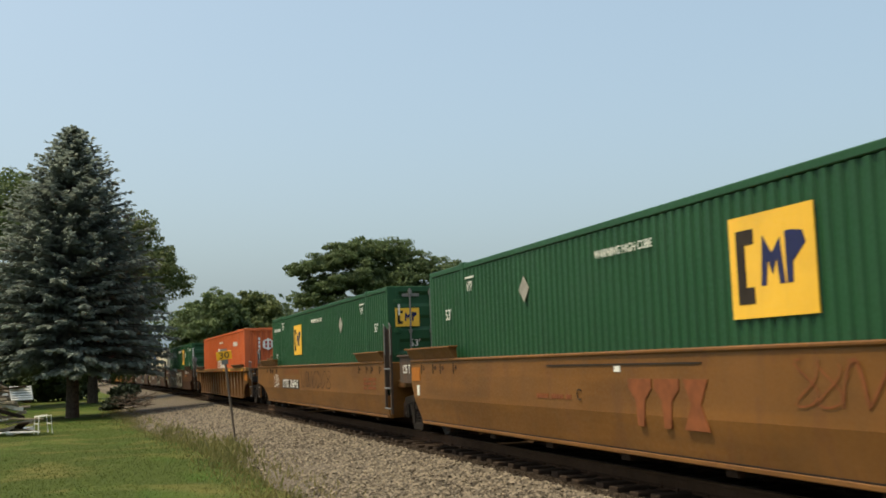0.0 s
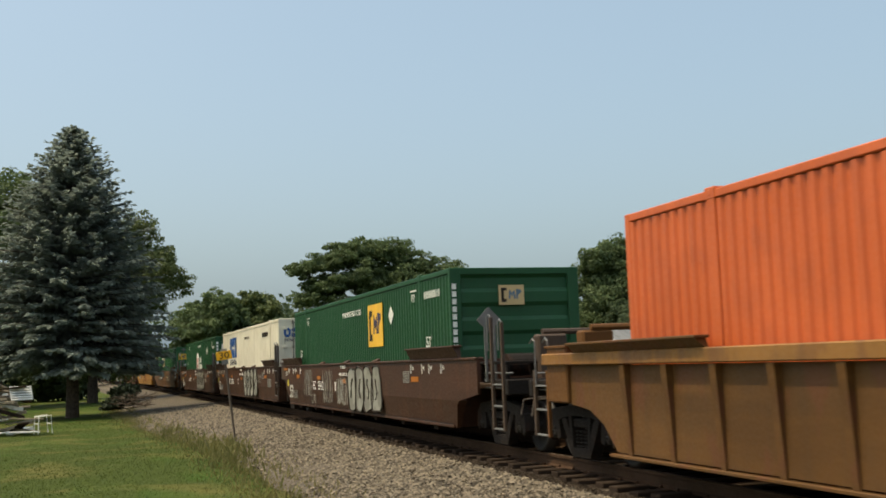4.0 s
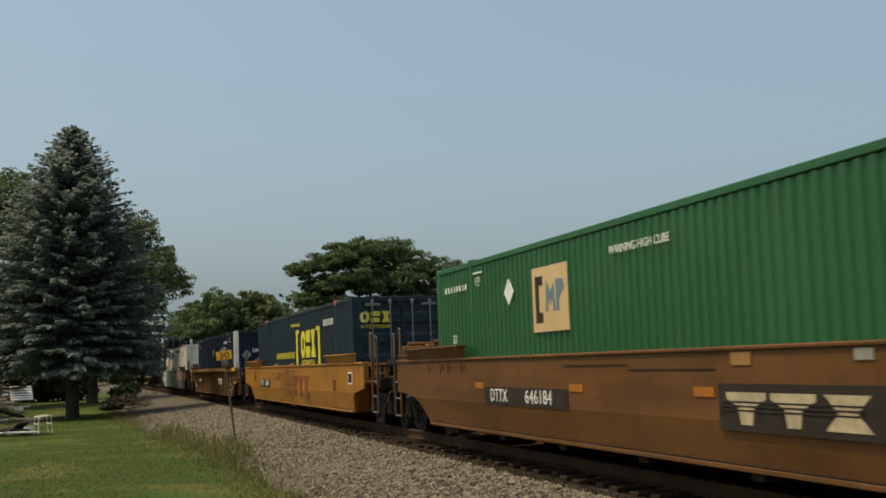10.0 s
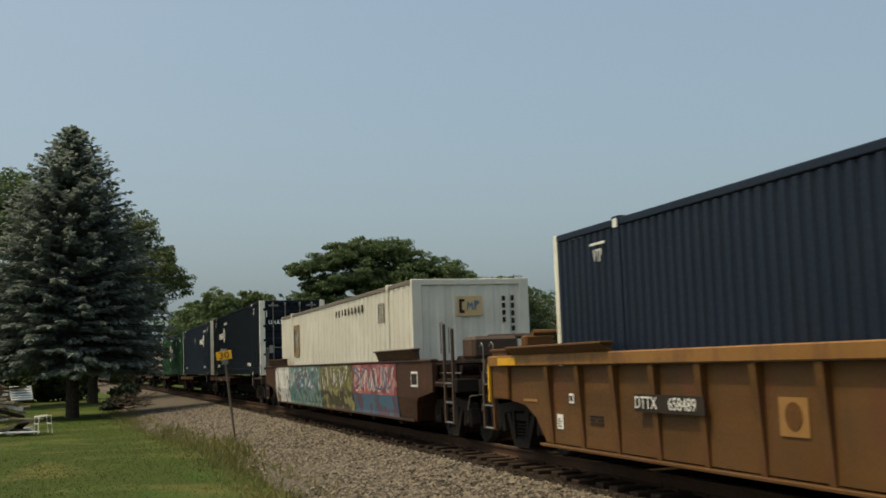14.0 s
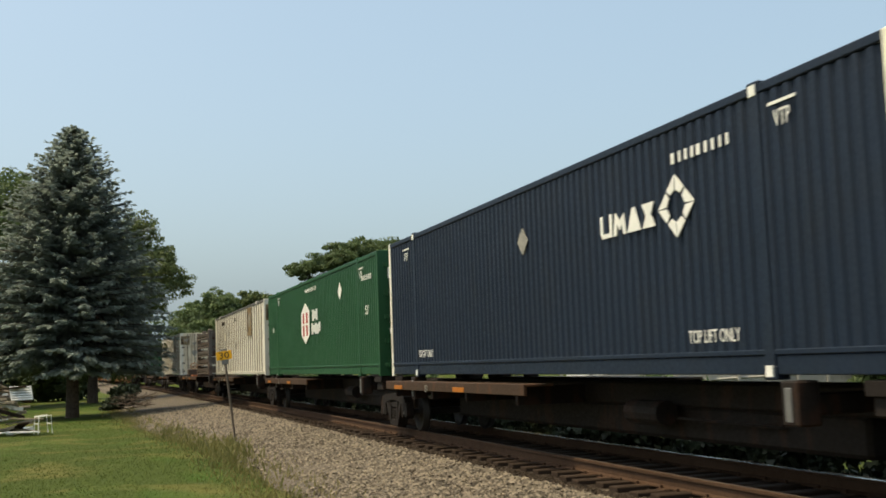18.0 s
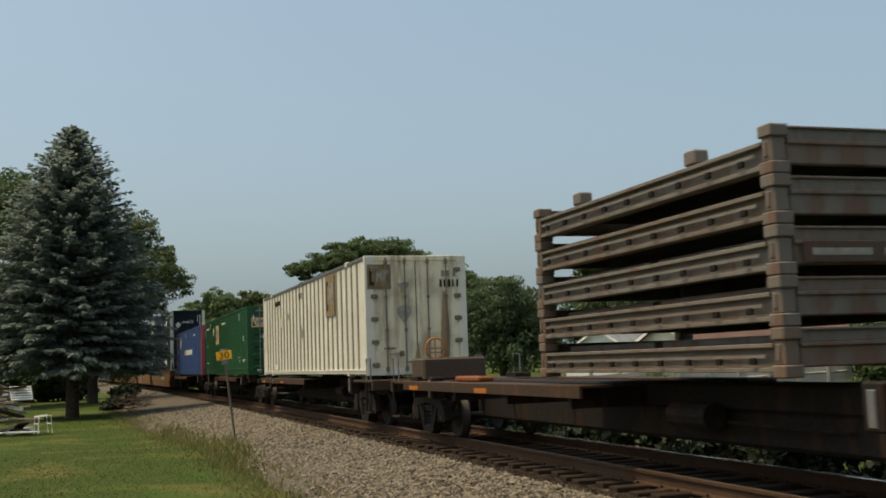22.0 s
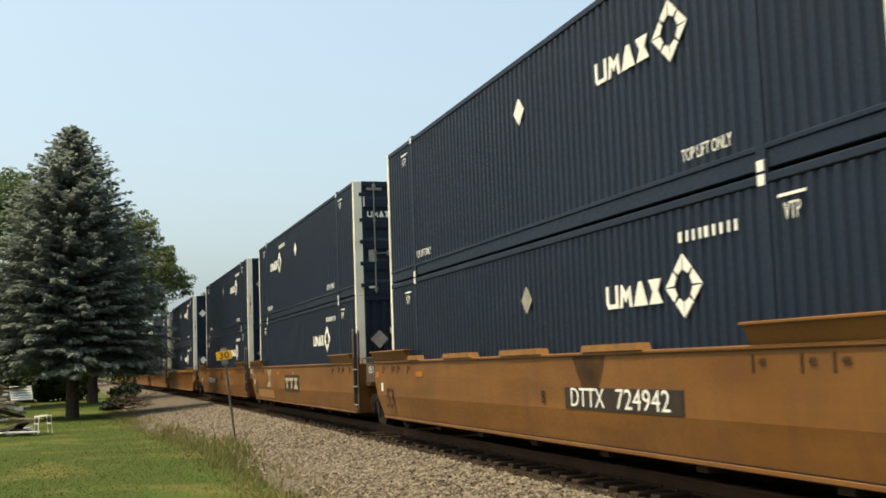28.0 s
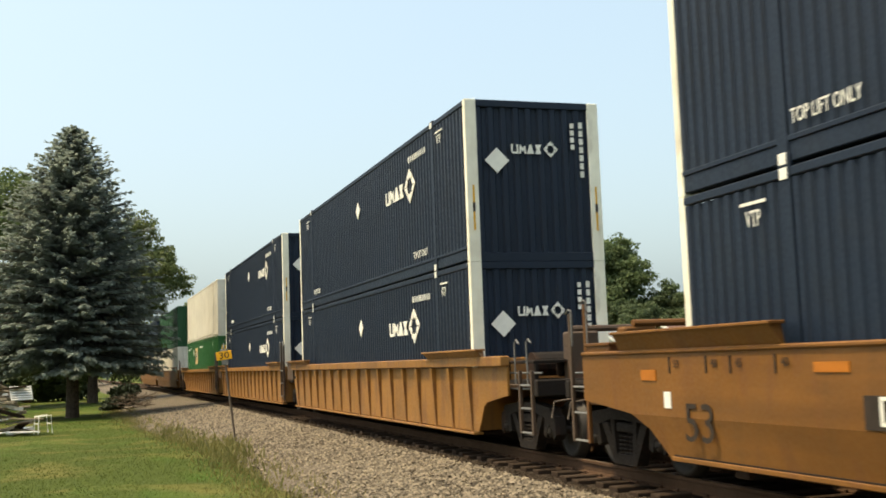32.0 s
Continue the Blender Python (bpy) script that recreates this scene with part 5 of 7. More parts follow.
bars(o, 2.2, 3.7, 2.2, 2.4, MARK_W, 9)
side_words(o, "WARNING HIGH CUBE", 8.1, 2.48, .14)
end_house(o, 1.02, 2.2, .45)
bars(o, 1.35, 1.9, 2.22, 2.32, MARK_W, 6, True), bars(o, 1.3, 2.0, 2.06, 2.16, MARK_W, 8, True)
for k in range(8):
    rect(o, "unreadable_writing", .60, .68, 2.38 - k * .16, 2.49 - k * .16, MARK_W, True, lift=.002)
front_text(o, "53'", FX, -W / 2 + 1.32, 1.42, .28, MARK_W)
load(o, FRONTS["B"], ZW)

# three brown wells
for k, (n, fr_, re_, letter) in enumerate((("C1", "truck", "neck", "B"), ("C2", "open", "neck", "C"), ("C3", "open", "truck", "A"))):
    w = place_car(well_car("dark brown articulated well car with white stencils and graffiti", SM, fr_, re_, BROWN), FRONTS[n])
    if fr_ == "truck":
        add_truck(w, n, -1.95)
    add_truck(w, n, 17.78 if re_ == "neck" else 18.1)
    wtext(w, "55412", 11.05, .92, .34, MARK_W, .9)
    wtext(w, "FEC", 11.95, .92, .34, MARK_W, .75)
    wtext(w, letter, 9.14, .92, .34, MARK_W, .9)
    wtext(w, "53", 15.72, .69, .55, MARK_W, 1.1), wrect(w, 8.37, 7.93, 1.02, 1.12, MARK_OR, "reflector")
    length_marks(w)
    wtext(w, "FEC 55412 " + letter, 8.18, 1.42, .11, MARK_W), wtext(w, "WELL LD LMT 118,700", 8.12, 1.24, .11, MARK_W)
    lug(w, 11.07, BROWN), lug(w, 8.0, BROWN), lug(w, 5.0, BROWN)
    wbars(w, 2.15, 2.6, 1.08, 1.32, MARK_G, 7, rows=7)
    for a0, a1_ in ((1.5, 2.0), (11.1, 11.55), (16.4, 17.1)):
        wrect(w, a0, a1_, 1.10 if a0 < 16 else 1.37, 1.2 if a0 < 16 else 1.44, MARK_OR, "reflector")
    wrect(w, 16.44, 16.26, .87, 1.06, MARK_CY, "inspection_label", "lemon yellow inspection label")
    wbars(w, 15.2, 14.8, .55, .72, MARK_G, 6, rows=4)
    for a_, b_, lo_, hi_ in ((15.27, 14.73, .74, .75), (15.27, 14.73, .52, .53), (15.27, 15.25, .53, .74), (14.75, 14.73, .53, .74)):
        wrect(w, a_, b_, lo_, hi_, MARK_G, "frame_line")
    wtext(w, "125 T", 16.56, 1.27, .19, MARK_W), wrect(w, 14.78, 14.32, 1.13, 1.23, MARK_OR, "reflector")
    if n == "C1":
        strokes(w, 13.5, 12.3, .6, 1.40, MARK_G, 31, 4, .016), strokes(w, 12.4, 11.8, .42, .7, MARK_G, 32, 2, .016), strokes(w, 10.75, 9.5, .45, 1.38, MARK_G, 36, 4, .018), strokes(w, 8.95, 7.75, .45, 1.18, MARK_G, 37, 5, .018), blob_text(w, 7.6, 4.4, .36, 1.44, GRAF_5, MARK_DK, 30, 4)
        part("placard_board", Shape().add([(L53 / 2 + 2.2 + dx_, y_, z_) for dx_ in (0, .012) for y_, z_ in ((-1.58, 2.13), (-1.37, 1.92), (-1.16, 2.13), (-1.37, 2.34))], [(0, 1, 2, 3), (7, 6, 5, 4), (0, 4, 5, 1), (1, 5, 6, 2), (2, 6, 7, 3), (3, 7, 4, 0)]), GALV, w, "pale diamond placard board")
        for y_ in (-1.43, -1.27):
            part("placard_post", Shape().box(L53 / 2 + 2.17, L53 / 2 + 2.2, y_ - .02, y_ + .02, 1.12, 2.05, .004), GALV, w)
    else:
        blob_text(w, 7.3, 3.75, .36, 1.46, GRAF_5, MARK_DK, 33 + k, 4)
        if n == "C3":
            tilt = NEAR @ Matrix.Rotation(radians(-11), 4, 'Z')
            lettering(w, "TROLL", .25, MARK_G, Matrix.Translation((A(3.05), WY - .003, 1.22)) @ tilt), lettering(w, "SLAYERS", .24, MARK_G, Matrix.Translation((A(2.95), WY - .003, .92)) @ tilt)
        else:
            strokes(w, 4.5, 2.8, .92, 1.22, MARK_G, 35 + k, 5, .014), wbars(w, .5, 1.3, .8, 1.1, MARK_G, 8, rows=6)
c1 = container("shipping_container", "dark green corrugated container with a yellow square panel", G_, GREEN, end="blank_h")
side_words(c1, "53'", 15.0, 1.56, .30), side_words(c1, "53'", 1.4, 1.56, .30), vtp(c1, 13.8, 2.45), vtp(c1, 2.4, 2.47)
side_words(c1, "WARNING HIGH CUBE", 8.0, 2.45, .2)
panel_mark(c1, 5.6, 2.07, 1.2), diamond(c1, 4.2, 2.23, .2, MARK_W), bars(c1, .65, 1.7, 2.42, 2.56, MARK_W, 9)
panel_mark(c1, 1.21, 2.38, .45, True, pale=True)
for k in range(9):
    rect(c1, "unreadable_writing", .04, .12, 2.5 - k * .14, 2.6 - k * .14, MARK_W, True, lift=.002)
load(c1, FRONTS["C1"], ZW)
c2 = container("shipping_container", "cream white corrugated container with blue lettering blocks", G_, CREAM, style="rib", end="door", rod=BROWNPOST)
shape_row(c2, 13.46, 11.15, 1.70, 2.60, (HOLLOW, BARS2, HOURGLASS), [MARK_BLUE] * 3), side_words(c2, "INTERMODAL", 12.3, 1.47, .36, MARK_NAVY, 1.0)
bars(c2, 2.4, 3.8, 2.35, 2.52, MARK_DK, 8), side_words(c2, "WARNING HIGH CUBE", 7.9, 2.45, .14, MARK_DK)
shape_row(c2, .2, 1.02, 2.24, 2.56, (HOLLOW, BARS2, HOURGLASS), [MARK_BLUE] * 3, True), front_text(c2, "INTERMODAL", FX, -W / 2 + .61, 2.13, .13, MARK_NAVY)
bars(c2, 1.7, 2.1, 1.5, 1.56, MARK_G, 6, True), bars(c2, 1.7, 2.1, 1.4, 1.46, MARK_G, 6, True)
load(c2, FRONTS["C2"], ZW)


def hub_box(mat, end, gabled):
    c = container("shipping_container", "green corrugated container with a white and red badge", G_, mat, end=end)
    house_mark(c, 8.93, 1.24 if gabled else .96, 2.21, 1.25 if gabled else 1.3, MARK_W, MARK_RED, not gabled)
    block_mark(c, 7.8, 7.0, 1.62, 1.95, [MARK_W] * 3), block_mark(c, 7.95, 6.6, 1.22, 1.55, [MARK_W] * 5)
    side_words(c, "WARNING HIGH CUBE", 8.0, 2.56, .17), vtp(c, 13.8, 2.5), vtp(c, 1.6, 2.45)
    side_words(c, "53'", 1.03, 1.56, .30), side_words(c, "53'", 15.0, 1.58, .24), diamond(c, 4.0, 2.23, .22, MARK_W)
    bars(c, .6, 1.6, 2.3, 2.42, MARK_W, 7)
    return c


c3 = hub_box(GREEN, "blank_h", True)
end_house(c3, .5, 2.38, .36), bars(c3, .75, 1.0, 2.42, 2.52, MARK_W, 3, True), bars(c3, .72, 1.1, 2.24, 2.36, MARK_W, 5, True)
diamond(c3, .54, 1.89, .22, MARK_W, True), front_text(c3, "53'", FX, -W / 2 + 1.25, 1.46, .22, MARK_W)
for k in range(9):
    rect(c3, "unreadable_writing", .04, .14, 2.5 - k * .17, 2.62 - k * .17, MARK_W, True, lift=.002)
load(c3, FRONTS["C3"], ZW)


def pale_block_plate(car, a0, a1, z0, z1):
    wrect(car, a0, a1, z0, z1, MARK_DK, "mark_plate", "dark plate with three pale striped shapes")
    d = (a1 - a0) * .06
    striped_mark(car, a0 + d, a1 - d * .6, z0 + (z1 - z0) * .14, z1 - (z1 - z0) * .18, MARK_TAN, WY - .006)
    for k in range(3):
        f = z0 + (z1 - z0) * (.42 + .09 * k)
        wrect(car, a0 + d * .5, a1 - d * 2, f, f + .016, MARK_DK, "slit_line", y=WY - .009)


# ochre and yellow single wells
d1 = place_car(well_car("rusted ochre well car with a pale block mark", SM, "truck", "truck", RUSTOCHRE), FRONTS["D"])
add_truck(d1, "D", -1.95), add_truck(d1, "D", 18.1)
pale_block_plate(d1, 6.05, 3.55, .70, 1.16)
wrect(d1, 13.05, 9.77, .78, 1.05, MARK_DK, "number_plate", "dark plate with pale number")
wtext(d1, "DTTX", 12.4, .915, .28, MARK_W), wtext(d1, "646184", 10.8, .915, .28, MARK_W, 1.2)
for a0, a1_ in ((13.1, 13.5), (9.29, 9.72), (6.13, 6.53), (.3, .7)):
    wrect(d1, a0, a1_, 1.02, 1.12, MARK_OR, "reflector")
wrect(d1, 5.79, 5.44, 1.34, 1.47, PALEOCHRE, "label_plate"), wrect(d1, 3.93, 3.69, 1.37, 1.47, MARK_G, "label_plate"), wrect(d1, 9.9, 8.0, 1.36, 1.37, MARK_DK, "scored_line"), wrect(d1, 8.0, 6.1, 1.30, 1.31, MARK_DK, "scored_line")
wrect(d1, -1.2, -1.75, .98, 1.32, MARK_W, "label_frame"), wrect(d1, -1.24, -1.71, 1.02, 1.28, MARK_DK, "label_plate", y=WY - .004)
length_marks(d1, MARK_DK)
load(green_box(G_, GREEN_L, "mid"), FRONTS["D"], ZW)
e1 = place_car(well_car("yellow well car with a dark number plate and black spray loops", SM, "truck", "truck", YELLOW), FRONTS["E"])
add_truck(e1, "E", -1.95), add_truck(e1, "E", 18.1)
wrect(e1, 14.3, 12.0, .80, 1.05, MARK_DK, "number_plate", "dark plate with pale number")
wtext(e1, "652681", 12.65, .925, .26, MARK_W), wtext(e1, "DTTX", 13.8, .925, .26, MARK_W)
loops(e1, 9.15, 7.3, .42, 1.42, MARK_DK, 5, .017, 3), loops(e1, 7.3, 6.9, .85, 1.4, MARK_DK, 1, .017, 5), strokes(e1, 9.75, 9.2, .7, 1.3, MARK_DK, 41, 2, .014), strokes(e1, 10.3, 9.7, 1.05, 1.25, MARK_DK, 42, 3, .010)
for a_ in (7.95, 11.0, 5.0):
    lug(e1, a_, YELLOW)
wrect(e1, 11.8, 9.9, 1.268, 1.28, MARK_DK, "scored_line"), wrect(e1, 11.5, 10.2, 1.10, 1.112, MARK_DK, "scored_line"), strokes(e1, 15.9, 15.2, 1.0, 1.4, MARK_DK, 44, 2, .012)
striped_mark(e1, 7.45, 4.75, .60, 1.20, STENCIL)
wtext(e1, "53", 1.3, .95, .36, MARK_DK), wrect(e1, -.3, -.75, 1.0, 1.3, MARK_W, "label_frame"), wrect(e1, -.34, -.71, 1.04, 1.26, MARK_DK, "label_plate", y=WY - .004)
e2 = container("shipping_container", "dark teal-blue container with yellow block lettering and brackets", G_, NAVY_T, castings=REDPOST)
shape_row(e2, 7.05, 4.65, 1.45, 2.27, (HOLLOW, BARS2, HOURGLASS), [MARK_CY] * 3), side_words(e2, "INTERMODAL", 5.9, 1.25, .34, MARK_CY, 1.0)
for a0, sg in ((7.9, -1), (4.1, 1)):
    rect(e2, "bracket_mark", a0, a0 + sg * .28, 1.15, 2.34, MARK_CY), rect(e2, "bracket_mark", a0, a0 + sg * .5, 2.22, 2.34, MARK_CY, lift=.003)
bars(e2, 8.25, 11.8, 1.46, 1.66, MARK_CY, 16), bars(e2, 2.3, 3.7, 2.3, 2.48, MARK_W, 8), side_words(e2, "WARNING HIGH CUBE", 8.0, 2.5, .15, MARK_CY)
shape_row(e2, .2, 1.05, 2.24, 2.52, (HOLLOW, BARS2, HOURGLASS), [MARK_CY] * 3, True), front_text(e2, "INTERMODAL", FX, -W / 2 + .62, 2.13, .13, MARK_CY)
load(e2, FRONTS["E"], ZW)

f1 = place_car(well_car("rusty brown ribbed well car with a yellow top chord and end", SM, "truck", "truck", RIBBROWN, "ribbed"), FRONTS["F"])
add_truck(f1, "F", -1.95), add_truck(f1, "F", 18.1)
PY = -HW + .066
striped_mark(f1, 4.40, 2.86, .75, 1.04, MARK_W, -HW - .004)
wrect(f1, 13.5, 11.95, .82, 1.02, MARK_DK, "number_plate", "dark plate with pale number", y=-HW - .004)
wtext(f1, "658489", 12.4, .92, .20, MARK_W, y=-HW - .008), wtext(f1, "DTTX", 13.22, .92, .20, MARK_W, y=-HW - .008)
wrect(f1, 10.75, 10.3, .68, 1.04, PALEOCHRE, "badge_plate", "pale ochre plate with a round badge", y=PY)
part("round_badge", Shape().tube([(A(10.52), PY - .008, .87), (A(10.52), PY - .002, .87)], .13, 16), RUSTOCHRE, f1)
wtext(f1, "53", 2.15, .91, .30, MARK_DK, y=PY)
wbars(f1, .85, 1.34, .70, .92, MARK_W, 6, PY, rows=6)
wrect(f1, .07, .5, .50, .80, MARK_W, "label_frame", y=PY), wrect(f1, .11, .46, .54, .76, MARK_DK, "label_plate", y=PY - .004)
wrect(f1, -.15, -.28, .56, .72, MARK_W, "label_plate", y=PY)
wbars(f1, -.75, -1.4, .95, 1.06, MARK_DK, 7, PY), wrect(f1, -.9, -1.45, .84, .9, MARK_Y, "label_strip", y=PY)
wrect(f1, -1.0, -1.88, 1.38, 1.53, MARK_Y, "yellow_end_patch", y=-HW - .045), wrect(f1, 1.6, 1.1, 1.39, 1.48, MARK_Y, "yellow_patch", y=-HW - .045), wrect(f1, 5.2, 4.8, 1.39, 1.48, MARK_Y, "yellow_patch", y=-HW - .045)
part("yellow_post", Shape().box(A(18.52), A(18.58), -HW + .01, -HW + .06, .80, 1.42, .008), MARK_Y, f1, "worn yellow end post")
wrect(f1, 17.95, 17.2, 1.385, 1.50, MARK_Y, "yellow_end_patch", y=-HW - .045)
wrect(f1, 15.96, 15.76, .50, .70, MARK_W, "paper_label", "white paper label", y=PY), wbars(f1, 15.93, 15.79, .53, .66, MARK_G, 3, PY - .004, rows=4)
wrect(f1, 15.52, 15.38, .86, .99, MARK_W, "label_frame", y=PY), wrect(f1, 15.49, 15.41, .89, .96, MARK_DK, "label_plate", y=PY - .004)
wrect(f1, 17.2, 16.65, .85, .885, PALEOCHRE, "label_strip", y=-HW + .07), wbars(f1, 14.9, 14.5, .60, .74, MARK_DK, 5, PY, rows=3)
load(navy_box(G_, "blank_v", hold=MARK_G), FRONTS["F"], ZW)

# the sprayed well and its white container
g1 = place_car(well_car("dark well car covered in red, teal and white graffiti", SM, "truck", "truck", BROWN), FRONTS["G"])
add_truck(g1, "G", -1.95), add_truck(g1, "G", 18.1)
for a0, a1_, up_, lo_ in ((16.3, 13.6, GRAF_4, GRAF_4), (13.6, 8.6, GRAF_1, GRAF_1), (8.6, 4.6, GRAF_2, GRAF_2), (4.6, .6, GRAF_3, GRAF_6)):
    wrect(g1, a0, a1_, .80, 1.47, up_, "graffiti_field", "overlapping sprayed colours")
    part("graffiti_field", Shape().prism([(A(a0), .32), (A(a1_), .32), (A(a1_), .80), (A(a0), .80)], WY + .0, -HW + .05, -HW + .068), lo_, g1)
strokes(g1, 16.2, 13.8, .75, 1.40, MARK_W, 51, 7, .03), strokes(g1, 13.4, 8.8, .85, 1.42, GRAF_4, 52, 7, .035), strokes(g1, 12.5, 9.0, .80, 1.3, GRAF_6, 57, 5, .04)
strokes(g1, 8.5, 4.7, .82, 1.44, SPRAY_OL, 53, 5, .05), strokes(g1, 8.3, 5.2, .82, 1.44, GRAF_4, 58, 4, .04)
strokes(g1, 4.4, .8, .84, 1.42, MARK_W, 55, 7, .014), strokes(g1, 4.5, 1.0, .9, 1.4, GRAF_6, 56, 5, .03)
part("hand_brake_box", Shape().box(A(-2.85), A(-3.45), -1.22, -.35, 1.50, 1.90, .06), DULLBROWN, g1, "dark hand-brake housing")
wrect(g1, -.5, -.95, 1.0, 1.3, MARK_W, "label_frame"), wrect(g1, -.54, -.91, 1.04, 1.26, MARK_DK, "label_plate", y=WY - .004)
g2 = container("shipping_container", "dirty white ribbed container with a small brown panel", G_, WHITE, style="rib", end="blank_p", rail=BROWNPOST)
panel_mark(g2, 13.3, 2.0, 1.0, faded=True), bars(g2, 2.3, 2.9, 2.1, 2.55, MARK_G, 4), bars(g2, 4.3, 7.6, 2.45, 2.62, MARK_DK, 9, gap=.6)
panel_mark(g2, 1.25, 2.32, .5, True, pale=True)
for k in range(4):
    rect(g2, "unreadable_writing", 1.98, 2.05, 2.42 - k * .15, 2.52 - k * .15, MARK_DK, True, lift=.002)
for k in range(7):
    rect(g2, "unreadable_writing", 2.18, 2.25, 2.42 - k * .16, 2.53 - k * .16, MARK_DK, True, lift=.002)
load(g2, FRONTS["G"], ZW)

# five-unit spine car, then three more
SP = "spine cars of the train"
spine = {}
for n, fst, lst in (("H1", 1, 0), ("H2", 0, 0), ("H3", 0, 0), ("H4", 0, 0), ("H5", 0, 1), ("H6", 1, 0), ("H7", 0, 0), ("H8", 0, 1)):
    gf, gr = {"H7": (2.25, 1.37), "H6": (.54, 2.25), "H8": (1.37, .54)}.get(n, (.54, .54))
    spine[n] = place_car(spine_car("grimy articulated spine car with a rust-brown side walkway", SP, fst, lst, gap_f=gf, gap_r=gr, ledge=(2.3, 10.5) if n == "H7" else (7.9, 15.9) if n in ("H1", "H2", "H3", "H4") else (7.1, 15.7)), FRONTS[n])
    if fst:
        add_truck(spine[n], n, .95)
    add_truck(spine[n], n, L53 + gr if not lst else L53 - .95)
for n in ("H1", "H2", "H3", "H4", "H6", "H7"):
    wtext(spine[n], "53", 12.85, .97, .18, MARK_G)
for n in ("H1", "H4"):
    wtext(spine[n], "TTAX", 11.9, .98, .16, MARK_G), wtext(spine[n], "653260", 10.95, .98, .16, MARK_G)
part("hand_brake_box", Shape().box(A(16.25), A(15.35), -1.15, .2, 1.1, 1.56, .04), DULLBROWN, spine["H5"], "dark hand-brake housing")
part("hand_brake_wheel", Shape().add(*ring(0, 0, 0, .21, .020, 20)).tube([(-.20, 0, 0), (.20, 0, 0)], .016, 6).tube([(0, -.20, 0), (0, .20, 0)], .018, 6), MARK_OR, spine["H5"], "faded orange brake wheel",
     at=Matrix.Translation((A(15.8), -.75, 1.76)) @ Matrix.Rotation(radians(90), 4, 'Y'))
part("red_strap_roll", Shape().box(A(13.2), A(11.9), -1.2, -.9, 1.10, 1.2, .03), STENCIL, spine["H5"], "faded red bundle on the walkway")
load(navy_box(G_, "door", "tail", hold=None, coat=NAVY_D), FRONTS["H1"], ZS)
load(navy_box(G_, "door", hold=MARK_G), FRONTS["H2"], ZS)
h3 = hub_box(GREEN, "door", False)
end_house(h3, .45, 2.14, .3), bars(h3, .3, .75, 1.6, 1.7, MARK_G, 6, True), bars(h3, .3, .75, 1.42, 1.54, MARK_W, 5, True), rect(h3, "white_label", .26, .75, .98, 1.1, MARK_W, True)
load(h3, FRONTS["H3"], ZS)
for n, dm, seed in (("H4", RUSTDOOR, 1), ("H6", STAINDOOR, 2)):
    h = container("shipping_container", "cream white container with brown side posts and rust-stained doors" if n == "H6" else "cream white container with brown side posts and rusted doors", G_, WHITE, style="post", end="door", rod=BROWNPOST, doormat=dm, rail=RAILGREY)
    panel_mark(h, 4.02, 2.2, 1.15, faded=True)
    bars(h, 12.3, 13.4, 2.42, 2.58, MARK_DK, 9), diamond(h, 8.4, 1.35, .19, MARK_G), diamond(h, 10.78, 1.97, .13, MARK_G), side_words(h, "53/102", 8.44, 2.48, .24, MARK_DK), rect(h, "small_plate", 13.01, 13.44, .2, .38, MARK_W), rect(h, "small_plate", 15.5, 15.8, 1.05, 1.36, CREAM), rect(h, "small_plate", 12.0, 12.19, 1.65, 1.95, CREAM), bars(h, 15.0, 15.2, .3, .4, MARK_G, 2)
    panel_mark(h, .36, 2.38, .6, True, faded=True)
    bars(h, 1.9, 2.45, 2.12, 2.3, MARK_DK, 5, True), bars(h, 1.95, 2.4, 2.38, 2.52, MARK_G, 3, True)
    flat(h, "faded_placard", [(.8, 1.5), (.98, 1.22), (1.16, 1.5), (1.16, 1.62), (.98, 1.7), (.8, 1.62)], MARK_G, True)
    flat(h, "faded_placard", [(.82, 2.2), (.98, 2.0), (1.14, 2.2), (1.02, 2.26)], MARK_G, True)
    bars(h, .45, .75, .62, .66, MARK_DK, 6, True)
    if n == "H6":
        flat(h, "rust_run", [(2.02, 2.02), (2.10, 1.50), (2.13, .95), (2.10, .42), (1.98, .30), (1.86, .34), (1.90, .9), (1.94, 1.5), (1.97, 2.0)], RUSTRUN, True)
        flat(h, "rust_run", [(1.30, .75), (1.36, .40), (1.33, .26), (1.22, .27), (1.24, .5)], RUSTRUN, True)
    load(h, FRONTS[n], ZS)


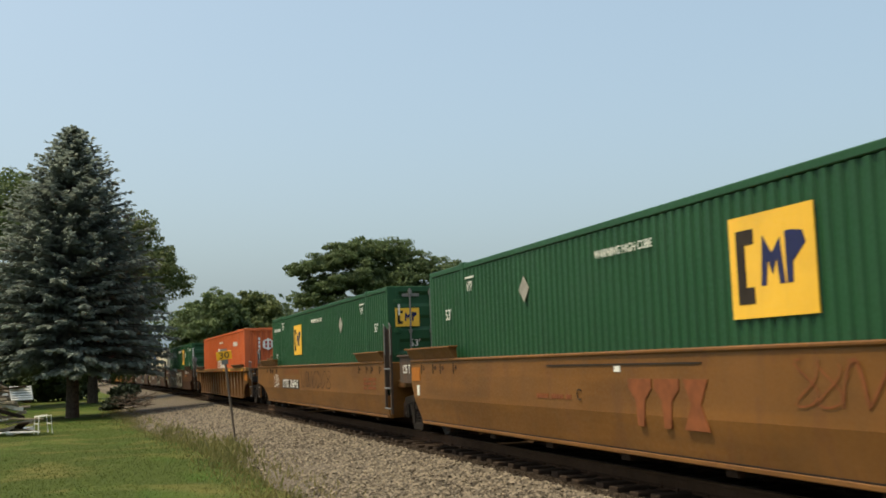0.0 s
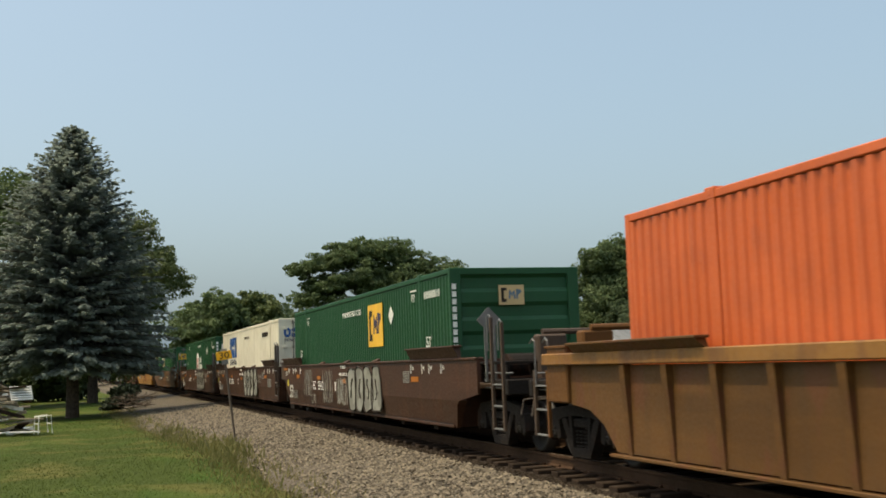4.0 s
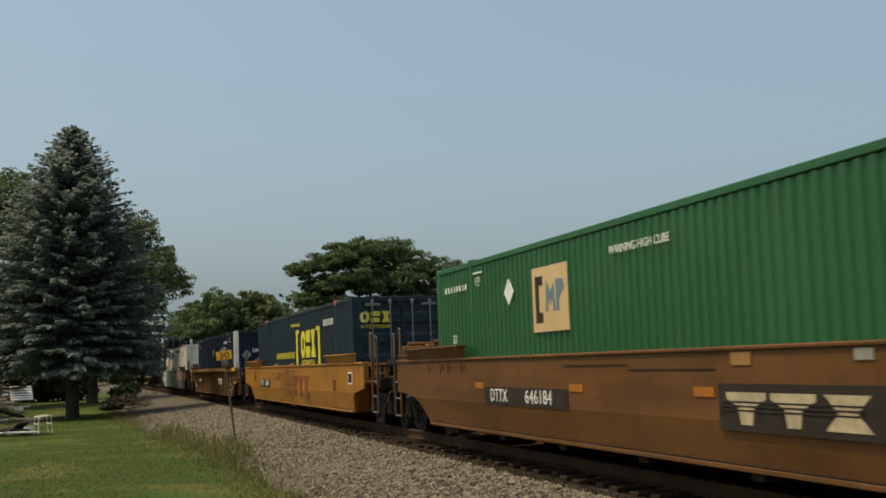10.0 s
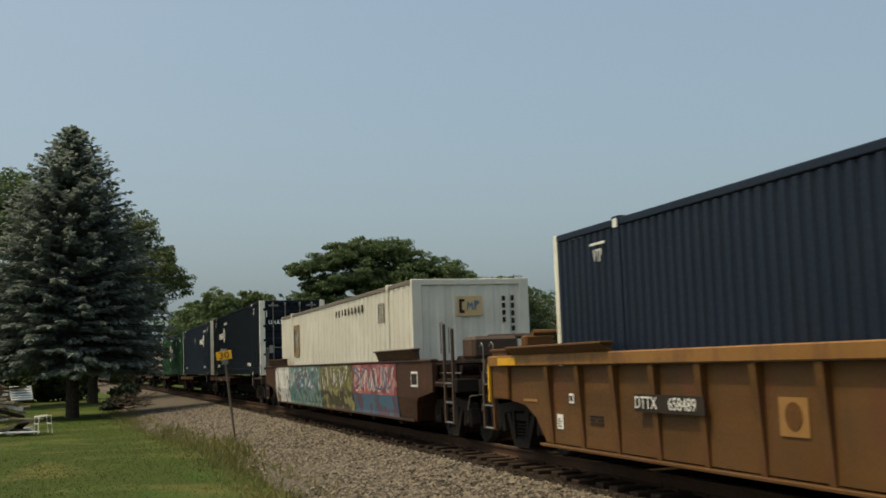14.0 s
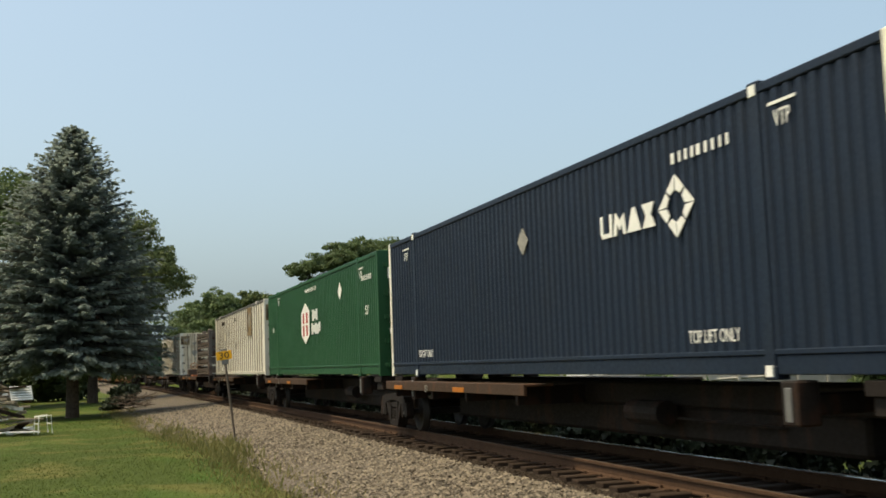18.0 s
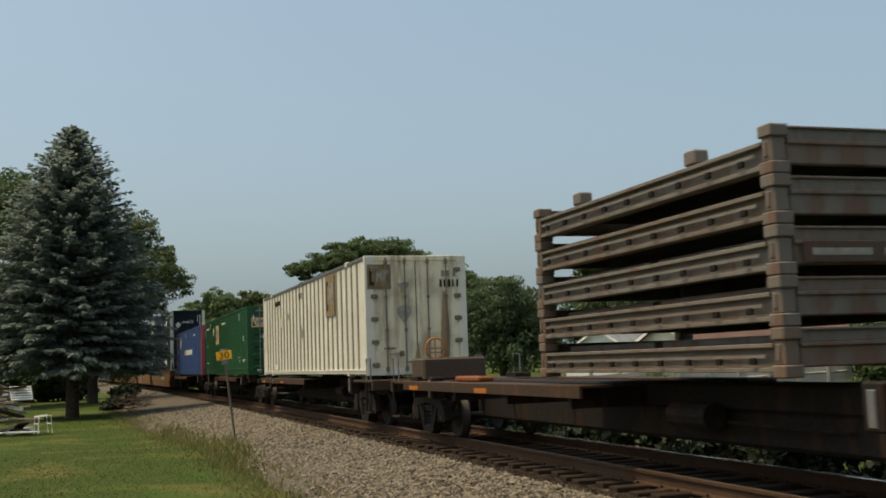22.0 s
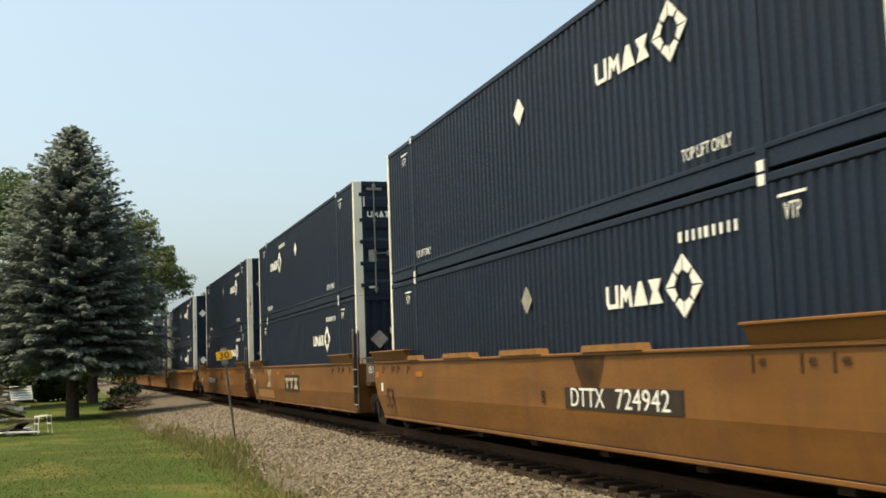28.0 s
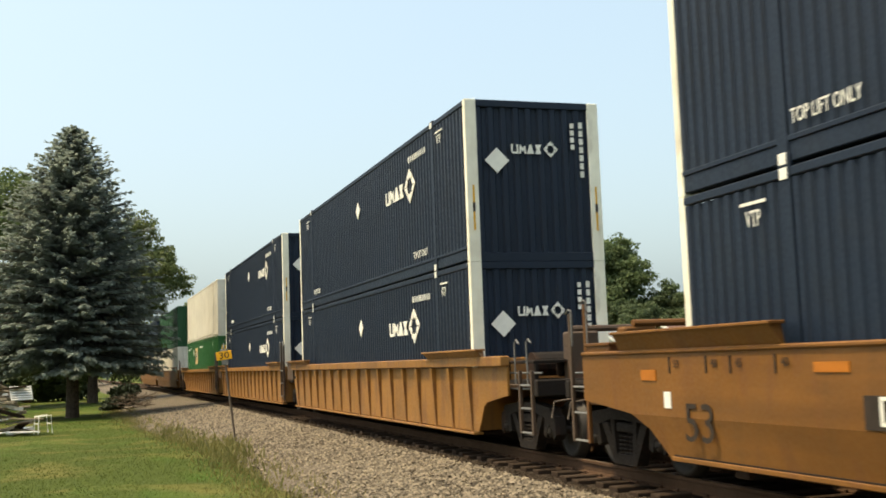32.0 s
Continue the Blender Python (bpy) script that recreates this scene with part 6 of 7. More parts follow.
def flat_rack():
    r = thing("flat_rack", "folded weathered steel flat rack in a stack", "flat rack", "stacked flat racks")
    l, w, h = 6.058, 2.438, .50
    for y in (-w / 2 + .09, w / 2 - .09):
        part("side_beam", Shape().box(-l / 2 + .2, l / 2 - .2, y - .09, y + .09, .30, .345, .006).box(-l / 2 + .2, l / 2 - .2, y - .015, y + .015, .10, .31).box(-l / 2 + .2, l / 2 - .2, y - .09, y + .09, .06, .105, .006), RACKSTEEL, r)
        part("lashing_rail", Shape().box(-l / 2 + .3, l / 2 - .3, y - (.10 if y < 0 else -.10) - .01, y - (.10 if y < 0 else -.10) + .01, .20, .235), RACKSTEEL, r)
        for k in range(9):
            part("lashing_ring", shared("lashing_ring", lambda: Shape().box(-.05, .05, -.02, .02, -.035, .035, .008), DARKSTEEL), DARKSTEEL, r, at=Matrix.Translation((-l / 2 + .5 + k * .63, y - (.11 if y < 0 else -.11), .17)))
        for x in (-l / 2 + .1, l / 2 - .1):
            part("corner_block", shared("corner_block", lambda: Shape().box(-.11, .11, -.11, .11, 0, .13, .015).box(-.08, .08, -.09, .09, .12, .38, .02).box(-.11, .11, -.11, .11, .37, .497, .015).box(-.03, .03, -.114, .114, .17, .33, .01), RACKSTEEL), RACKSTEEL, r, at=Matrix.Translation((x, y, 0)))
    for x in (-l / 2 + .1, l / 2 - .1):
        part("end_beam", shared("rack_end_beam", lambda: Shape().box(-.05, .05, -w / 2 + .2, w / 2 - .2, .10, .34, .015).box(-.08, .08, -w / 2 + .2, w / 2 - .2, .30, .345, .008), RACKSTEEL), RACKSTEEL, r, at=Matrix.Translation((x, 0, 0)))
        part("end_panel", shared("rack_end_panel", lambda: Shape().box(-.02, .02, -w / 2 + .2, w / 2 - .2, .345, .46, .006).box(-.05, .05, -w / 2 + .2, w / 2 - .2, .455, .48, .006), RACKSTEEL), RACKSTEEL, r, at=Matrix.Translation((x * 1.012, 0, 0)))
    part("deck", Shape().box(-l / 2 + .2, l / 2 - .2, -w / 2 + .18, w / 2 - .18, .27, .31), DECKWOOD, r)
    part("folded_end_wall", Shape().box(-l / 2 + .4, -.1, -w / 2 + .3, w / 2 - .3, .345, .43, .015).box(.1, l / 2 - .4, -w / 2 + .3, w / 2 - .3, .345, .43, .015), RACKSTEEL, r)
    return r


rack0 = flat_rack()
for k in range(5):
    r_ = rack0 if k == 0 else copy_thing(rack0, Matrix.Identity(4))
    r_["group"] = "stacked flat racks"
    MOVERS.append((r_, -296.44 - 6.058 / 2, ZS + .0 + k * .497, 2.5))

for k, dx in enumerate((-2.0, 1.1)):
    part("lashing_stub", Shape().box(dx - .12, dx + .12, -1.0, -.8, .43, .60, .02), RACKSTEEL, r_), part("lashing_stub", Shape().box(dx - .05, dx + .05, .7, .9, .43, .58, .02), RACKSTEEL, r_)
part("number_plate", Shape().box(6.058 / 2 + .012, 6.058 / 2 + .022, -.95, .95, .12, .33, .004), DULLBROWN, [m_[0] for m_ in MOVERS][-3], "rust-brown end plate with pale bars")
tagged(part("unreadable_writing", Shape().box(3.051, 3.053, -.85, -.15, .19, .26).box(3.051, 3.053, .0, .8, .19, .26), MARK_G, [m_[0] for m_ in MOVERS][-3]), kind="stuff")
load(green_box(G_, GREEN, "spine"), FRONTS["H7"], ZS)
h8 = container("shipping_container", "blue corrugated container with red corner posts", G_, BLUE, REDPOST, castings=BLUE)
bars(h8, 9.9, 5.15, 1.28, 1.6, MARK_W, 8, gap=.15), bars(h8, 10.7, 9.95, 1.3, 1.5, MARK_RED, 3, gap=.15)
flat(h8, "round_badge", [(12.9 + .65 * math.cos(k * .3142), 2.12 + .42 * math.sin(k * .3142)) for k in range(20)], MARK_G, label="pale round badge")
side_words(h8, "53", 15.1, 2.06, .40), rect(h8, "height_plate", 14.85, 15.28, 1.40, 1.80, MARK_W, label="white height label"), side_words(h8, "110\"", 15.06, 1.66, .18, MARK_DK), bars(h8, 14.9, 15.24, 1.44, 1.53, MARK_DK, 7, lift=.003)
rect(h8, "yellow_label", 15.0, 15.15, .7, .92, MARK_CY), vtp(h8, 9.3, 2.5), bars(h8, 3.4, 4.6, 2.4, 2.5, MARK_W, 7)
rect(h8, "height_plate", .45, 1.1, 1.05, 1.42, MARK_W, True, "white height label"), front_text(h8, "110\"", FX + .003, -W / 2 + .78, 1.3, .2, MARK_DK), bars(h8, .5, 1.05, 1.1, 1.17, MARK_DK, 8, True, lift=.003)
flat(h8, "round_badge", [(.75 + .42 * math.cos(k * .3142), 2.28 + .24 * math.sin(k * .3142)) for k in range(20)], MARK_G, True)
load(h8, FRONTS["H8"], ZS)

# navy double stacks in ochre wells
for n, fr_, re_, e_lo, e_up, mk_up in (("I1", "truck", "neck", "blank_v", "blank_v", "nose"), ("I2", "open", "neck", "blank_v", "door", "tail"), ("I3", "open", "truck", "blank_v", "blank_v", "nose")):
    w = place_car(well_car("ochre articulated well car under two stacked navy containers", SM, fr_, re_, OCHRE, flaps=n == "I1"), FRONTS[n])
    if fr_ == "truck":
        add_truck(w, n, -1.95)
    add_truck(w, n, 17.78 if re_ == "neck" else 18.1)
    length_marks(w, MARK_DK)
    wtext(w, "53", 15.6, .72, .58, MARK_DK, 1.1), wtext(w, "125 T", 17.4, 1.34, .21, MARK_W, y=-HW + .028)
    wrect(w, 16.33, 16.19, .88, 1.06, MARK_W, "label_plate"), wrect(w, 13.6, 13.15, 1.2, 1.3, MARK_OR, "reflector") if n == "I1" else None, wrect(w, 16.85, 16.5, 1.18, 1.3, MARK_OR, "reflector")
    if n == "I2":
        pale_block_plate(w, 9.41, 6.88, .72, 1.22), strokes(w, 13.0, 12.3, .78, 1.42, MARK_W, 61, 2, .018), wtext(w, "C", 11.1, .9, .30, MARK_DK)
        wrect(w, 10.99, 10.53, 1.24, 1.33, MARK_OR, "reflector"), wrect(w, 8.07, 7.66, 1.24, 1.33, MARK_OR, "reflector"), strokes(w, 15.3, 14.9, 1.2, 1.4, MARK_G, 65, 1, .012)
        part("repainted_patch", Shape().prism([(A(15.4), .42), (A(11.9), .42), (A(11.9), .70), (A(15.4), .70)], -HW + .004, -HW + .1, -HW + .062), PALEOCHRE, w, "paler ochre repainted patch")
    else:
        a0 = 6.45 if n == "I1" else 13.0
        wrect(w, a0, a0 - 3.1, .80, 1.08, MARK_DK, "number_plate", "dark plate with pale number")
        wtext(w, "724942", a0 - 2.16, .94, .35, MARK_W, 1.28), wtext(w, "DTTX", a0 - .68, .94, .35, MARK_W, 1.1)
        wtext(w, "B" if n == "I1" else "A", a0 + .75 if n == "I1" else 9.3, .93, .26, MARK_DK)
        if n == "I3":
            strokes(w, 8.2, 7.0, .95, 1.33, MARK_DK, 63, 4, .014), strokes(w, 6.3, 4.9, .72, 1.32, MARK_G, 66, 5, .012), strokes(w, 4.65, 3.4, .78, 1.12, MARK_G, 67, 5, .010), loops(w, 1.6, .85, .8, 1.38, MARK_DK, 1, .013, 7)
            wrect(w, 4.79, 4.3, 1.25, 1.34, MARK_OR, "reflector"), wrect(w, 13.63, 13.15, 1.27, 1.36, MARK_OR, "reflector"), wbars(w, .25, .7, .95, 1.4, STENCIL, 6, rows=4)
    if n == "I1":                                       # soot run down from the top chord
        part("soot_stain", Shape().prism([(A(6.2), 1.50), (A(5.2), 1.50), (A(5.3), 1.28), (A(5.42), 1.10), (A(5.35), .82), (A(5.98), .82), (A(5.95), 1.12), (A(6.08), 1.30)], -HW - .004, -HW + .006), SOOT, w, "dark soot stain")
    load(navy_box(G_, e_lo, hold=None if n == "I2" else MARK_G), FRONTS[n], ZW)
    load(navy_box(G_, e_up, mk_up, hold=MARK_W if n != "I3" else MARK_G), FRONTS[n], ZW + HC)

for n, fr_, re_ in (("J1", "truck", "neck"), ("J2", "open", "neck"), ("K", "open", "truck")):
    w = place_car(well_car("dulled yellow ribbed articulated well car with stacked containers", SM, fr_, re_, CHORD, "ribbed"), FRONTS[n])
    if fr_ == "truck":
        add_truck(w, n, -1.95)
    add_truck(w, n, 17.78 if re_ == "neck" else 18.1)
    if n != "K":
        load(navy_box(G_, "blank_v"), FRONTS[n], ZW), load(navy_box(G_, "blank_v"), FRONTS[n], ZW + HC)
load(green_box(G_, GREEN_L, "mid"), FRONTS["K"], ZW)
load(container("shipping_container", "dirty cream white ribbed container on top of a green one", G_, WHITE, style="rib", end="door", rod=BROWNPOST), FRONTS["K"], ZW + HC)
for n, up in (("L", GREEN), ("M", NAVY)):
    w = place_car(well_car("rusty brown well car with stacked containers", SM, "truck", "truck" if n == "M" else "neck", RIBBROWN if n == "L" else OCHRE, "smooth"), FRONTS[n])
    add_truck(w, n, -1.95), add_truck(w, n, 17.78)
    load(container("shipping_container", "dirty white ribbed container under a second one", G_, WHITE, style="rib", end="blank_v"), FRONTS[n], ZW)
    load(container("shipping_container", "dark corrugated container on top of a white one", G_, up, end="blank_v"), FRONTS[n], ZW + HC)


# ---------------------------------------------------------------- trees
BARK = plain("furrowed_bark", (0.10, 0.075, 0.055), .9, 0, .5, 9)
LEAF_1 = leafy("broad_leaves", (0.082, 0.120, 0.050), (0.150, 0.195, 0.080), trans=.42, shade=.18)
LEAF_2 = leafy("sunlit_maple_leaves", (0.080, 0.108, 0.040), (0.165, 0.195, 0.072), trans=.42, shade=.18)
LEAF_3 = leafy("dark_leaves", (0.066, 0.095, 0.046), (0.118, 0.155, 0.072), trans=.45, shade=.18)
NEEDLE = leafy("blue_green_needles", (0.185, 0.222, 0.190), (0.250, 0.285, 0.245), trans=.50, shade=.08)
# near-black leaf colour: deep shade is put into the base colour
SHADE_LEAF = leafy("shade_dark_leaves", (0.018, 0.026, 0.012), (0.034, 0.048, 0.020), trans=.1)


def leaf_crown(lobes, count, size, seed, mat, droop=.25):
    """Clumped leaves on the shells of several uneven lobes (x, y, z, rx, ry, rz)."""
    rnd = np.random.RandomState(seed)
    vol = np.array([l[3] * l[4] for l in lobes])
    pick = rnd.choice(len(lobes), count, p=vol / vol.sum())
    L_ = np.array(lobes)[pick]
    d = rnd.normal(size=(count, 3))
    d /= np.linalg.norm(d, axis=1)[:, None]
    # flattened sprays of leaves stand out of the lobe, with gaps between them
    per = 30
    away = rnd.normal(size=(len(lobes) * per, 3))
    away[:, 2] = away[:, 2] * .9 + .15
    away /= np.linalg.norm(away, axis=1)[:, None]
    away *= rnd.uniform(.72, 1.06, len(away))[:, None]
    girth = rnd.uniform(.22, .42, len(away))
    own = pick * per + rnd.randint(0, per, count)
    rad = 1 - rnd.exponential(.22, count).clip(0, .9)
    heart = rnd.uniform(size=count) < .42              # leaves inside the lobe
    away = np.concatenate((away, np.zeros((1, 3))))
    girth = np.append(girth, .80)
    own[heart] = len(away) - 1
    c = L_[:, :3] + L_[:, 3:6] * (away[own] + d * np.array((1, 1, .72)) * (girth[own] * rad)[:, None])
    n = d + rnd.normal(scale=.55, size=(count, 3))
    n[:, 2] += droop
    n /= np.linalg.norm(n, axis=1)[:, None]
    t = np.cross(n, rnd.normal(size=(count, 3)))
    t /= np.linalg.norm(t, axis=1)[:, None]
    b = np.cross(n, t)
    s = size * rnd.uniform(.6, 1.35, count)[:, None]
    v = np.empty((count, 4, 3))
    v[:, 0], v[:, 1], v[:, 2], v[:, 3] = c + t * s, c + b * s * .62 + n * s * .12, c - t * s, c - b * s * .62 + n * s * .12
    me = bpy.data.meshes.new("crown")
    me.vertices.add(4 * count)
    me.vertices.foreach_set("co", v.reshape(-1))
    me.loops.add(4 * count)
    me.loops.foreach_set("vertex_index", np.arange(4 * count, dtype=np.int32))
    me.polygons.add(count)
    me.polygons.foreach_set("loop_start", np.arange(0, 4 * count, 4, dtype=np.int32))
    me.update(calc_edges=True)
    me.materials.append(mat)
    return me


def broad_tree(label, x, y, lobes, trunk_h, trunk_r, count, size, seed, mat):
    z0 = ground_height(x, y) - .1
    t = thing("tree", label, "tree")
    t.matrix_basis = Matrix.Translation((x, y, z0))
    s = Shape().tube([(0, 0, 0), (.05, .03, trunk_h * .5), (.1, -.05, trunk_h)], trunk_r * 1.25, 9, r2=trunk_r * .75)
    for l in lobes[:7]:
        p = Vector((l[0], l[1], l[2]))
        s.tube([(.1, -.05, trunk_h * .85), tuple(Vector((.1, 0, trunk_h * .9)).lerp(p, .5) + Vector((0, 0, .4))), tuple(p)], trunk_r * .5, 6, r2=trunk_r * .12)
    part("trunk", s, BARK, t)
    part("crown", leaf_crown(lobes, count, size, seed, mat), mat, t)
    return t


def random_lobes(rnd, r, zlo, zhi, n, squash=.8):
    out = []
    for i in range(n):
        f = (i + .5) / n
        z = zlo + (zhi - zlo) * f
        w = r * math.sqrt(max(.08, 1 - (2 * f - .75) ** 2 * .62))
        a = i * 2.4 + rnd.uniform(-.4, .4)
        k = rnd.uniform(.35, .62) * w
        rr = rnd.uniform(.36, .5) * r
        out.append((math.cos(a) * k, math.sin(a) * k, z, rr, rr, rr * squash))
    return out


def spruce(x, y, height, radius, seed):
    t = thing("spruce_tree", "tall blue-green spruce with drooping layered boughs", "tree")
    t.matrix_basis = Matrix.Translation((x, y, ground_height(x, y) - .05))
    rnd = random.Random(seed)
    part("trunk", Shape().tube([(0, 0, 0), (.05, 0, height * .3), (0, .05, height * .7), (.05, 0, height * .97)], .33, 10, r2=.03), BARK, t)
    V, F = [], []
    limbs = Shape()
    z = 3.0
    while z < height - .15:
        f = 1 - (z - 1.2) / (height - 1.2)
        reach = float(np.interp(height - z, (0, 1, 2.4, 3.9, 5.4, 8.3, 11.3, 14), (.12, .95, 1.85, 2.8, 3.6, 4.3, 4.8, 4.8))) * radius
        n = int(12 + 11 * f)
        a0 = rnd.uniform(0, 6.28)
        for k in range(n):
            a = a0 + k * 6.283 / n + rnd.uniform(-.25, .25)
            l = max(.2, reach * rnd.uniform(.74, 1.10))
            ca, sa = math.cos(a), math.sin(a)
            up = .34 * (1 - f) - .16 * f
            tip = []
            m = max(3, int(l / .34))
            zz = z + rnd.uniform(-.14, .14)
            for j in range(m + 1):
                u = j / m
                h = zz + l * u * up - .10 * l * u * u * f * 2 + .22 * l * max(0, u - .68) * 1.1
                tip.append(Vector((ca * l * u, sa * l * u, h)))
            if f > .15 and k % 2 == 0:
                limbs.tube([tip[0], tip[m // 2], tip[-1]], .035 * f + .01, 4, r2=.008)
            for j in range(1, m + 1):
                p = tip[j]
                d = (tip[j] - tip[j - 1]).normalized()
                side = Vector((-sa, ca, 0))
                wid = (.18 + .62 * math.sin(min(1, j / m * 1.1 + .08) * math.pi) ** .7) * min(.95, .28 + l * .22)
                for q in range(13 if j < m else 7):
                    o = side * rnd.uniform(-wid, wid) * .8
                    dirv = (d + side * rnd.uniform(-.9, .9) + Vector((0, 0, rnd.uniform(-.8, .35)))).normalized()
                    ln = rnd.uniform(.16, .36) * (.65 + .5 * f)
                    w = dirv.cross(Vector((rnd.uniform(-.4, .4), rnd.uniform(-.4, .4), 1))).normalized() * rnd.uniform(.05, .10)
                    c = p + o - d * rnd.uniform(0, .25) + Vector((0, 0, -abs(o.length) * .25))
                    e = c + dirv * ln - Vector((0, 0, .06 * f))
                    n0 = len(V)
                    V.extend([tuple(c - w * .6), tuple(c + dirv * ln * .55 - w * 1.1), tuple(e), tuple(c + dirv * ln * .55 + w * 1.1), tuple(c + w * .6)])
                    F.append((n0, n0 + 1, n0 + 2, n0 + 3, n0 + 4))
        z += .15 + .11 * f
    tagged(part("limb_framework", limbs, BARK, t), kind="stuff")
    me = bpy.data.meshes.new("crown")
    me.from_pydata(V, [], F)
    me.materials.append(NEEDLE)
    part("crown", me, NEEDLE, t)


spruce(-57.2, -1.35, 14.65, 1.0, 4)
R_ = random.Random(11)
# tree beside the spruce, reaching out over the line
broad_tree("leafy maple with yellow-green foliage beside the track", -82, -.6,
           [(0, 1.2, 3.6, 3.2, 3.4, 2.2), (1, -2, 5.5, 3.6, 3.6, 2.6), (0, 2.6, 6.9, 3, 2.4, 1.9), (-1, 0, 8.5, 3.6, 3.4, 2.4), (.5, 3.3, 9.0, 2.6, 2.5, 1.9), (0, 5.3, 8.6, 1.9, 1.7, 1.3), (0, 4.4, 10.6, 1.7, 1.6, 1.4), (0, 1.8, 11.3, 2.4, 2.2, 1.9), (0, 3.4, 12.5, 1.4, 1.3, 1.2), (0, -2.5, 9.5, 3, 3, 2.5)],
           5, .32, 58650, 0.11, 21, LEAF_2)
# crowns behind the spruce
broad_tree("tall leafy tree behind the spruce", -78, -6.6, random_lobes(R_, 5.8, 4, 14.6, 12), 5, .36, 54738, 0.13, 22, LEAF_1)
broad_tree("dark leafy tree at the lawn's end", -88, -13, random_lobes(R_, 6, 3, 13, 11), 4, .34, 43008, 0.13, 23, LEAF_3)
# far side of the line
broad_tree("hazy leafy tree at the far bend", -170, 13.6, random_lobes(R_, 5.2, 3, 11.6, 10), 4, .34, 16520, 0.27, 30, LEAF_1)
broad_tree("broad round-topped tree beyond the track", -107, 26.4,
           [(0, dy, z + 1.0, (ry + .6) * .9, ry * .86, rz * .86) for dy, z, ry, rz in (
               (-7.6, 10.9, 1.5, .9), (-5.9, 11.5, 1.9, 1.3), (-3.7, 12.3, 2.2, 1.5), (-1.0, 12.8, 2.6, 1.8), (1.9, 12.7, 2.4, 1.8), (4.6, 11.4, 2.2, 1.6), (7.3, 10.7, 2.2, 1.6),
               (10.1, 9.4, 2.3, 1.5), (-5.4, 9.3, 2.4, 1.4), (-1.9, 10.0, 3.5, 2.0), (2.1, 10.0, 3.5, 2.0), (6.6, 8.5, 3.0, 2.0), (-7.0, 8.0, 1.8, 1.0), (-2.4, 7.0, 4.0, 2.0), (3.6, 7.0, 4.0, 2.2))],
           6, .42, 92000, 0.14, 31, LEAF_1)
broad_tree("leafy tree in the row beyond the track", -150, 15.7, random_lobes(R_, 5.2, 3, 11.8, 11), 4, .34, 20720, 0.25, 32, LEAF_1)
broad_tree("leafy tree in the row beyond the track", -160, 22.2, random_lobes(R_, 5.2, 3, 12.6, 11), 4, .34, 19600, 0.25, 33, LEAF_2)
broad_tree("dark leafy tree in the row beyond the track", -140, 25.0, random_lobes(R_, 4.2, 2, 8.6, 9), 4, .30, 15520, 0.25, 34, LEAF_3)
broad_tree("leafy tree behind the houses", -80, 29.8, random_lobes(R_, 5.2, 2.5, 7.6, 10), 3, .3, 36280, 0.13, 35, LEAF_3)
broad_tree("light green leafy tree behind the garage", -80, 39.3, random_lobes(R_, 4.4, 3, 11.0, 12), 4, .32, 42190, 0.13, 36, LEAF_1)
broad_tree("large dense dark tree behind the garage roof", -68, 46.0, random_lobes(R_, 7.0, 2.0, 9.6, 24, .66), 4, .4, 74738, 0.13, 37, LEAF_3)
broad_tree("leafy tree behind the houses", -62, 51.5, random_lobes(R_, 4.6, 2.5, 6.6, 10), 3, .3, 36280, 0.13, 38, LEAF_3)
broad_tree("leafy tree behind the houses", -74, 38.6, random_lobes(R_, 3.6, 2, 5.8, 8), 3, .26, 24550, 0.12, 39, LEAF_3)
broad_tree("low dark tree beside the garage", -77, 43.0, random_lobes(R_, 3.4, 1.6, 6.9, 10), 2.6, .24, 24550, 0.13, 40, LEAF_3)


def woods(name, label, pts, mat, seed, size=.5, per=1400):
    rnd = random.Random(seed)
    lobes = []
    for x, y, r, h in pts:
        for k in range(4):
            lobes.append((x + rnd.uniform(-r, r) * .6, y + rnd.uniform(-r, r) * .6, -.6 + h * (.2 + .2 * k) * rnd.uniform(.85, 1.1), r * rnd.uniform(.55, .8), r * rnd.uniform(.55, .8), h * .26))
    ob = new(name, leaf_crown(lobes, per * len(pts), size, seed, mat))
    tagged(ob, label, "woods", kind="stuff")


woods("far_woods", "dark belt of far trees beyond the line", [(-190 - 6 * math.sin(k), -70 + k * 13, 9, 13 + 1.5 * math.sin(k * 1.7)) for k in range(22)], LEAF_3, 51, .45, 2600)
woods("shrub_belt", "dark shrubs under the trees at the lawn's end", [(-96 + 2 * math.sin(k * 2.1), -34 + k * 3.0, 2.4, 4.2 + math.sin(k * 1.3)) for k in range(12)], LEAF_3, 52, .34, 1300)
woods("far_side_brush", "green brush along the far side of the track", [(-26 - k * 6.5, 14.2 + 1.5 * math.sin(k * 2.3) - (k > 8) * (k - 8) * .3, 1.5, 1.5 + .5 * math.sin(k * 1.9)) for k in range(17) if k not in (1, 2)], LEAF_1, 53, .16, 900)
# added strip of brush whose dark leaves stand in for shade beneath the train
woods("shade_brush", "low brush added along the far rail side, its leaves coloured as dark shade", [(-7 - k * .95, 10.35 + .15 * math.sin(k * 2.3) + sideways(-7 - k * .95), .72, 1.06 + .10 * math.sin(k * 1.7)) for k in range(95)], SHADE_LEAF, 55, .08, 1500)
woods("garden_shrubs", "dark green garden shrubs before the grey-roofed house", [(-32.6 - k * .7, 26.6 + k * .5 - .3 * (k % 2), 1.2, 2.7 + .5 * math.sin(k * 2.1)) for k in range(4)], LEAF_1, 57, .09, 5000)
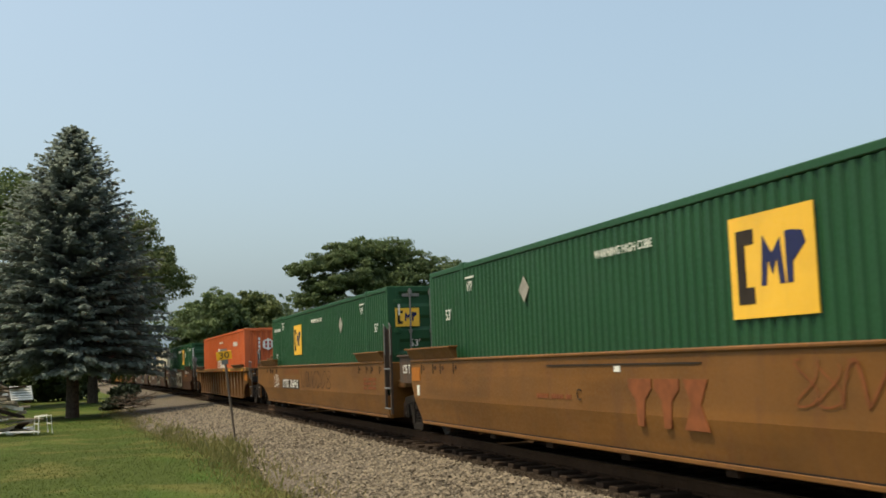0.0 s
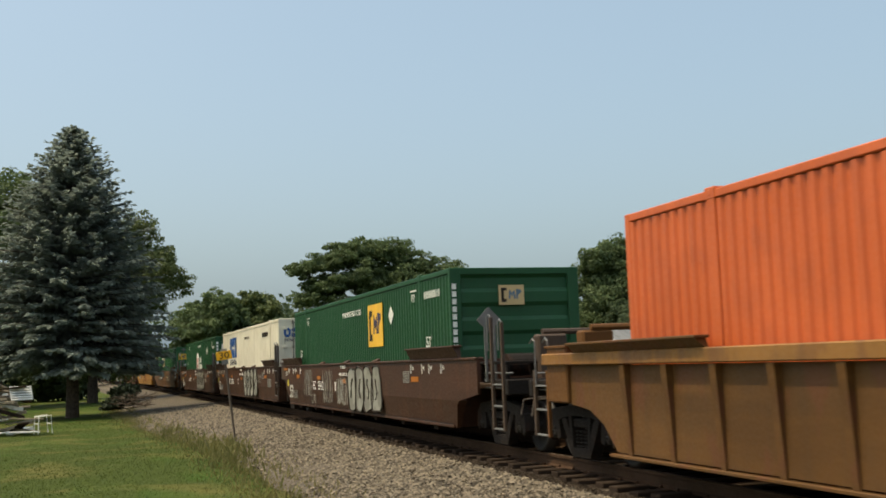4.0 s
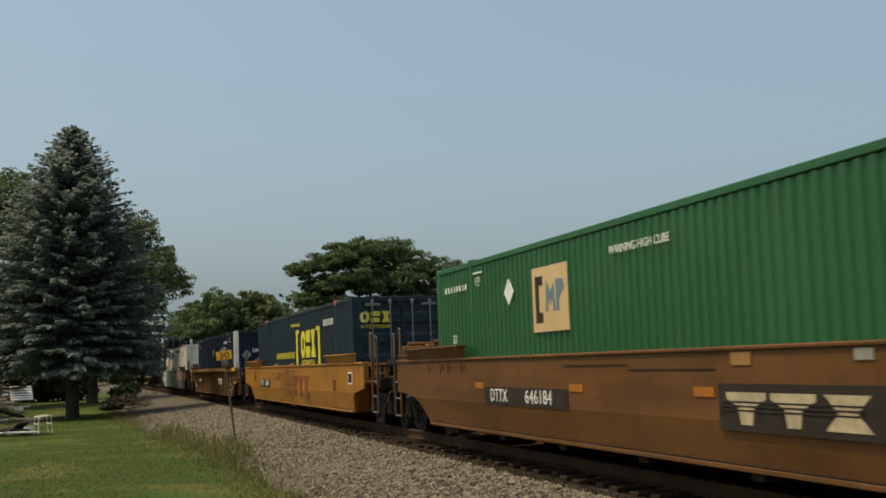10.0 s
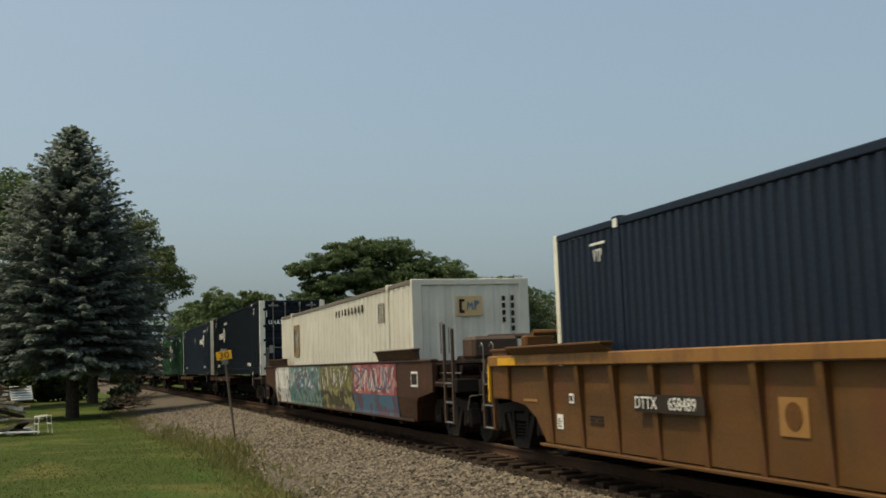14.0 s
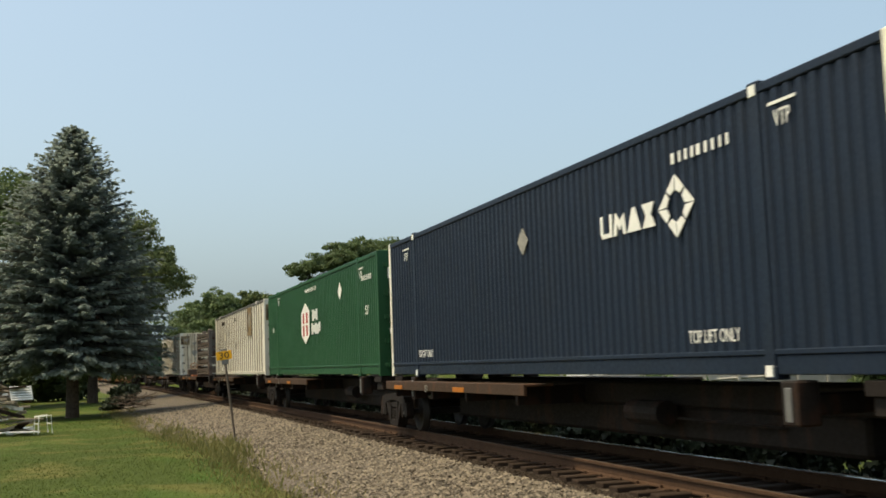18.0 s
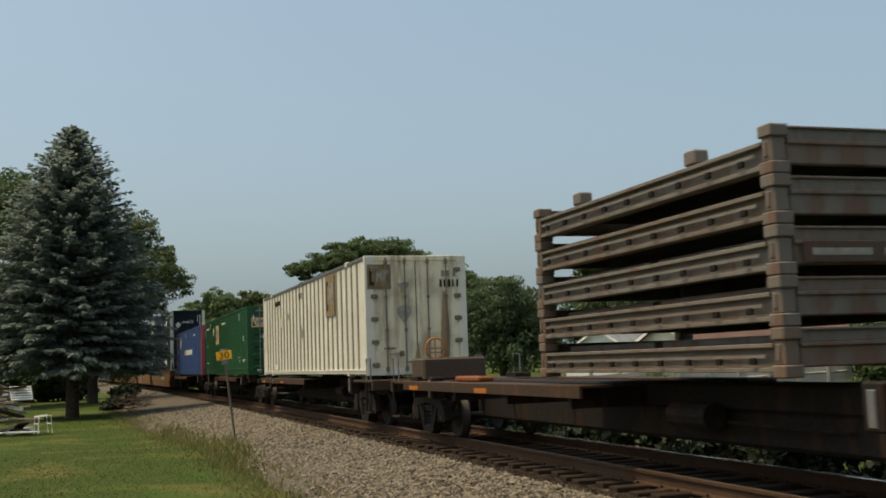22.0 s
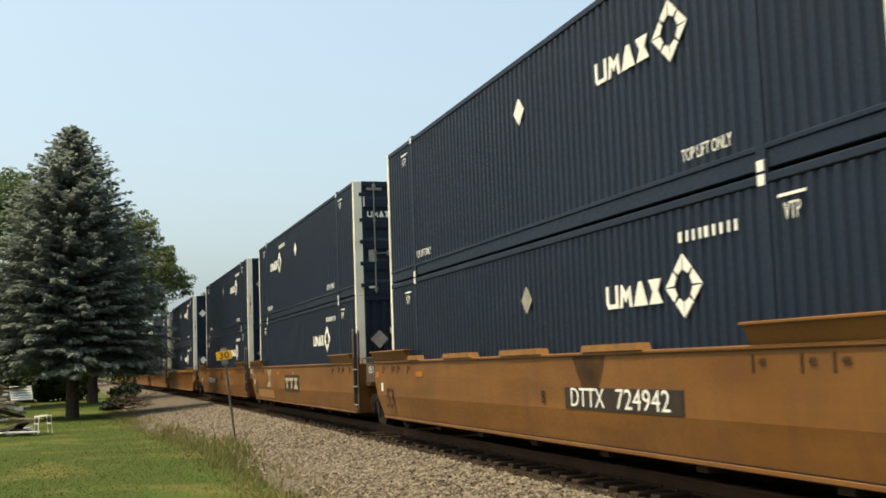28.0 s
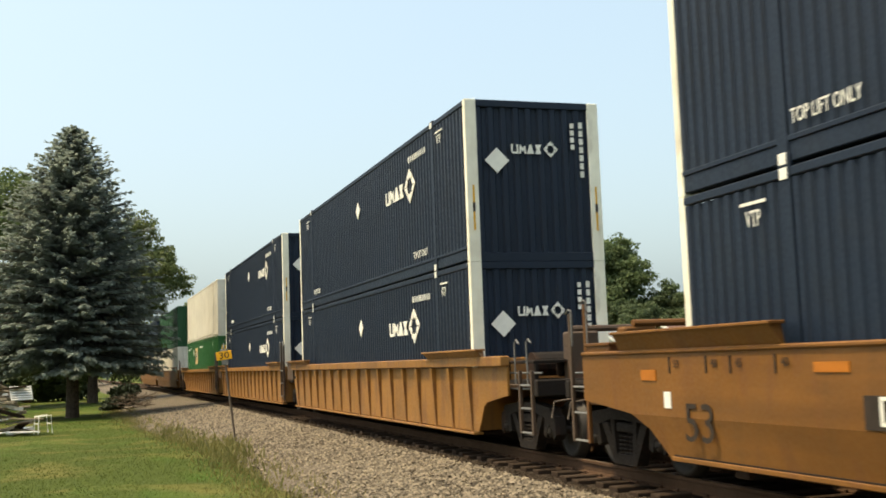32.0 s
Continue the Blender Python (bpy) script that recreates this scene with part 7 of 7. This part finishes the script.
woods("low_bushes", "low bushes at the foot of the ballast by the maple", [(-66, .9, .8, 1.2), (-70, 1.2, .8, 1.3), (-76, 1.7, .8, 1.4)], SHADE_LEAF, 54, .10, 3000)


# ---------------------------------------------------------------- grass
def grass(name, label, spots, mat, seed, hmin, hmax, lean=.5):
    rnd = random.Random(seed)
    V, F = [], []
    for x, y, k in spots:
        z = ground_height(x, y)
        d = y - Y0 - sideways(x)
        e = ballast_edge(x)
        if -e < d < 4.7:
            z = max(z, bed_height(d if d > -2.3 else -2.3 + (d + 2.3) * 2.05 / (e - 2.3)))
        h = rnd.uniform(hmin, hmax) * k
        a = rnd.uniform(0, 6.28)
        w = h * .05 + .006
        dx, dy = math.cos(a), math.sin(a)
        lx, ly = rnd.uniform(-lean, lean) * h, rnd.uniform(-lean, lean) * h
        n0 = len(V)
        V += [(x - dx * w, y - dy * w, z - .01), (x + dx * w, y + dy * w, z - .01), (x + lx * .4 + dx * w * .7, y + ly * .4 + dy * w * .7, z + h * .6), (x + lx * .4 - dx * w * .7, y + ly * .4 - dy * w * .7, z + h * .6), (x + lx, y + ly, z + h)]
        F += [(n0, n0 + 1, n0 + 2, n0 + 3), (n0 + 3, n0 + 2, n0 + 4)]
    me = bpy.data.meshes.new(name)
    me.from_pydata(V, [], F)
    me.materials.append(mat)
    tagged(new(name, me), label, "grass", kind="stuff")


LAWN = leafy("lawn_blades", (0.048, 0.069, 0.012), (0.077, 0.097, 0.019), trans=.5)
DRY = leafy("dry_grass_blades", (0.13, 0.12, 0.035), (0.30, 0.25, 0.10), trans=.2)
WEED = leafy("tall_weed_blades", (0.130, 0.135, 0.040), (0.25, 0.225, 0.085), trans=.35)
rg = random.Random(8)


def lawn_spots(n):
    out = []
    while len(out) < n:
        x = -14 - 40 * rg.random() ** 1.4
        y = rg.uniform(-6 + (-x - 14) * -.06, 3.3)
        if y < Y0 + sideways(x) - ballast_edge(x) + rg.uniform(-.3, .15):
            out.append((x, y, 1.0))
    return out


grass("lawn_grass", "short mown green grass blades", lawn_spots(46000), LAWN, 1, .014, .034)
grass("dry_grass", "dry straw-coloured grass by the ballast", [(x, Y0 + sideways(x) - ballast_edge(x) + rg.gauss(-.35, .40), 1) for x in (-15 - 50 * rg.random() ** 1.1 for _ in range(11000))], DRY, 2, .03, .10)
grass("tall_weeds", "tall green and straw weeds at the ballast's foot", [(x, Y0 + sideways(x) - ballast_edge(x) + rg.gauss(-.2, .25), rg.choice((.5, .8, 1.4))) for x in (rg.choice((rg.gauss(-29.5, 1.3), rg.gauss(-27.5, 1.6), rg.gauss(-36, 2.5), rg.uniform(-48, -17))) for _ in range(2400))], WEED, 3, .07, .24, .6)

# ---------------------------------------------------------------- speed sign
SIGN_Y = plain("sign_yellow", (0.80, 0.40, 0.02), .5, 0, .1)
sg_ = thing("speed_sign", "yellow track speed sign numbered 30 on a leaning post", "sign")
sg_.matrix_basis = Matrix.Translation((-30.0, 3.44, -.52)) @ Matrix.Rotation(radians(72), 4, 'Z') @ Matrix.Rotation(radians(-6.5), 4, 'Y')
part("post", Shape().tube([(0, 0, -.1), (0, 0, 2.56)], .030, 10), GEARSTEEL, sg_, "rusty brown steel post")
sp_ = part("plate", Shape().box(-.21, .21, -.05, -.035, 2.27, 2.50, .004), SIGN_Y, sg_, "yellow plate with black figures")
lettering(sp_, "30", .24, RUBBER, Matrix.Translation((0, -.053, 2.38)) @ NEAR @ Matrix.Diagonal((1.25, 1, 1, 1)))
part("backing_board", Shape().box(-.09, .09, -.034, -.028, 2.14, 2.56, .004), GALV, sg_)

# ---------------------------------------------------------------- lumber heap and white frame on the lawn
GREYWOOD = plain("weathered_grey_wood", (0.33, 0.27, 0.19), .85, 0, .45, 5)
WHITEPVC = plain("white_plastic_tube", (0.78, 0.76, 0.70), .5, 0, .1)
rj = random.Random(17)
for k in range(30):
    b = thing("loose_board", "weathered grey board in a heap on the lawn", "board", "heaped boards")
    l, w, h = rj.uniform(.7, 1.8), rj.uniform(.12, .4), rj.uniform(.04, .14)
    part("plank", Shape().box(-l / 2, l / 2, -w / 2, w / 2, 0, h, .012), GREYWOOD if k % 4 else (TIE if k % 8 else WHITEPVC), b)
    f = k / 30
    b.matrix_basis = Matrix.Translation((-43.5 + rj.uniform(-.9, .9), -3.35 + rj.uniform(-1.3, 1.0) * (1 - f * .7), -.60 + f * 1.75)) @ Euler((rj.uniform(-.12, .12), rj.uniform(-.25, .25), rj.uniform(-.8, 2.2))).to_matrix().to_4x4()
ch = thing("lawn_chair", "white tubular lawn chair frame tipped beside the board heap", "chair")
ch.matrix_basis = Matrix.Translation((-42.3, -2.0, -.60)) @ Matrix.Rotation(radians(-72), 4, 'Z')
for y in (-.28, .28):
    part("side_frame", Shape().tube([(.25, y, 0), (.22, y, .62), (-.2, y, .66), (-.25, y, .02)], .022, 6), WHITEPVC, ch)
part("seat_bar", Shape().tube([(.22, -.28, .36), (.22, .28, .36)], .02, 6).tube([(-.22, -.28, .36), (-.22, .28, .36)], .02, 6).tube([(.22, -.28, .62), (.22, .28, .62)], .02, 6), WHITEPVC, ch)
sr = thing("slatted_panel", "small white slatted panel leaning on the board heap", "panel")
sr.matrix_basis = Matrix.Translation((-43.0, -2.75, .62)) @ Euler((0, -.5, .35)).to_matrix().to_4x4()
for k in range(6):
    part("slat", Shape().box(-.02, .02, -.4, .4, k * .1, k * .1 + .065, .006), WHITEPVC, sr)
for y in (-.36, .36):
    part("stile", Shape().box(-.045, -.02, y - .03, y + .03, 0, .58, .006), WHITEPVC, sr)
lp = thing("white_pole", "long white pole lying on the grass", "pole")
part("tube", Shape().tube([(-42.2, -3.7, -.50), (-42.2, -2.1, -.52)], .03, 8), WHITEPVC, lp)
bp = thing("brush_pile", "dark pile of cut branches by the ballast", "brush pile")
s_ = Shape()
for k in range(60):
    a, e = rj.uniform(0, 6.28), rj.uniform(.0, .7)
    l = rj.uniform(.5, 1.3)
    c_ = Vector((-64 + rj.uniform(-1.2, 1.2), 2.0 + rj.uniform(-.8, .7), -.6 + rj.uniform(0, .8)))
    s_.tube([tuple(c_), tuple(c_ + Vector((math.cos(a) * l, math.sin(a) * l, e * .5)))], .03, 4, r2=.01)
tagged(part("brushwood", s_, BARK, bp), kind="stuff")

# ---------------------------------------------------------------- houses and fence beyond the line
SIDING = plain("cream_lap_siding", (0.66, 0.62, 0.50), .6, 0, .12)
SIDING2 = plain("grey_lap_siding", (0.40, 0.41, 0.38), .6, 0, .12)
SHINGLE = paint("brown_asphalt_shingle", (0.125, 0.062, 0.042), .9, (0.10, 0.07, 0.05), .5)
SHINGLE2 = paint("grey_asphalt_shingle", (0.22, 0.22, 0.22), .9, (0.10, 0.1, 0.1), .5)
TRIMW = plain("white_trim", (0.78, 0.77, 0.72), .5, 0, .1)
PANE = plain("dark_window_glass", (0.03, 0.035, 0.04), .1, 0, .1)


def garage(name, label, m, length, width, eave, rise, wall, side, roof):
    h = thing(name, label, "building")
    h.matrix_basis = m
    hw = width / 2
    s = Shape()
    n = int(eave / .16)
    for k in range(n):                                  # lapped boards of the gable
        z = k * eave / n
        s.prism([(-hw, z), (hw, z), (hw, z + eave / n), (-hw, z + eave / n)], -.02 - .012, .1, -.02)
    k, z = 0, eave
    while z < eave + rise - .05:
        f = 1 - (z - eave) / rise
        f2 = max(.01, 1 - (z + .16 - eave) / rise)
        s.prism([(-hw * f, z), (hw * f, z), (hw * f2, min(z + .16, eave + rise)), (-hw * f2, min(z + .16, eave + rise))], -.02 - .012, .1, -.02)
        z += .16
    tagged(part("gable_wall", s, wall, h), kind="stuff")
    part("side_wall", Shape().box(hw - .15, hw, .1, length, 0, eave), side, h)
    part("side_wall", Shape().box(-hw, -hw + .15, .1, length, 0, eave), side, h)
    part("rear_wall", Shape().box(-hw + .15, hw - .15, length - .15, length, 0, eave), side, h)
    for sg in (-1, 1):
        o = .35
        zo = eave - o * rise / hw
        part("roof_slope", Shape().add([(sg * (hw + o), -.3, zo), (0, -.3, eave + rise), (0, length + .3, eave + rise), (sg * (hw + o), length + .3, zo),
                                        (sg * (hw + o), -.3, zo + .12), (0, -.3, eave + rise + .13), (0, length + .3, eave + rise + .13), (sg * (hw + o), length + .3, zo + .12)],
                                       [(0, 1, 2, 3), (4, 7, 6, 5), (0, 4, 5, 1), (2, 6, 7, 3), (0, 3, 7, 4), (1, 5, 6, 2)]), roof, h)
        part("barge_board", Shape().add([(sg * (hw + o), -.33, zo - .04), (0, -.33, eave + rise - .04), (0, -.33, eave + rise + .14), (sg * (hw + o), -.33, zo + .13),
                                         (sg * (hw + o), -.30, zo - .04), (0, -.30, eave + rise - .04), (0, -.30, eave + rise + .14), (sg * (hw + o), -.30, zo + .13)],
                                        [(0, 1, 2, 3), (4, 7, 6, 5), (0, 4, 5, 1), (2, 6, 7, 3), (0, 3, 7, 4), (1, 5, 6, 2)]), TRIMW, h)
        part("gutter", Shape().box(sg * (hw + o) - .05, sg * (hw + o) + .05, -.3, length + .3, zo - .02, zo + .08, .02), TRIMW, h)
    return h


def bearing(deg, dist, z):
    return (-math.sin(radians(deg)) * dist, math.cos(radians(deg)) * dist, z)


x_, y_, _ = bearing(61.3, 55, 0)
gm = Matrix.Translation((x_, y_, -.95)) @ Matrix.Rotation(radians(21), 4, 'Z')
gg = garage("garage", "low cream-sided garage with a brown shingle roof", gm, 16, 4.6, 2.55, 1.35, SIDING, SIDING2, SHINGLE)
wn = part("window", Shape().box(-1.45, -1.2, -.05, -.03, .6, 2.2), PANE, gg)
part("window_frame", Shape().box(-1.5, -1.45, -.06, -.03, .55, 2.25).box(-1.2, -1.15, -.06, -.03, .55, 2.25), TRIMW, wn)
for k, yy in enumerate((5.5, 9.5)):
    vp = part("roof_vent", Shape().tube([(0, 0, 0), (0, 0, .4)], .07, 8).tube([(0, 0, .4), (0, 0, .46)], .12, 8), GALV, gg, at=Matrix.Translation((.1, yy, 3.95)))
x_, y_, _ = bearing(49.2, 66, 0)
garage("house", "grey-roofed house behind the fence", Matrix.Translation((x_, y_, -.95)) @ Matrix.Rotation(radians(60), 4, 'Z'), 12, 7, 2.9, 2.0, SIDING2, SIDING, SHINGLE2)
x_, y_, _ = bearing(64.6, 75, 0)
garage("house", "small white-gabled house among the trees", Matrix.Translation((x_, y_, -.95)) @ Matrix.Rotation(radians(40), 4, 'Z'), 9, 5, 2.6, 1.6, TRIMW, SIDING2, SHINGLE2)

FENCEW = plain("weathered_grey_fence_wood", (0.36, 0.34, 0.30), .85, 0, .35, 3)
fn = thing("board_fence", "weathered grey board fence with posts", "fence")
p0, p1 = Vector(bearing(66.5, 41, 0)), Vector(bearing(52.5, 43, 0))
n_ = 78
slat = Shape().box(-.135, .135, -.012, .012, 0, 1.68, .006).mesh("board", FENCEW)
post_ = Shape().box(-.06, .06, -.06, .06, 0, 1.85, .01).mesh("post", FENCEW)
hd_ = math.atan2((p1 - p0).y, (p1 - p0).x)
for k in range(n_):
    f = k / (n_ - 1)
    p = p0.lerp(p1, f)
    z = -.95 + .32 * f + rj.uniform(-.02, .02) + (.12 if f > .62 else 0)
    part("board", slat, FENCEW, fn, at=Matrix.Translation((p.x, p.y, z)) @ Matrix.Rotation(hd_ + rj.uniform(-.03, .03), 4, 'Z'))
    if k % 8 == 0:
        part("post", post_, FENCEW, fn, at=Matrix.Translation((p.x + .04, p.y - .07, z - .05)) @ Matrix.Rotation(hd_, 4, 'Z'))
for zz in (.35, 1.25):
    part("fence_rail", Shape().tube([(p0.x, p0.y - .03, -.95 + zz), (p1.x, p1.y - .03, -.63 + zz)], .05, 4), FENCEW, fn)


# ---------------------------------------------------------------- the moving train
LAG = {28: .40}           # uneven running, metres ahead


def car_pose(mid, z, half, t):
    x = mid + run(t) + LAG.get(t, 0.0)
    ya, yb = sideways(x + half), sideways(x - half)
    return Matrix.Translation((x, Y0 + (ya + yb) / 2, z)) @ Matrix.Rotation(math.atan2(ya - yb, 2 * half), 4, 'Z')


def motions():
    for ob, mid, z, half in MOVERS:
        walk(ob, [(t, car_pose(mid, z, half, t)) for t in range(0, 33)])
    for w, where, dx in WHEELS:
        ks = [k for k in range(0, 961) if -75 < where + run(k / 30) < -4]
        if not ks:
            continue
        def spin(k):
            return Matrix.Translation((dx, 0, .42)) @ Matrix.Rotation((run(k / 30) / .42) % (2 * math.pi), 4, 'Y')
        rows = [(k / 30, spin(k)) for k in ks]
        if ks[0] > 0:
            rows = [(0, spin(ks[0]))] + rows
        if ks[-1] < 960:
            rows.append((32, spin(ks[-1])))
        walk(w, rows)


motions()
